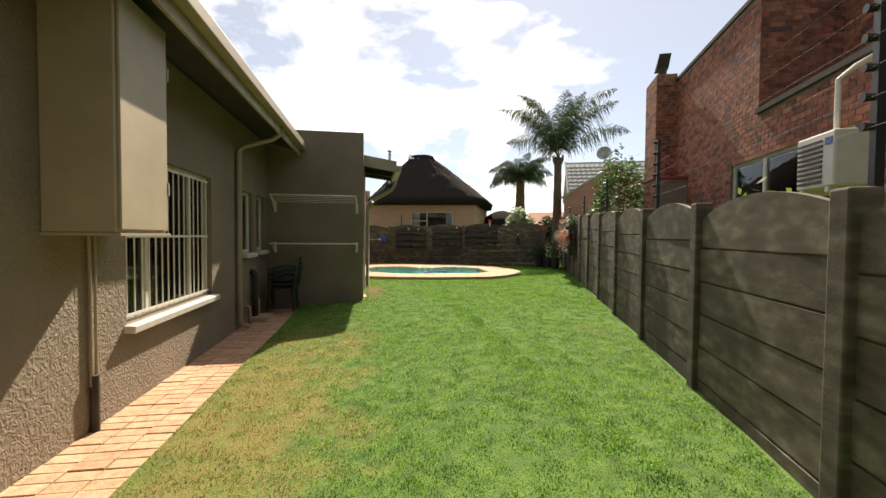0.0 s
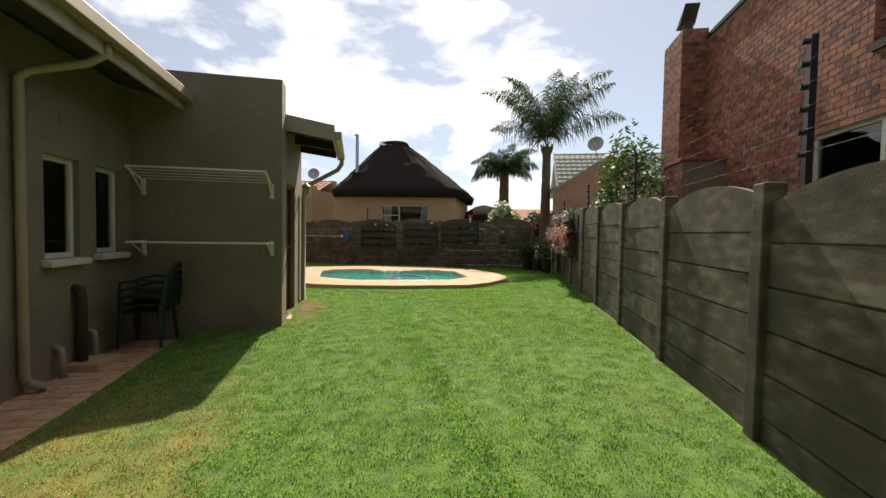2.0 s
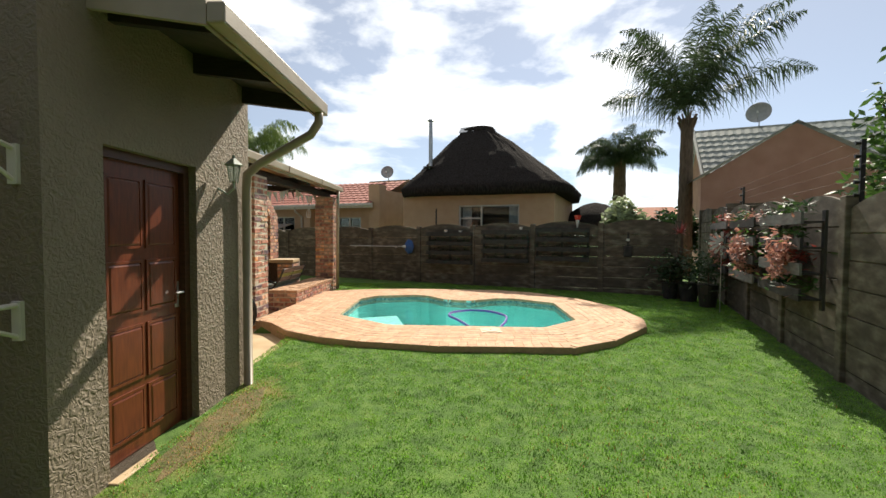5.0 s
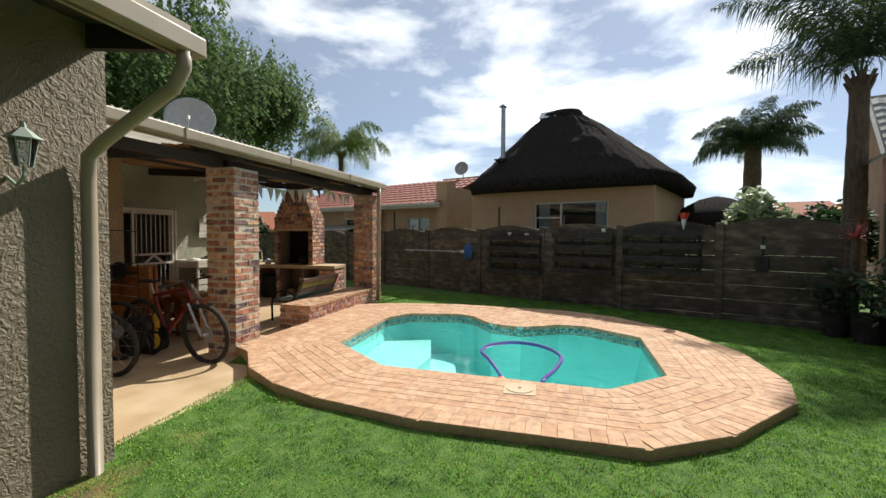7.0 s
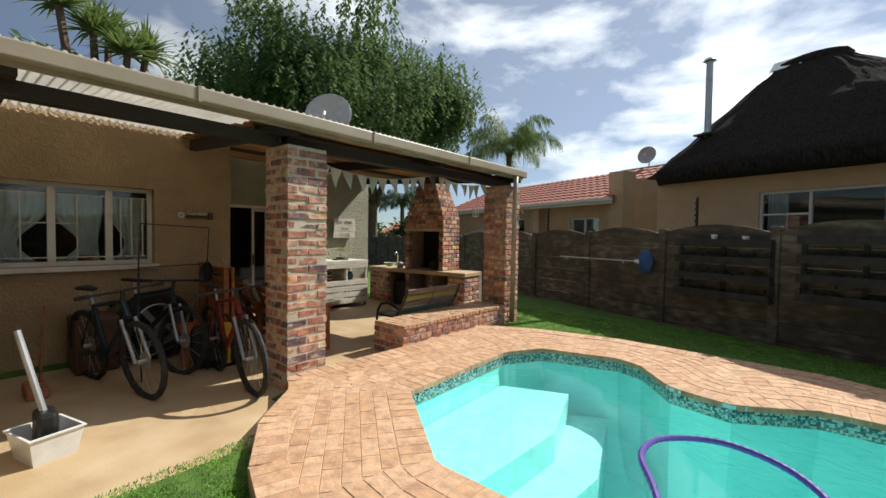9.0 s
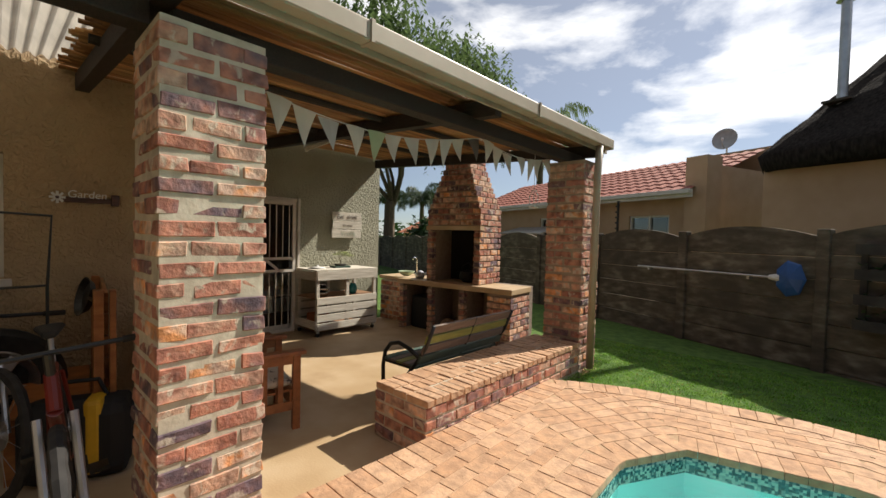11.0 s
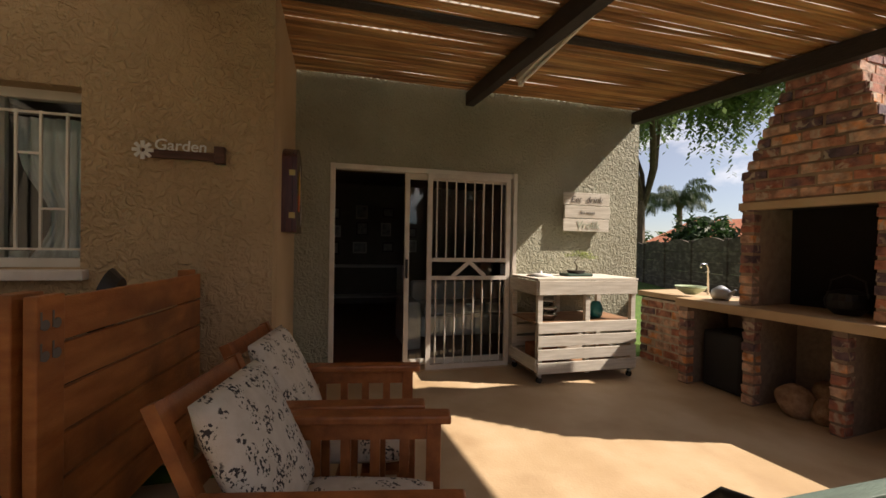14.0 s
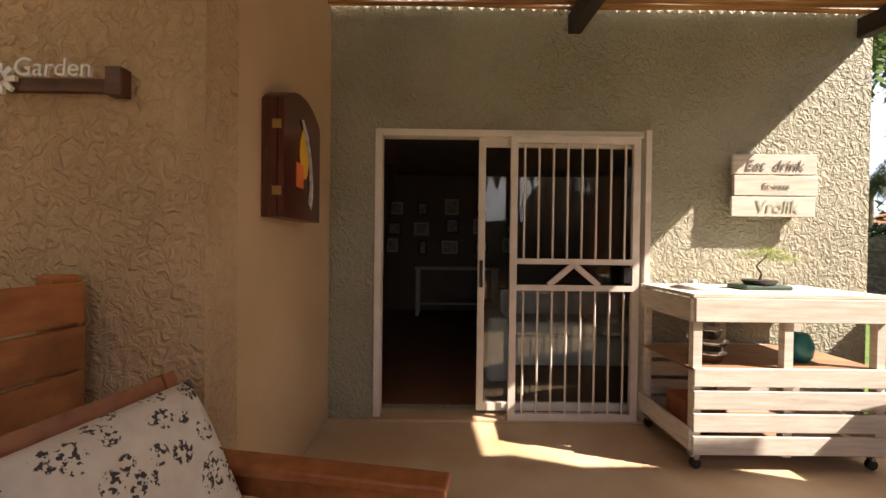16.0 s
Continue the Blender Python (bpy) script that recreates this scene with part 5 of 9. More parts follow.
# ---- slatted trolley ----
def build_trolley():
    p = empty("pallet_trolley", pose(-5.16, 15.62, 0.0), "white painted pallet-wood trolley on castors with open shelf", "trolley")
    D, W = 0.3, 1.02     # half depth (x), width along y from -0.25
    y0, y1 = -0.35, 0.76
    x0, x1 = -0.33, 0.28
    part("tabletop", bm_box(x0 - 0.01, x1 + 0.012, y0 - 0.01, y1 + 0.02, 1.0, 1.02), M["white_wash"], p)
    for y in (y0, (y0 + y1) / 2 - 0.03, y1 - 0.05):
        for x in (x0, x1 - 0.045):
            part("post", bm_box(x, x + 0.045, y, y + 0.05, 0.08, 1.0), M["white_wash"], p)
    part("apron", bm_box(x1, x1 + 0.02, y0, y1, 0.86, 0.995, bevel=0.003), M["white_wash"], p)
    for z in (0.1, 0.23, 0.36, 0.49):
        part("slat", bm_box(x1, x1 + 0.02, y0 - 0.003, y1 + 0.003, z, z + 0.105, bevel=0.003), M["white_wash"], p)
        part("slat", bm_box(x0 - 0.02, x0, y0, y1, z, z + 0.1), M["white_wash"], p)
    for y in (y0 - 0.02, y1):
        part("side_rail", bm_box(x0, x1, y, y + 0.02, 0.86, 0.99), M["white_wash"], p)
        part("side_rail", bm_box(x0, x1, y, y + 0.02, 0.12, 0.24), M["white_wash"], p)
    part("shelf", bm_box(x0, x1, y0, y1, 0.575, 0.59), M["shelf_wood"], p, "bare wood shelf")
    part("lower_shelf", bm_box(x0, x1, y0, y1, 0.09, 0.1), M["shelf_wood"], p)
    for x in (x0 + 0.03, x1 - 0.03):
        for y in (y0 + 0.04, y1 - 0.04):
            b = bmesh.new()
            rod(b, (x - 0.012, y, 0.03), (x + 0.012, y, 0.03), 0.03, seg=14)
            c = part("castor", b, M["black_metal"], p)
            part("fork", bm_box(x - 0.018, x + 0.018, y - 0.012, y + 0.012, 0.055, 0.085), M["steel"], c)
    # things on it
    at = p.matrix_basis
    b = bmesh.new()
    lathe(b, [(0.13, 0), (0.14, 0.008), (0.06, 0.03), (0.02, 0.035), (0.02, 0.05), (0.012, 0.055)], 22)
    tagged(part("pot_lid", b, M["white_plastic"], smooth=True), "white enamel lid lying on the trolley top", "lid").matrix_basis = at @ pose(-0.02, -0.17, 1.02)
    bon = empty("bonsai", at @ pose(-0.02, 0.25, 1.02), "small feathery bonsai in a dark green tray on the trolley", "plant")
    b = bmesh.new()
    box(b, -0.09, 0.09, -0.15, 0.15, 0.0, 0.03, bevel=0.01)
    part("tray", b, M["green_glaze"], bon, "dark green tray")
    b = bmesh.new()
    lathe(b, [(0.08, 0.03), (0.1, 0.055), (0.1, 0.06), (0.09, 0.06)], 20, pose(0, 0, 0))
    part("bowl", b, M["dark_clay"], bon)
    b = bmesh.new()
    tube(b, [(0, 0, 0.05), (0, 0.015, 0.1), (0, -0.02, 0.15), (0, 0.02, 0.19), (0, 0.05, 0.22)], [0.008, 0.007, 0.006, 0.005, 0.003], 6)
    part("trunk", b, M["bark"], bon)
    b = bmesh.new()
    rng = random.Random(8)
    for k in range(1100):
        c = rng.choice(((0, -0.05, 0.22), (0, 0.1, 0.21), (0.02, 0.03, 0.25), (0, 0.18, 0.2), (-0.03, 0.12, 0.24)))
        q = Vector(c) + Vector((rng.gauss(0, 0.035), rng.gauss(0, 0.045), rng.gauss(0, 0.012)))
        d = Vector((rng.uniform(-1, 1), rng.uniform(-1, 1), rng.uniform(-0.3, 0.3))).normalized() * 0.014
        s = d.cross(Vector((0, 0, 1))).normalized() * 0.003
        b.faces.new([b.verts.new(v) for v in (q - d, q + s, q + d, q - s)])
    part("foliage", b, M["leaf_lime"], bon, "feathery yellow-green foliage")
    for k, (r, z) in enumerate(((0.11, 0.0), (0.12, 0.07), (0.09, 0.14))):
        b = bmesh.new()
        lathe(b, [(r * 0.7, 0), (r * 0.95, 0.055), (r, 0.06), (r * 0.9, 0.06), (r * 0.65, 0.012)], 22)
        tagged(part("steel_bowl", b, M["chrome"], smooth=True), "shiny steel bowl stacked on the trolley shelf", "bowl", "stacked bowls").matrix_basis = at @ pose(0.1, -0.16, 0.59 + z)
    b = bmesh.new()
    lathe(b, [(0.04, 0), (0.062, 0.03), (0.07, 0.09), (0.06, 0.14), (0.042, 0.17), (0.038, 0.175), (0.03, 0.17)], 22)
    for v in b.verts:
        v.co.x *= 1 + 0.03 * math.sin(v.co.z * 220)
        v.co.y *= 1 + 0.03 * math.sin(v.co.z * 220)
    tagged(part("vase", b, M["teal_glaze"], smooth=True), "ribbed teal ceramic jar on the trolley shelf", "vase").matrix_basis = at @ pose(0.1, 0.42, 0.59)
    b = bmesh.new()
    box(b, -0.12, 0.12, -0.13, 0.13, 0.0, 0.2, bevel=0.01)
    tagged(part("storage_box", b, M["terracotta"]), "rust-coloured box inside the trolley", "box").matrix_basis = at @ pose(-0.1, -0.1, 0.1)


M["shelf_wood"] = material("bare_pine", [(0.20, 0.10, 0.05), (0.32, 0.18, 0.09)], scale=7, rough=0.7, stretch=(1, 0.4, 1))
M["green_glaze"] = simple("green_glaze", (0.02, 0.06, 0.04), 0.35)
M["dark_clay"] = simple("dark_clay", (0.03, 0.025, 0.022), 0.5)
M["bark"] = material("bark", [(0.08, 0.055, 0.035), (0.17, 0.12, 0.08)], scale=14, rough=0.95, bump=0.6, bump_scale=30, stretch=(1, 1, 0.3))
M["leaf_lime"] = simple("lime_leaf", (0.28, 0.36, 0.05), 0.6)
M["chrome"] = simple("chrome", (0.75, 0.75, 0.74), 0.15, 1.0)
M["teal_glaze"] = simple("teal_glaze", (0.02, 0.20, 0.20), 0.3)
build_trolley()


# ---- bench on the patio ----
def build_bench():
    p = empty("garden_bench", pose(-2.01, 14.59, 0.0, 0, 0, 0), "black steel garden bench with weathered multicoloured slats", "bench")
    L = 1.22
    for k, y in enumerate((0.0, L)):
        b = bmesh.new()
        tube(b, [(-0.1, y, 0.0), (-0.08, y, 0.3), (0.02, y, 0.42), (0.14, y, 0.58), (0.23, y, 0.79)], 0.02, 8)
        part("back_leg", b, M["black_metal"], p, smooth=True)
        b = bmesh.new()
        tube(b, [(-0.44, y, 0.0), (-0.45, y, 0.3), (-0.42, y, 0.44), (-0.34, y, 0.53), (-0.22, y, 0.56), (-0.08, y, 0.53), (0.07, y, 0.47)], 0.02, 8)
        part("arm_leg", b, M["black_metal"], p, smooth=True)
        b = bmesh.new()
        tube(b, [(-0.45, y, 0.35), (-0.05, y, 0.36)], 0.016, 8)
        part("seat_rail", b, M["black_metal"], p)
    for k in range(4):
        t = k / 3
        c = Vector((0.09 + 0.13 * t, 0, 0.46 + 0.29 * t))
        b = bmesh.new()
        box(b, -0.012, 0.012, -0.02, L + 0.02, -0.042, 0.042, m=pose(c.x - 0.018, 0, c.z, 0, 23, 0), bevel=0.004)
        part("back_slat", b, M["slat_%d" % k], p)
    for k in range(5):
        b = bmesh.new()
        box(b, -0.042, 0.042, -0.01, L + 0.01, -0.012, 0.012, m=pose(-0.41 + k * 0.098, 0, 0.375), bevel=0.004)
        part("seat_slat", b, M["slat_%d" % (k % 4)], p)
    b = bmesh.new()
    tube(b, [(0.03, L / 2, 0.4), (0.12, L / 2, 0.55), (0.225, L / 2, 0.79)], 0.01, 6)
    part("back_strap", b, M["black_metal"], p)


for k, c in enumerate(((0.09, 0.14, 0.11), (0.20, 0.15, 0.12), (0.30, 0.30, 0.08), (0.24, 0.17, 0.13))):
    M["slat_%d" % k] = material("bench_slat_%d" % k, [tuple(v * 0.6 for v in c), c], scale=8, rough=0.6, stretch=(4, 0.5, 4), bump=0.2)
build_bench()


# ---- patio chairs ----
def build_chair(m):
    p = empty("patio_chair", m, "stained wooden slatted armchair with printed cushions on the patio", "chair", "patio armchairs")
    W = 0.58
    mat = M["chair_wood"]
    for s in (0, 1):
        y = s * W
        part("arm", bm_box(-0.42, 0.36, y - 0.045, y + 0.045, 0.60, 0.635, bevel=0.008), mat, p)
        part("front_leg", bm_box(0.26, 0.32, y - 0.025, y + 0.025, 0.0, 0.6, bevel=0.004), mat, p)
        part("back_leg", bm_box(-0.34, -0.28, y - 0.025, y + 0.025, 0.0, 0.6, bevel=0.004), mat, p)
        part("side_rail", bm_box(-0.28, 0.26, y - 0.015, y + 0.015, 0.16, 0.23), mat, p)
        part("side_rail", bm_box(-0.28, 0.26, y - 0.015, y + 0.015, 0.53, 0.6), mat, p)
        for k in range(4):
            x = -0.19 + k * 0.12
            part("spindle", bm_box(x - 0.02, x + 0.02, y - 0.01, y + 0.01, 0.23, 0.53), mat, p)
    part("seat_rail", bm_box(0.24, 0.27, 0.0, W, 0.2, 0.32), mat, p)
    for k in range(5):
        x = -0.22 + k * 0.11
        part("seat_slat", bm_box(x - 0.03, x + 0.03, 0.02, W - 0.02, 0.3 - 0.008 * (4 - k), 0.318 - 0.008 * (4 - k)), mat, p)
    for y in (0.04, W - 0.04):
        b = bmesh.new()
        box(b, -0.02, 0.02, y - 0.02, y + 0.02, 0.0, 0.66, m=pose(-0.24, 0, 0.28, 0, -24, 0))
        part("back_stile", b, mat, p)
    for z in (0.2, 0.42, 0.62):
        b = bmesh.new()
        box(b, -0.012, 0.012, 0.06, W - 0.06, z - 0.035, z + 0.035, m=pose(-0.24, 0, 0.28, 0, -24, 0))
        part("back_rail", b, mat, p)
    for name, cm, sx, sy, sz in (("seat_cushion", pose(0.02, W / 2, 0.37, 0, 2, 0), 0.27, 0.26, 0.055), ("back_cushion", pose(-0.3, W / 2, 0.64, 0, 64, 0), 0.26, 0.25, 0.06)):
        b = bmesh.new()
        g = bmesh.ops.create_grid(b, x_segments=16, y_segments=16, size=1.0)
        top = list(b.verts)
        for v in top:
            e = max(abs(v.co.x), abs(v.co.y))
            puff = (1 - v.co.x ** 4) * (1 - v.co.y ** 4)
            v.co.z = puff ** 0.5 + 0.05 * noise.noise(v.co * 2.5) * puff
        r = bmesh.ops.duplicate(b, geom=b.verts[:] + b.edges[:] + b.faces[:])
        low = [v for v in r["geom"] if isinstance(v, bmesh.types.BMVert)]
        for v in low:
            v.co.z *= -1
        bmesh.ops.remove_doubles(b, verts=b.verts, dist=1e-4)
        bmesh.ops.recalc_face_normals(b, faces=b.faces)
        bmesh.ops.transform(b, matrix=cm @ Matrix.Diagonal((sx, sy, sz, 1)), verts=b.verts)
        part(name, b, M["print_cloth"], p, "cream cushion printed with grey motifs", smooth=True)
    return p


def print_cloth():
    m = material("printed_cushion", [(0.46, 0.41, 0.33), (0.55, 0.50, 0.42)], scale=20, rough=0.9, bump=0.2, bump_scale=200)
    nt = m.node_tree
    n, l = nt.nodes, nt.links
    b = n["Principled BSDF"]
    base = b.inputs["Base Color"].links[0].from_socket
    geo = n.new("ShaderNodeNewGeometry")
    vo = n.new("ShaderNodeTexVoronoi")
    vo.inputs["Scale"].default_value = 15
    l.new(geo.outputs["Position"], vo.inputs["Vector"])
    no = n.new("ShaderNodeTexNoise")
    no.inputs["Scale"].default_value, no.inputs["Detail"].default_value = 75, 4
    l.new(geo.outputs["Position"], no.inputs["Vector"])
    r1 = ramp(nt, [(0.46, (1, 1, 1)), (0.50, (0, 0, 0))])
    l.new(vo.outputs["Distance"], r1.inputs[0])
    r2 = ramp(nt, [(0.52, (0, 0, 0)), (0.55, (1, 1, 1))])
    l.new(no.outputs[0], r2.inputs[0])
    mu = n.new("ShaderNodeMath")
    mu.operation = "MULTIPLY"
    l.new(r1.outputs[0], mu.inputs[0])
    l.new(r2.outputs[0], mu.inputs[1])
    mx = n.new("ShaderNodeMixRGB")
    mx.inputs[2].default_value = (0.035, 0.03, 0.03, 1)
    l.new(mu.outputs[0], mx.inputs[0])
    l.new(base, mx.inputs[1])
    l.new(mx.outputs[0], b.inputs["Base Color"])
    return m


M["print_cloth"] = print_cloth()
M["chair_wood"] = material("stained_chair_wood", [(0.17, 0.05, 0.014), (0.33, 0.115, 0.035)], scale=7, rough=0.36, stretch=(2, 2, 2), bump=0.1)
chair = build_chair(pose(-2.445, 13.35, 0.0, 0, 0, 78))
copy_thing(chair, pose(-3.14, 13.39, 0.0, 0, 0, 80))


def build_pallet_bench():
    """High slatted back of a pallet bench, its back turned to the bicycles."""
    p = empty("pallet_bench", pose(-3.9, 12.62, 0.0, 0, 0, -6.5), "tall orange-stained pallet-wood bench standing behind the armchairs", "bench")
    mat = M["pallet_wood"]
    W = 1.1
    for k in range(6):
        b = bmesh.new()
        box(b, 0.0, W, -0.012, 0.012, 0.0, 0.135, bevel=0.004, m=pose(0, 0, 0.28 + k * 0.146, random.uniform(-0.8, 0.8), 0, 0))
        part("plank", b, mat, p)
    part("post", bm_box(0.0, 0.09, -0.07, -0.014, 0.0, 1.17, bevel=0.005), mat, p)
    part("post", bm_box(W - 0.03, W + 0.09, -0.07, -0.014, 0.0, 1.17, bevel=0.005), mat, p)
    part("post", bm_box(W - 0.02, W + 0.09, 0.014, 0.05, 0.0, 1.165, bevel=0.005), mat, p)
    part("seat", bm_box(0.0, W, -0.48, -0.08, 0.36, 0.4, bevel=0.004), mat, p)
    for x in (0.0, W - 0.08):
        part("front_leg", bm_box(x, x + 0.08, -0.48, -0.4, 0.0, 0.36), mat, p)
    for z in (1.08, 0.99):
        for dx in (0.0, 0.045):
            b = bmesh.new()
            lathe(b, [(0.008, 0.0), (0.016, 0.0), (0.016, 0.002), (0.008, 0.002)], 14, m=pose(W + 0.015 + dx, 0.0505, z, -90))
            box(b, W + 0.027 + dx, W + 0.033 + dx, 0.0505, 0.0525, z - 0.01, z + 0.04)
            part("mark", b, M["ink"], p)


M["pallet_wood"] = material("orange_pallet_wood", [(0.30, 0.095, 0.022), (0.46, 0.18, 0.05)], scale=5, rough=0.55, stretch=(1, 1, 5), bump=0.25, rnd=0.12, stain=(0.20, 0.07, 0.02), stain_scale=4)
build_pallet_bench()


# ---- bicycles and the clutter of the bicycle corner ----
def build_bicycle(m, frame_mat, label):
    p = empty("bicycle", m, label, "bicycle", "parked bicycles")
    R = 0.36
    for name, x in (("front_wheel", 0.0), ("rear_wheel", -1.08)):
        b = bmesh.new()
        pts = [(x + R * math.cos(a), 0, R + 0.005 + R * math.sin(a)) for a in [2 * math.pi * k / 36 for k in range(36)]]
        seg = 8
        rings = []
        for k, q in enumerate(pts):
            a = 2 * math.pi * k / 36
            kn = 0.004 * (k % 2)
            rings.append([b.verts.new(Vector(q) + (Vector((math.cos(a), 0, math.sin(a))) * math.cos(c) + Vector((0, 1, 0)) * math.sin(c)) * (0.027 + kn)) for c in [2 * math.pi * j / seg for j in range(seg)]])
        for k in range(36):
            r0, r1 = rings[k], rings[(k + 1) % 36]
            for j in range(seg):
                b.faces.new((r0[j], r0[(j + 1) % seg], r1[(j + 1) % seg], r1[j]))
        w = part(name, b, M["rubber"], p, "knobbly black tyre")
        b = bmesh.new()
        for k in range(14):
            a = 2 * math.pi * k / 14
            rod(b, (x, 0.02 * (-1) ** k, R), (x + (R - 0.02) * math.cos(a), 0, R + (R - 0.02) * math.sin(a)), 0.0018, seg=4)
        part("spokes", b, M["steel"], w)
        b = bmesh.new()
        rod(b, (x, -0.045, R), (x, 0.045, R), 0.022)
        part("hub", b, M["steel"], w)
        b = bmesh.new()
        rod(b, (x, 0.028, R), (x, 0.031, R), 0.085, seg=20)
        part("disc", b, M["steel"], w)
    head_lo, head_hi = (-0.17, 0, 0.78), (-0.23, 0, 0.93)
    bb, seat = (-0.68, 0, 0.33), (-0.83, 0, 0.82)
    for name, a, c, r in (("top_tube", head_hi, seat, 0.022), ("down_tube", head_lo, bb, 0.028), ("seat_tube", bb, seat, 0.02), ("head_tube", head_lo, head_hi, 0.026)):
        b = bmesh.new()
        rod(b, a, c, r, seg=10)
        part(name, b, frame_mat, p)
    for s in (-1, 1):
        b = bmesh.new()
        tube(b, [(-0.83, s * 0.03, 0.78), (-1.08, s * 0.06, 0.36), (-0.7, s * 0.04, 0.33)], 0.011, 6)
        part("rear_stay", b, frame_mat, p)
        b = bmesh.new()
        tube(b, [(-0.17, s * 0.06, 0.76), (0.0, s * 0.06, 0.36)], 0.017, 8)
        part("fork_leg", b, M["steel"], p)
        b = bmesh.new()
        rod(b, (-0.2, s * 0.26, 1.03), (-0.2, s * 0.37, 1.03), 0.017)
        part("grip", b, M["rubber"], p)
    b = bmesh.new()
    tube(b, [(-0.2, -0.36, 1.03), (-0.2, -0.1, 1.03), (-0.2, 0.1, 1.03), (-0.2, 0.36, 1.03)], 0.012, 8)
    part("handlebar", b, M["black_metal"], p)
    b = bmesh.new()
    rod(b, (-0.22, 0, 0.93), (-0.2, 0, 1.03), 0.02)
    part("stem", b, M["black_metal"], p)
    b = bmesh.new()
    rod(b, (-0.83, 0, 0.82), (-0.88, 0, 0.98), 0.013)
    part("seat_post", b, M["steel"], p)
    b = bmesh.new()
    box(b, -1.03, -0.76, -0.03, 0.03, 0.98, 1.02, bevel=0.015)
    for v in b.verts:
        v.co.y *= 1 + 1.4 * max(0, (-0.86 - v.co.x) / 0.17)
    part("saddle", b, M["rubber"], p)
    b = bmesh.new()
    rod(b, (-0.68, -0.05, 0.33), (-0.68, -0.045, 0.33), 0.09, seg=22)
    part("chainring", b, M["black_metal"], p)
    for s in (-1, 1):
        b = bmesh.new()
        box(b, -0.09, 0.09, -0.01, 0.01, -0.012, 0.012, m=pose(-0.68 + s * 0.08, s * 0.08, 0.33 - s * 0.02))
        part("crank", b, M["black_metal"], p)
        b = bmesh.new()
        box(b, -0.045, 0.045, -0.04, 0.04, -0.01, 0.01, m=pose(-0.68 + s * 0.16, s * 0.13, 0.33 - s * 0.02))
        part("pedal", b, M["black_metal"], p)
    return p


M["rubber"] = material("black_rubber", [(0.012, 0.011, 0.010), (0.03, 0.027, 0.025)], scale=20, rough=0.8)
M["bike_red"] = simple("bike_red", (0.18, 0.02, 0.012), 0.3)
M["bike_teal"] = simple("bike_black_teal", (0.012, 0.03, 0.04), 0.3)
build_bicycle(pose(-1.55, 12.22, 0.0, 5, 0, -4), M["bike_red"], "red and black mountain bicycle parked beside the brick pillar")
build_bicycle(pose(-2.2, 11.5, 0.0, 6, 0, 12), M["bike_teal"], "black and teal mountain bicycle parked under the kitchen window")
build_bicycle(pose(-2.75, 11.95, 0.0, -5, 0, 20), M["bike_teal"], "dark mountain bicycle parked deep in the bicycle corner")


def build_spare_wheel():
    p = empty("spare_wheel", pose(-3.62, 11.95, 0.42, 0, 84, 8), "off-road car wheel with alloy rim leaning on the kitchen wall", "wheel")
    b = bmesh.new()
    lathe(b, [(0.26, -0.09), (0.37, -0.12), (0.415, -0.09), (0.42, 0.0), (0.415, 0.09), (0.37, 0.12), (0.26, 0.09), (0.25, 0.0)], 36)
    part("tyre", b, M["rubber"], p)
    b = bmesh.new()
    lathe(b, [(0.24, -0.02), (0.262, 0.092), (0.25, 0.1), (0.235, 0.06), (0.22, 0.0)], 36)
    rim = part("rim", b, M["steel"], p)
    for k in range(5):
        b = bmesh.new()
        box(b, 0.04, 0.24, -0.035, 0.035, 0.03, 0.06, bevel=0.008, m=pose(0, 0, 0, 0, 0, 72 * k))
        part("rim_spoke", b, M["steel"], rim)
    b = bmesh.new()
    rod(b, (0, 0, 0.02), (0, 0, 0.075), 0.05)
    part("hub_cap", b, M["steel"], rim)


build_spare_wheel()


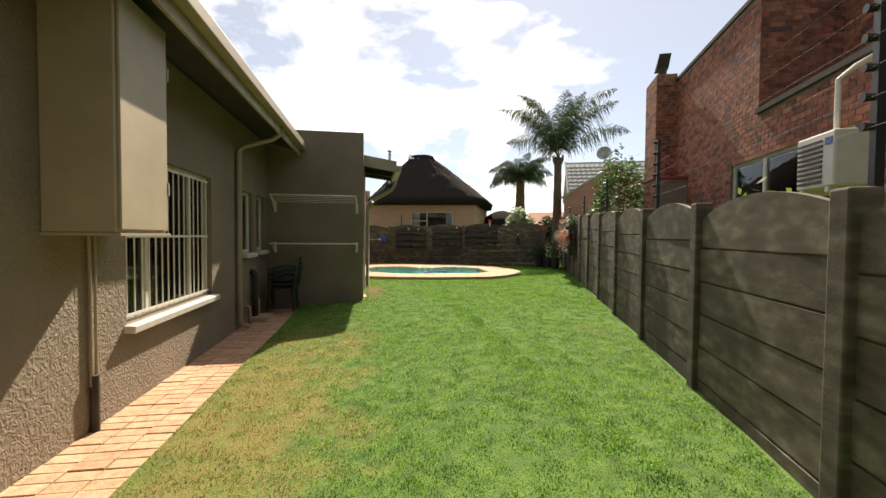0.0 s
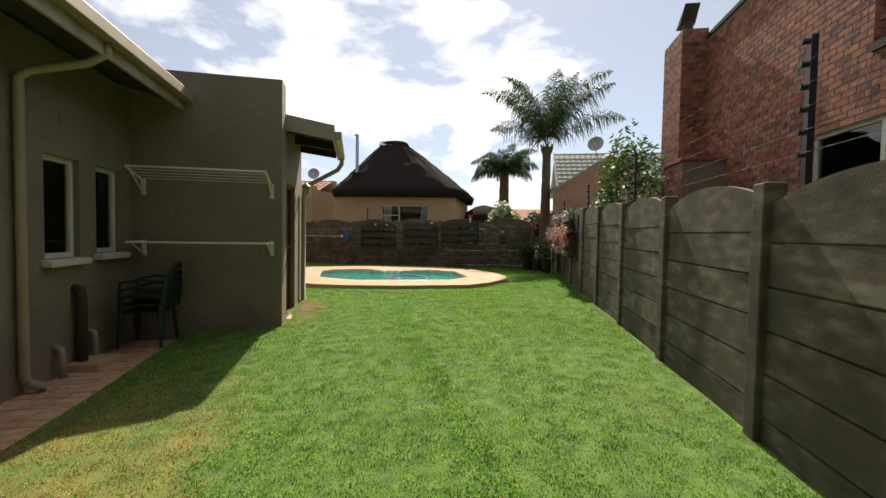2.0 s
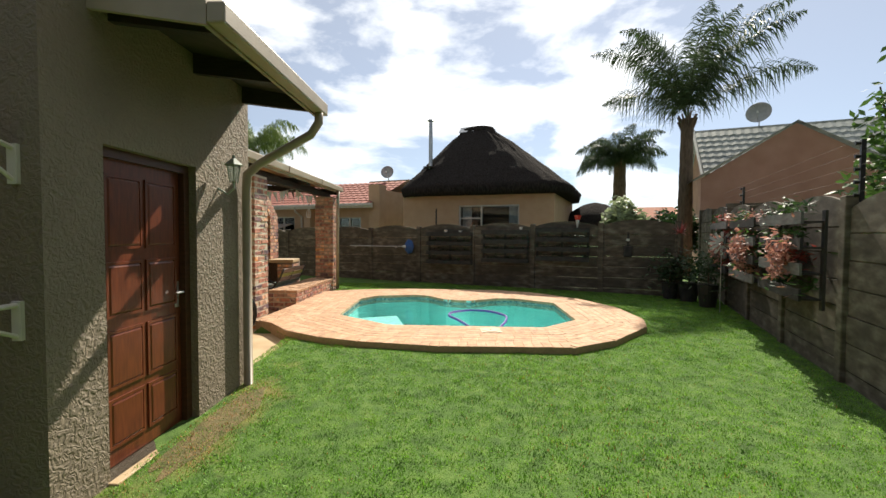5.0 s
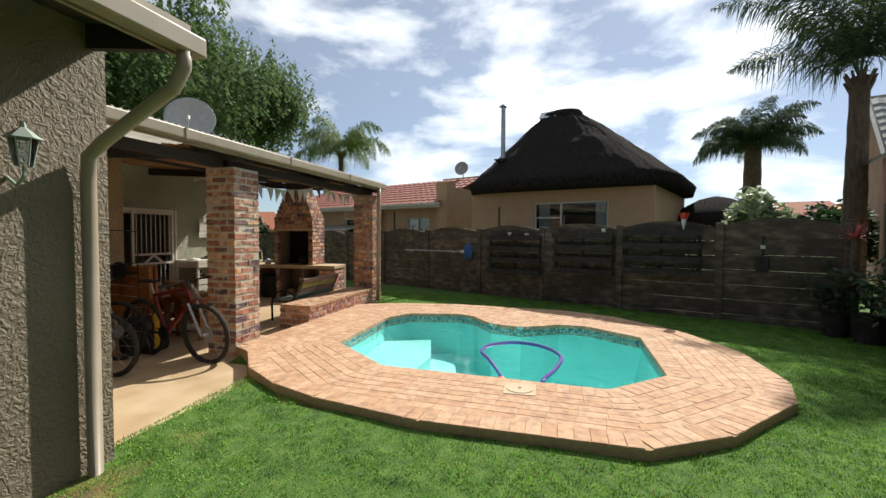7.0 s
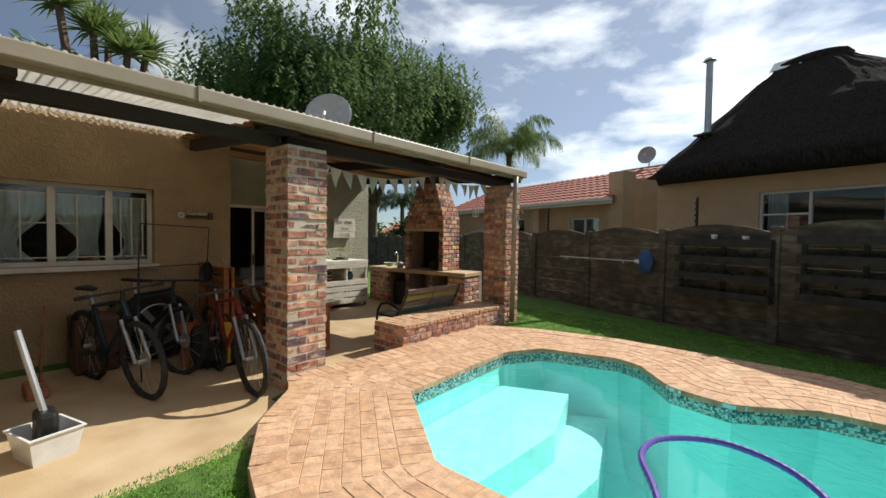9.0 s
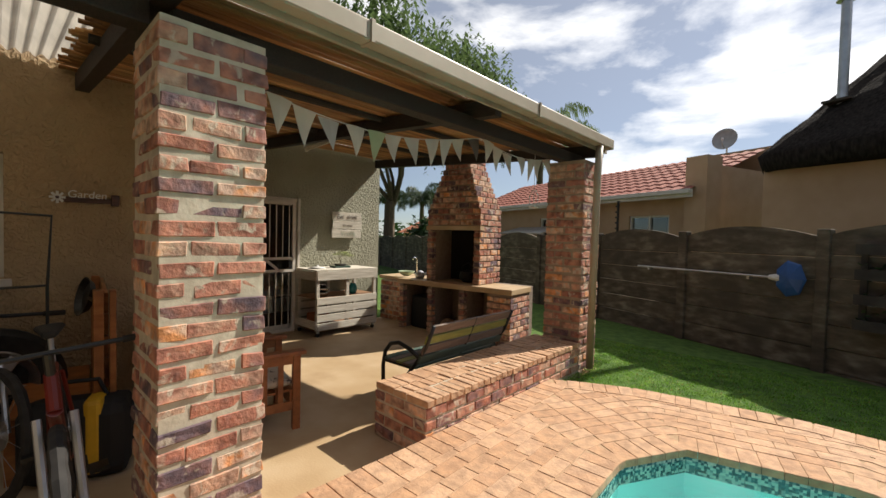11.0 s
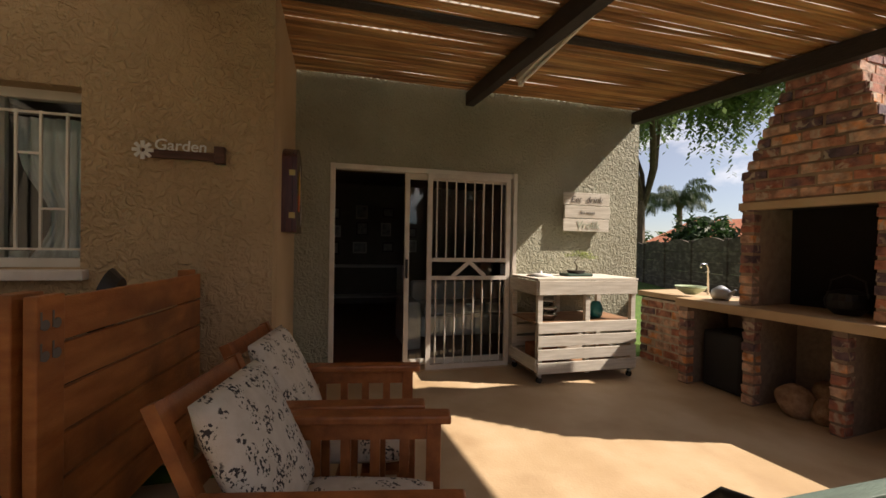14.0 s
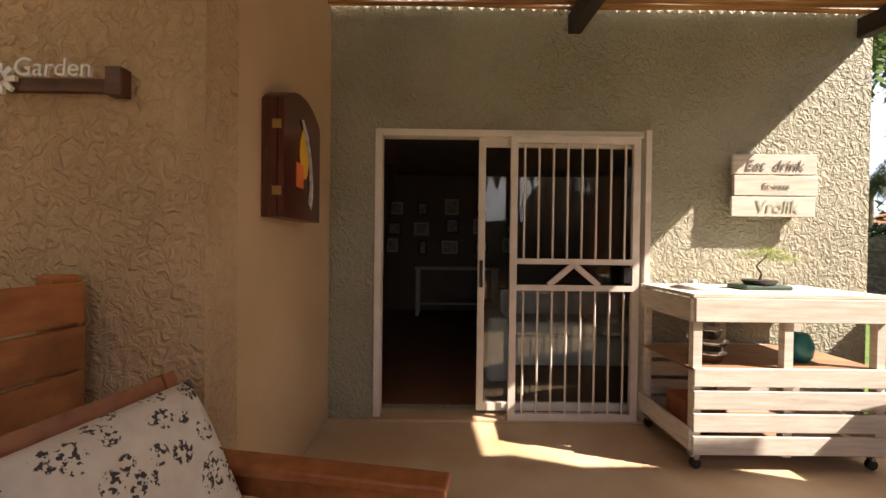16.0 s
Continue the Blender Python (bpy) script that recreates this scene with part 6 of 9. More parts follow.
def build_corner_clutter():
    bag = empty("sports_bag", pose(-2.75, 12.35, 0.0, 0, 0, 70), "black sports bag with yellow stripe standing between the bicycles", "bag")
    b = bmesh.new()
    box(b, -0.28, 0.28, -0.15, 0.15, 0.0, 0.5, bevel=0.09)
    for v in b.verts:
        v.co += Vector((0, 0, 0.03 * noise.noise(v.co * 6)))
    part("body", b, M["black_cloth"], bag)
    b = bmesh.new()
    box(b, 0.05, 0.15, -0.155, 0.155, 0.04, 0.51, bevel=0.03)
    part("stripe", b, M["yellow"], bag)
    b = bmesh.new()
    tube(b, [(-0.15, 0, 0.48), (-0.1, 0, 0.6), (0.1, 0, 0.6), (0.15, 0, 0.48)], 0.014, 6)
    part("handle", b, M["black_cloth"], bag)
    bk = empty("bucket", pose(-1.5, 10.72, 0.0, 0, 0, 15), "white plastic tub holding a hand vacuum head", "bucket")
    b = bmesh.new()
    v = []
    for s, z in ((0.12, 0.0), (0.15, 0.19), (0.16, 0.19), (0.16, 0.2), (0.143, 0.2), (0.115, 0.01)):
        v.append([b.verts.new((s * 1.15 * x, s * y, z)) for x, y in ((-1, -1), (1, -1), (1, 1), (-1, 1))])
    for p, q in zip(v, v[1:]):
        for k in range(4):
            b.faces.new((p[k], p[(k + 1) % 4], q[(k + 1) % 4], q[k]))
    b.faces.new(v[0][::-1])
    b.faces.new(v[-1])
    part("tub", b, M["white_plastic"], bk)
    vac = empty("vacuum_cleaner", pose(-1.5, 10.72, 0.02), "silver and black stick vacuum standing in the white tub", "vacuum cleaner")
    b = bmesh.new()
    rod(b, (0.0, 0, 0.25), (-0.2, -0.12, 0.85), 0.022)
    part("wand", b, M["steel"], vac)
    b = bmesh.new()
    box(b, -0.12, 0.1, -0.06, 0.06, 0.02, 0.3, bevel=0.03)
    part("head", b, M["black_metal"], vac)
    rk = empty("broom", pose(-3.6, 10.75, 0.0), "reddish broom leaning in the corner under the kitchen window", "broom")
    b = bmesh.new()
    rod(b, (0.5, 0.1, 0.1), (-0.15, 0.2, 0.75), 0.012)
    part("stick", b, M["chair_wood"], rk)
    b = bmesh.new()
    box(b, 0.35, 0.75, -0.02, 0.14, 0.0, 0.1, bevel=0.02)
    part("brush", b, M["terracotta"], rk)
    b = bmesh.new()
    box(b, -0.25, 0.25, -0.2, 0.2, 0, 0.62, bevel=0.03)
    tagged(part("crate", b, M["dark_wood"]), "dark brown crate under the kitchen window", "crate").matrix_basis = pose(-3.65, 11.35, 0.0)
    pan = empty("frying_pan", pose(-3.32, 12.47, 1.06, 78, 0, 8), "black iron pan leaning on the pallet bench top", "pan")
    b = bmesh.new()
    lathe(b, [(0.11, 0.0), (0.14, 0.045), (0.145, 0.045), (0.115, 0.008)], 24)
    part("bowl", b, M["black_metal"], pan)
    b = bmesh.new()
    tube(b, [(0.14, 0, 0.04), (0.3, 0, 0.06), (0.36, 0, 0.06)], 0.013, 6)
    part("handle", b, M["black_metal"], pan)


M["black_cloth"] = simple("black_nylon", (0.012, 0.012, 0.014), 0.7)
build_corner_clutter()


def build_fire_things():
    b = bmesh.new()
    box(b, -0.2, 0.2, -0.2, 0.2, 0, 0.55, bevel=0.03)
    tagged(part("dust_bin", b, M["black_cloth"]), "black plastic bin under the worktop", "bin").matrix_basis = pose(-4.35, 17.1, 0.0)
    for k, (x, y, r) in enumerate(((-3.75, 17.0, 0.14), (-3.55, 17.05, 0.12), (-3.62, 17.2, 0.17))):
        b = bmesh.new()
        bmesh.ops.create_icosphere(b, subdivisions=3, radius=r)
        for v in b.verts:
            v.co *= 1 + 0.25 * noise.noise(v.co * 9 + Vector((k, 0, 0)))
            v.co.z = max(v.co.z, -r * 0.75)
        tagged(part("wood_sack", b, M["sack"], smooth=True), "sack of braai wood stored under the worktop", "sack", "wood sacks").matrix_basis = pose(x, y, r * 0.75)
    b = bmesh.new()
    lathe(b, [(0.05, 0.0), (0.13, 0.05), (0.15, 0.09), (0.155, 0.09), (0.12, 0.045), (0.04, 0.01)], 22)
    tagged(part("enamel_bowl", b, M["green_enamel"], smooth=True), "pale green enamel bowl on the worktop", "bowl").matrix_basis = pose(-4.85, 17.05, 0.845)
    pot = empty("iron_pot", pose(-3.55, 17.2, 0.845), "black cast-iron pot inside the fireplace", "pot")
    b = bmesh.new()
    lathe(b, [(0.08, 0.0), (0.13, 0.05), (0.14, 0.11), (0.12, 0.16), (0.125, 0.165), (0.05, 0.19), (0.015, 0.2)], 22)
    part("body", b, M["black_metal"], pot)
    b = bmesh.new()
    tube(b, [(-0.13, 0, 0.14), (-0.11, 0, 0.26), (0, 0, 0.31), (0.11, 0, 0.26), (0.13, 0, 0.14)], 0.006, 6)
    part("bail", b, M["black_metal"], pot)
    k = empty("kettle", pose(-4.45, 17.0, 0.845), "small dark kettle with pale lid on the worktop", "kettle")
    b = bmesh.new()
    lathe(b, [(0.07, 0.0), (0.09, 0.04), (0.08, 0.09), (0.04, 0.12), (0.015, 0.135)], 20)
    part("body", b, M["steel"], k, smooth=True)
    b = bmesh.new()
    tube(b, [(0.08, 0, 0.05), (0.13, 0, 0.09), (0.15, 0, 0.11)], [0.018, 0.012, 0.009], 8)
    part("spout", b, M["steel"], k)
    # sink counter beyond the trolley, with a garden tap
    c = empty("sink_counter", pose(-5.5, 16.98, 0.0, 0, 0, 3), "low brick sink counter with pale slab beside the fireplace", "counter", kind="structure")
    part("mortar_core", bm_box(0.012, 0.85, 0.012, 0.6, -0.1, 0.74), M["mortar"], c)
    brick_face(c, pose(0, 0, 0), 0.85, 0.74)
    part("worktop", bm_box(-0.02, 0.86, -0.02, 0.62, 0.76, 0.82, bevel=0.006), M["slab"], c)
    t = empty("garden_tap", pose(-5.0, 17.45, 0.82), "tall chrome tap behind the sink counter", "tap")
    b = bmesh.new()
    tube(b, [(0, 0, 0), (0, 0, 0.3), (0, -0.03, 0.34), (0, -0.09, 0.34), (0, -0.11, 0.3)], 0.012, 8)
    part("spout", b, M["chrome"], t, smooth=True)
    b = bmesh.new()
    box(b, -0.03, 0.03, -0.008, 0.008, 0.24, 0.26)
    part("lever", b, M["chrome"], t)


M["sack"] = material("woven_sack", [(0.20, 0.11, 0.06), (0.36, 0.24, 0.15)], scale=18, rough=0.9, bump=0.5)
M["green_enamel"] = simple("green_enamel", (0.45, 0.55, 0.36), 0.35)
build_fire_things()


def build_bunting():
    p = empty("bunting", None, "string of pale fabric bunting flags under the patio roof", "bunting")
    A, B = Vector((-1.9, 12.85, 2.5)), Vector((-1.72, 16.6, 2.55))
    rng = random.Random(11)
    line = []
    for k in range(41):
        t = k / 40
        q = A.lerp(B, t)
        q.z -= 0.16 * math.sin(math.pi * min(1, t / 0.62)) if t < 0.62 else 0.1 * math.sin(math.pi * (t - 0.62) / 0.38)
        line.append(q)
    b = bmesh.new()
    tube(b, line, 0.004, 5)
    part("string", b, M["cloth_white"], p)
    n = 19
    for k in range(n):
        i = 1 + int(k * 38 / n)
        q, r = line[i], line[i + 2] if i + 2 < 41 else line[40]
        d = (r - q) * 0.88
        h = rng.uniform(0.2, 0.25)
        b = bmesh.new()
        rows = []
        for j in range(6):
            f = j / 5
            c = q + d * 0.5
            w = d * 0.5 * (1 - f)
            sway = Vector((0.03 * math.sin(k * 1.7 + f * 2), 0.012 * f, -h * f))
            rows.append((b.verts.new(c - w + sway), b.verts.new(c + sway + Vector((0.012 * (1 - f), 0, 0))), b.verts.new(c + w + sway)))
        for s, e in zip(rows, rows[1:]):
            for j in (0, 1):
                b.faces.new((s[j], s[j + 1], e[j + 1], e[j]))
        bmesh.ops.remove_doubles(b, verts=b.verts, dist=1e-5)
        part("flag", b, M["flag_%d" % (3 if k == 11 else 1 if k == 5 else 2 if k % 6 == 3 else 0)], p)


for k, c in enumerate(((0.62, 0.60, 0.55), (0.40, 0.50, 0.33), (0.55, 0.56, 0.56), (0.16, 0.14, 0.13))):
    M["flag_%d" % k] = thin_material("flag_cloth_%d" % k, c, 0.3, 0.9)
build_bunting()


def build_hanging_lantern():
    p = empty("hanging_lantern", pose(-1.9, 16.4, 2.0), "white wire lantern hanging beside the end pillar", "lantern")
    b = bmesh.new()
    for k in range(6):
        a = k * math.pi / 3
        tube(b, [(0.02 * math.cos(a), 0.02 * math.sin(a), 0.16), (0.06 * math.cos(a), 0.06 * math.sin(a), 0.08), (0.05 * math.cos(a), 0.05 * math.sin(a), -0.05)], 0.004, 5)
    part("cage", b, M["white_plastic"], p)
    b = bmesh.new()
    lathe(b, [(0.045, -0.06), (0.06, -0.05), (0.06, -0.045), (0.04, -0.045)], 14)
    part("base", b, M["white_plastic"], p)
    b = bmesh.new()
    rod(b, (0, 0, 0.16), (0, 0, 0.62), 0.003, seg=5)
    part("cord", b, M["white_plastic"], p)


build_hanging_lantern()


# ---- house side: openings, pipes, box, clothes lines ----
def barred_window(name, m, W, H, mullions, bars, label):
    """A steel window in a wall that faces +x; local y along, z up, x = 0 at the wall face."""
    w = empty(name, m, label, "window", kind="structure")
    b = bmesh.new()
    for y in (0, W - 0.05, *[q - 0.025 for q in mullions]):
        box(b, -0.12, -0.06, y, y + 0.05, 0, H)
    part("frame", b, M["white_frame"], w)
    edges = [0.05, *mullions, W - 0.05]
    for a, c in zip(edges, edges[1:]):
        for z in (0, H - 0.05):
            part("rail", bm_box(-0.118, -0.062, a + (0.025 if a != 0.05 else 0), c - (0.025 if c != W - 0.05 else 0), z, z + 0.05), M["white_frame"], w)
        part("pane", bm_box(-0.093, -0.088, a + (0.025 if a != 0.05 else 0), c - (0.025 if c != W - 0.05 else 0), 0.05, H - 0.05), M["glass"], w)
    for k in range(bars):
        y = 0.08 + (W - 0.16) * k / max(1, bars - 1)
        b = bmesh.new()
        rod(b, (-0.04, y, 0.03), (-0.04, y, H - 0.03), 0.007, seg=6)
        part("bar", b, M["white_frame"], w)
    if bars:
        for z in (0.06, H * 0.5, H - 0.06):
            part("bar_rail", bm_box(-0.046, -0.034, 0.03, W - 0.03, z - 0.012, z + 0.012), M["white_frame"], w)
    b = bmesh.new()
    box(b, -0.1, 0.09, -0.04, W + 0.04, -0.07, -0.005, bevel=0.008, m=pose(0, 0, 0, 0, 4, 0))
    part("sill", b, M["sill"], w, "pale plastered sill")
    return w


barred_window("window_1", pose(-2.1, 3.3, 0.56), 1.9, 1.5, (0.45, 1.4), 15, "wide white steel window behind vertical burglar bars")
barred_window("window_2", pose(-2.1, 6.5, 1.03), 0.52, 1.01, (), 0, "narrow white-framed window with a stone sill")
barred_window("window_3", pose(-2.1, 7.3, 1.05), 0.5, 0.99, (), 0, "narrow white-framed window beside the wing")


def build_house_side():
    x = -2.1
    bx = empty("equipment_box", pose(x, 2.39, 1.34), "large tan sheet-metal box mounted on the house wall", "box")
    part("casing", bm_box(0.0, 0.43, 0.0, 0.66, 0.0, 1.6, bevel=0.01), M["box_tan"], bx)
    part("door", bm_box(0.431, 0.452, 0.02, 0.64, 0.02, 1.58, bevel=0.006), M["box_tan"], bx)
    part("drip_lip", bm_box(0.0, 0.46, -0.005, 0.665, -0.02, 0.0), M["box_tan"], bx)
    for z in (0.3, 1.2):
        part("hinge", bm_box(0.44, 0.458, 0.64, 0.66, z, z + 0.1), M["fascia"], bx)
    cd = empty("conduit", pose(x, 2.85, 0), "thin tan conduit pipes from the box into the ground", "pipe")
    for dy, r in ((-0.04, 0.012), (0.02, 0.011)):
        b = bmesh.new()
        rod(b, (0.02, dy, 1.33), (0.02, dy, 0.2 if r > 0.0115 else -0.2), r)
        part("pipe", b, M["gutter"], cd)
    b = bmesh.new()
    rod(b, (0.03, -0.02, 0.28), (0.03, -0.02, -0.2), 0.03)
    part("sleeve", b, M["soffit"], cd)
    b = bmesh.new()
    tube(b, [(0.64, 6.3, 3.02), (0.64, 6.3, 2.93), (0.5, 6.28, 2.82), (0.12, 6.17, 2.68), (0.05, 6.15, 2.6), (0.05, 6.15, 0.02), (0.07, 6.2, -0.06), (0.16, 6.25, -0.1)], 0.038, 12)
    d = tagged(part("downpipe", b, M["gutter"], None, smooth=True), "tan painted downpipe on the house wall", "downpipe", kind="structure")
    d.matrix_basis = pose(x, 0, 0)
    v = part("vent", bm_box(0.0, 0.012, 0, 0.2, 0, 0.12), M["plaster"])
    tagged(v, "small plastered air vent in the wall", "vent", kind="structure").matrix_basis = pose(x, 6.72, 2.34)
    dr = empty("drain_pipes", pose(x, 6.9, -0.14), "painted waste pipes with a gully against the house wall", "pipe")
    for y, z, r in ((0.0, 0.85, 0.05), (0.22, 0.35, 0.03), (-0.3, 0.3, 0.03)):
        b = bmesh.new()
        tube(b, [(0.0, y, z), (0.06, y, z - 0.02), (0.07, y, z - 0.1), (0.07, y, 0.0)], r, 10)
        part("pipe", b, M["gutter"] if r < 0.05 else M["soffit"], dr, smooth=True)
    b = bmesh.new()
    box(b, 0.0, 0.3, -0.15, 0.25, 0.0, 0.08, bevel=0.01)
    part("gully", b, M["slab"], dr)
    # stacked garden chairs in the corner
    for k in range(3):
        c = empty("plastic_chair", pose(-1.72, 7.62, -0.08 + k * 0.09, 0, 0, -90 + 2 * k), "dark green plastic garden chair in a stack by the wing", "chair", "stacked plastic chairs")
        for sx in (-0.2, 0.2):
            for sy in (-0.2, 0.2):
                b = bmesh.new()
                rod(b, (sx * 1.15, sy * 1.15, 0), (sx, sy, 0.42), 0.02, 0.025, seg=6)
                part("leg", b, M["green_plastic"], c)
        part("seat", bm_box(-0.23, 0.23, -0.23, 0.23, 0.41, 0.435, bevel=0.01), M["green_plastic"], c)
        for j in range(5):
            b = bmesh.new()
            box(b, -0.025, 0.025, -0.008, 0.008, 0, 0.36, m=pose(-0.16 + 0.08 * j, 0.23, 0.43, -10, 0, 0))
            part("back_slat", b, M["green_plastic"], c)
        b = bmesh.new()
        tube(b, [(-0.24, 0.24, 0.44), (-0.25, 0.27, 0.66), (-0.12, 0.31, 0.82), (0.12, 0.31, 0.82), (0.25, 0.27, 0.66), (0.24, 0.24, 0.44)], 0.018, 6)
        part("back_rim", b, M["green_plastic"], c)
        for s in (-1, 1):
            b = bmesh.new()
            tube(b, [(s * 0.25, 0.26, 0.62), (s * 0.27, 0.0, 0.64), (s * 0.25, -0.2, 0.6), (s * 0.22, -0.22, 0.43)], 0.018, 6)
            part("arm", b, M["green_plastic"], c)


M["box_tan"] = material("tan_painted_steel", [(0.36, 0.29, 0.20), (0.42, 0.345, 0.245)], scale=3, rough=0.55)
M["green_plastic"] = simple("dark_green_plastic", (0.012, 0.03, 0.018), 0.4)
build_house_side()


def build_airer(z, rise, label):
    p = empty("clothes_airer", pose(0, 8.05, z), label, "clothes airer", "wall airers")
    for x in (-0.37, -1.95):
        part("wall_plate", bm_box(x - 0.025, x + 0.025, -0.02, 0.0, -0.1, 0.1), M["white_frame"], p)
        b = bmesh.new()
        rod(b, (x, -0.015, 0.08), (x, -0.45, 0.08 + rise), 0.014, seg=8)
        part("arm", b, M["white_frame"], p)
        b = bmesh.new()
        rod(b, (x, -0.015, -0.08), (x, -0.33, 0.07 + rise * 0.72), 0.011, seg=8)
        part("brace", b, M["white_frame"], p)
    for k in range(5):
        y = -0.09 - k * 0.09
        b = bmesh.new()
        rod(b, (-0.37, y, 0.08 + rise * (k + 1) / 5), (-1.95, y, 0.08 + rise * (k + 1) / 5), 0.013 if k == 4 else 0.004, seg=6)
        part("line" if k < 4 else "front_bar", b, M["white_frame"], p)


build_airer(1.88, 0.13, "white tubular fold-out clothes airer high on the wing wall")
build_airer(1.09, 0.0, "white tubular fold-out clothes airer low on the wing wall")


def build_side_door():
    d = empty("side_door", pose(-0.24, 8.42, 0.03), "closed varnished red-brown panelled wooden door", "door", kind="structure")
    W, H = 0.87, 2.035
    b = bmesh.new()
    for a in ((0, 0.06, 0, H), (W - 0.06, W, 0, H)):
        box(b, -0.2, -0.06, a[0], a[1], a[2], a[3])
    box(b, -0.2, -0.06, 0.06, W - 0.06, H - 0.06, H)
    part("frame", b, M["dark_wood"], d)
    leaf = part("leaf", bm_box(-0.14, -0.105, 0.06, W - 0.06, 0.01, H - 0.06), M["wood_door"], d)
    for y0, y1 in ((0.13, 0.4), (0.47, 0.74)):
        for z0, z1 in ((0.14, 0.42), (0.52, 0.86), (0.98, 1.3), (1.42, 1.86)):
            b = bmesh.new()
            box(b, -0.112, -0.092, y0, y1, z0, z1, bevel=0.015)
            part("panel", b, M["wood_door"], leaf)
            b = bmesh.new()
            for q in ((y0 - 0.02, y0, z0 - 0.02, z1 + 0.02), (y1, y1 + 0.02, z0 - 0.02, z1 + 0.02)):
                box(b, -0.106, -0.094, *q)
            for q in ((y0, y1, z0 - 0.02, z0), (y0, y1, z1, z1 + 0.02)):
                box(b, -0.106, -0.094, *q)
            part("moulding", b, M["wood_door"], leaf)
    part("lock_plate", bm_box(-0.106, -0.1, 0.745, 0.79, 0.93, 1.13), M["steel"], leaf)
    b = bmesh.new()
    tube(b, [(-0.1, 0.767, 1.05), (-0.05, 0.767, 1.05), (-0.045, 0.68, 1.05)], 0.009, 8)
    part("handle", b, M["steel"], leaf, "steel lever handle")
    part("step", bm_box(-0.2, 0.06, -0.02, W + 0.02, -0.14, 0.0, bevel=0.008), M["slab"], d, "low concrete step")
    b = bmesh.new()
    tube(b, [(0.74, 10.06, 2.74), (0.735, 10.06, 2.62), (0.66, 10.05, 2.5), (0.16, 10.0, 2.2), (0.07, 9.97, 2.1), (0.06, 9.97, 1.95), (0.06, 9.97, 0.06), (0.1, 9.95, 0.03)], 0.042, 12)
    dp = tagged(part("downpipe", b, M["gutter"], None, smooth=True), "beige painted downpipe on the wing corner", "downpipe", kind="structure")
    dp.matrix_basis = pose(-0.24, 0, 0)
    lp = empty("wall_lantern", pose(-0.24, 9.6, 1.98), "pale green metal coach lantern on the wing wall", "lamp")
    b = bmesh.new()
    tube(b, [(0.0, 0, -0.05), (0.08, 0, -0.1), (0.14, 0, -0.05), (0.14, 0, 0.0)], 0.01, 6)
    part("bracket", b, M["lamp_green"], lp)
    b = bmesh.new()
    lathe(b, [(0.03, 0.0), (0.035, 0.01), (0.06, 0.15), (0.055, 0.15), (0.03, 0.012)], 6, pose(0.14, 0, 0))
    part("glass", b, M["glass"], lp)
    b = bmesh.new()
    for k in range(6):
        a = k * math.pi / 3
        rod(b, (0.14 + 0.035 * math.cos(a), 0.035 * math.sin(a), 0.0), (0.14 + 0.06 * math.cos(a), 0.06 * math.sin(a), 0.15), 0.004, seg=4)
    part("cage", b, M["lamp_green"], lp)
    b = bmesh.new()
    lathe(b, [(0.085, 0.15), (0.05, 0.18), (0.015, 0.21), (0.01, 0.24)], 6, pose(0.14, 0, 0))
    part("cap", b, M["lamp_green"], lp)


M["lamp_green"] = simple("pale_green_metal", (0.36, 0.42, 0.36), 0.5)
build_side_door()


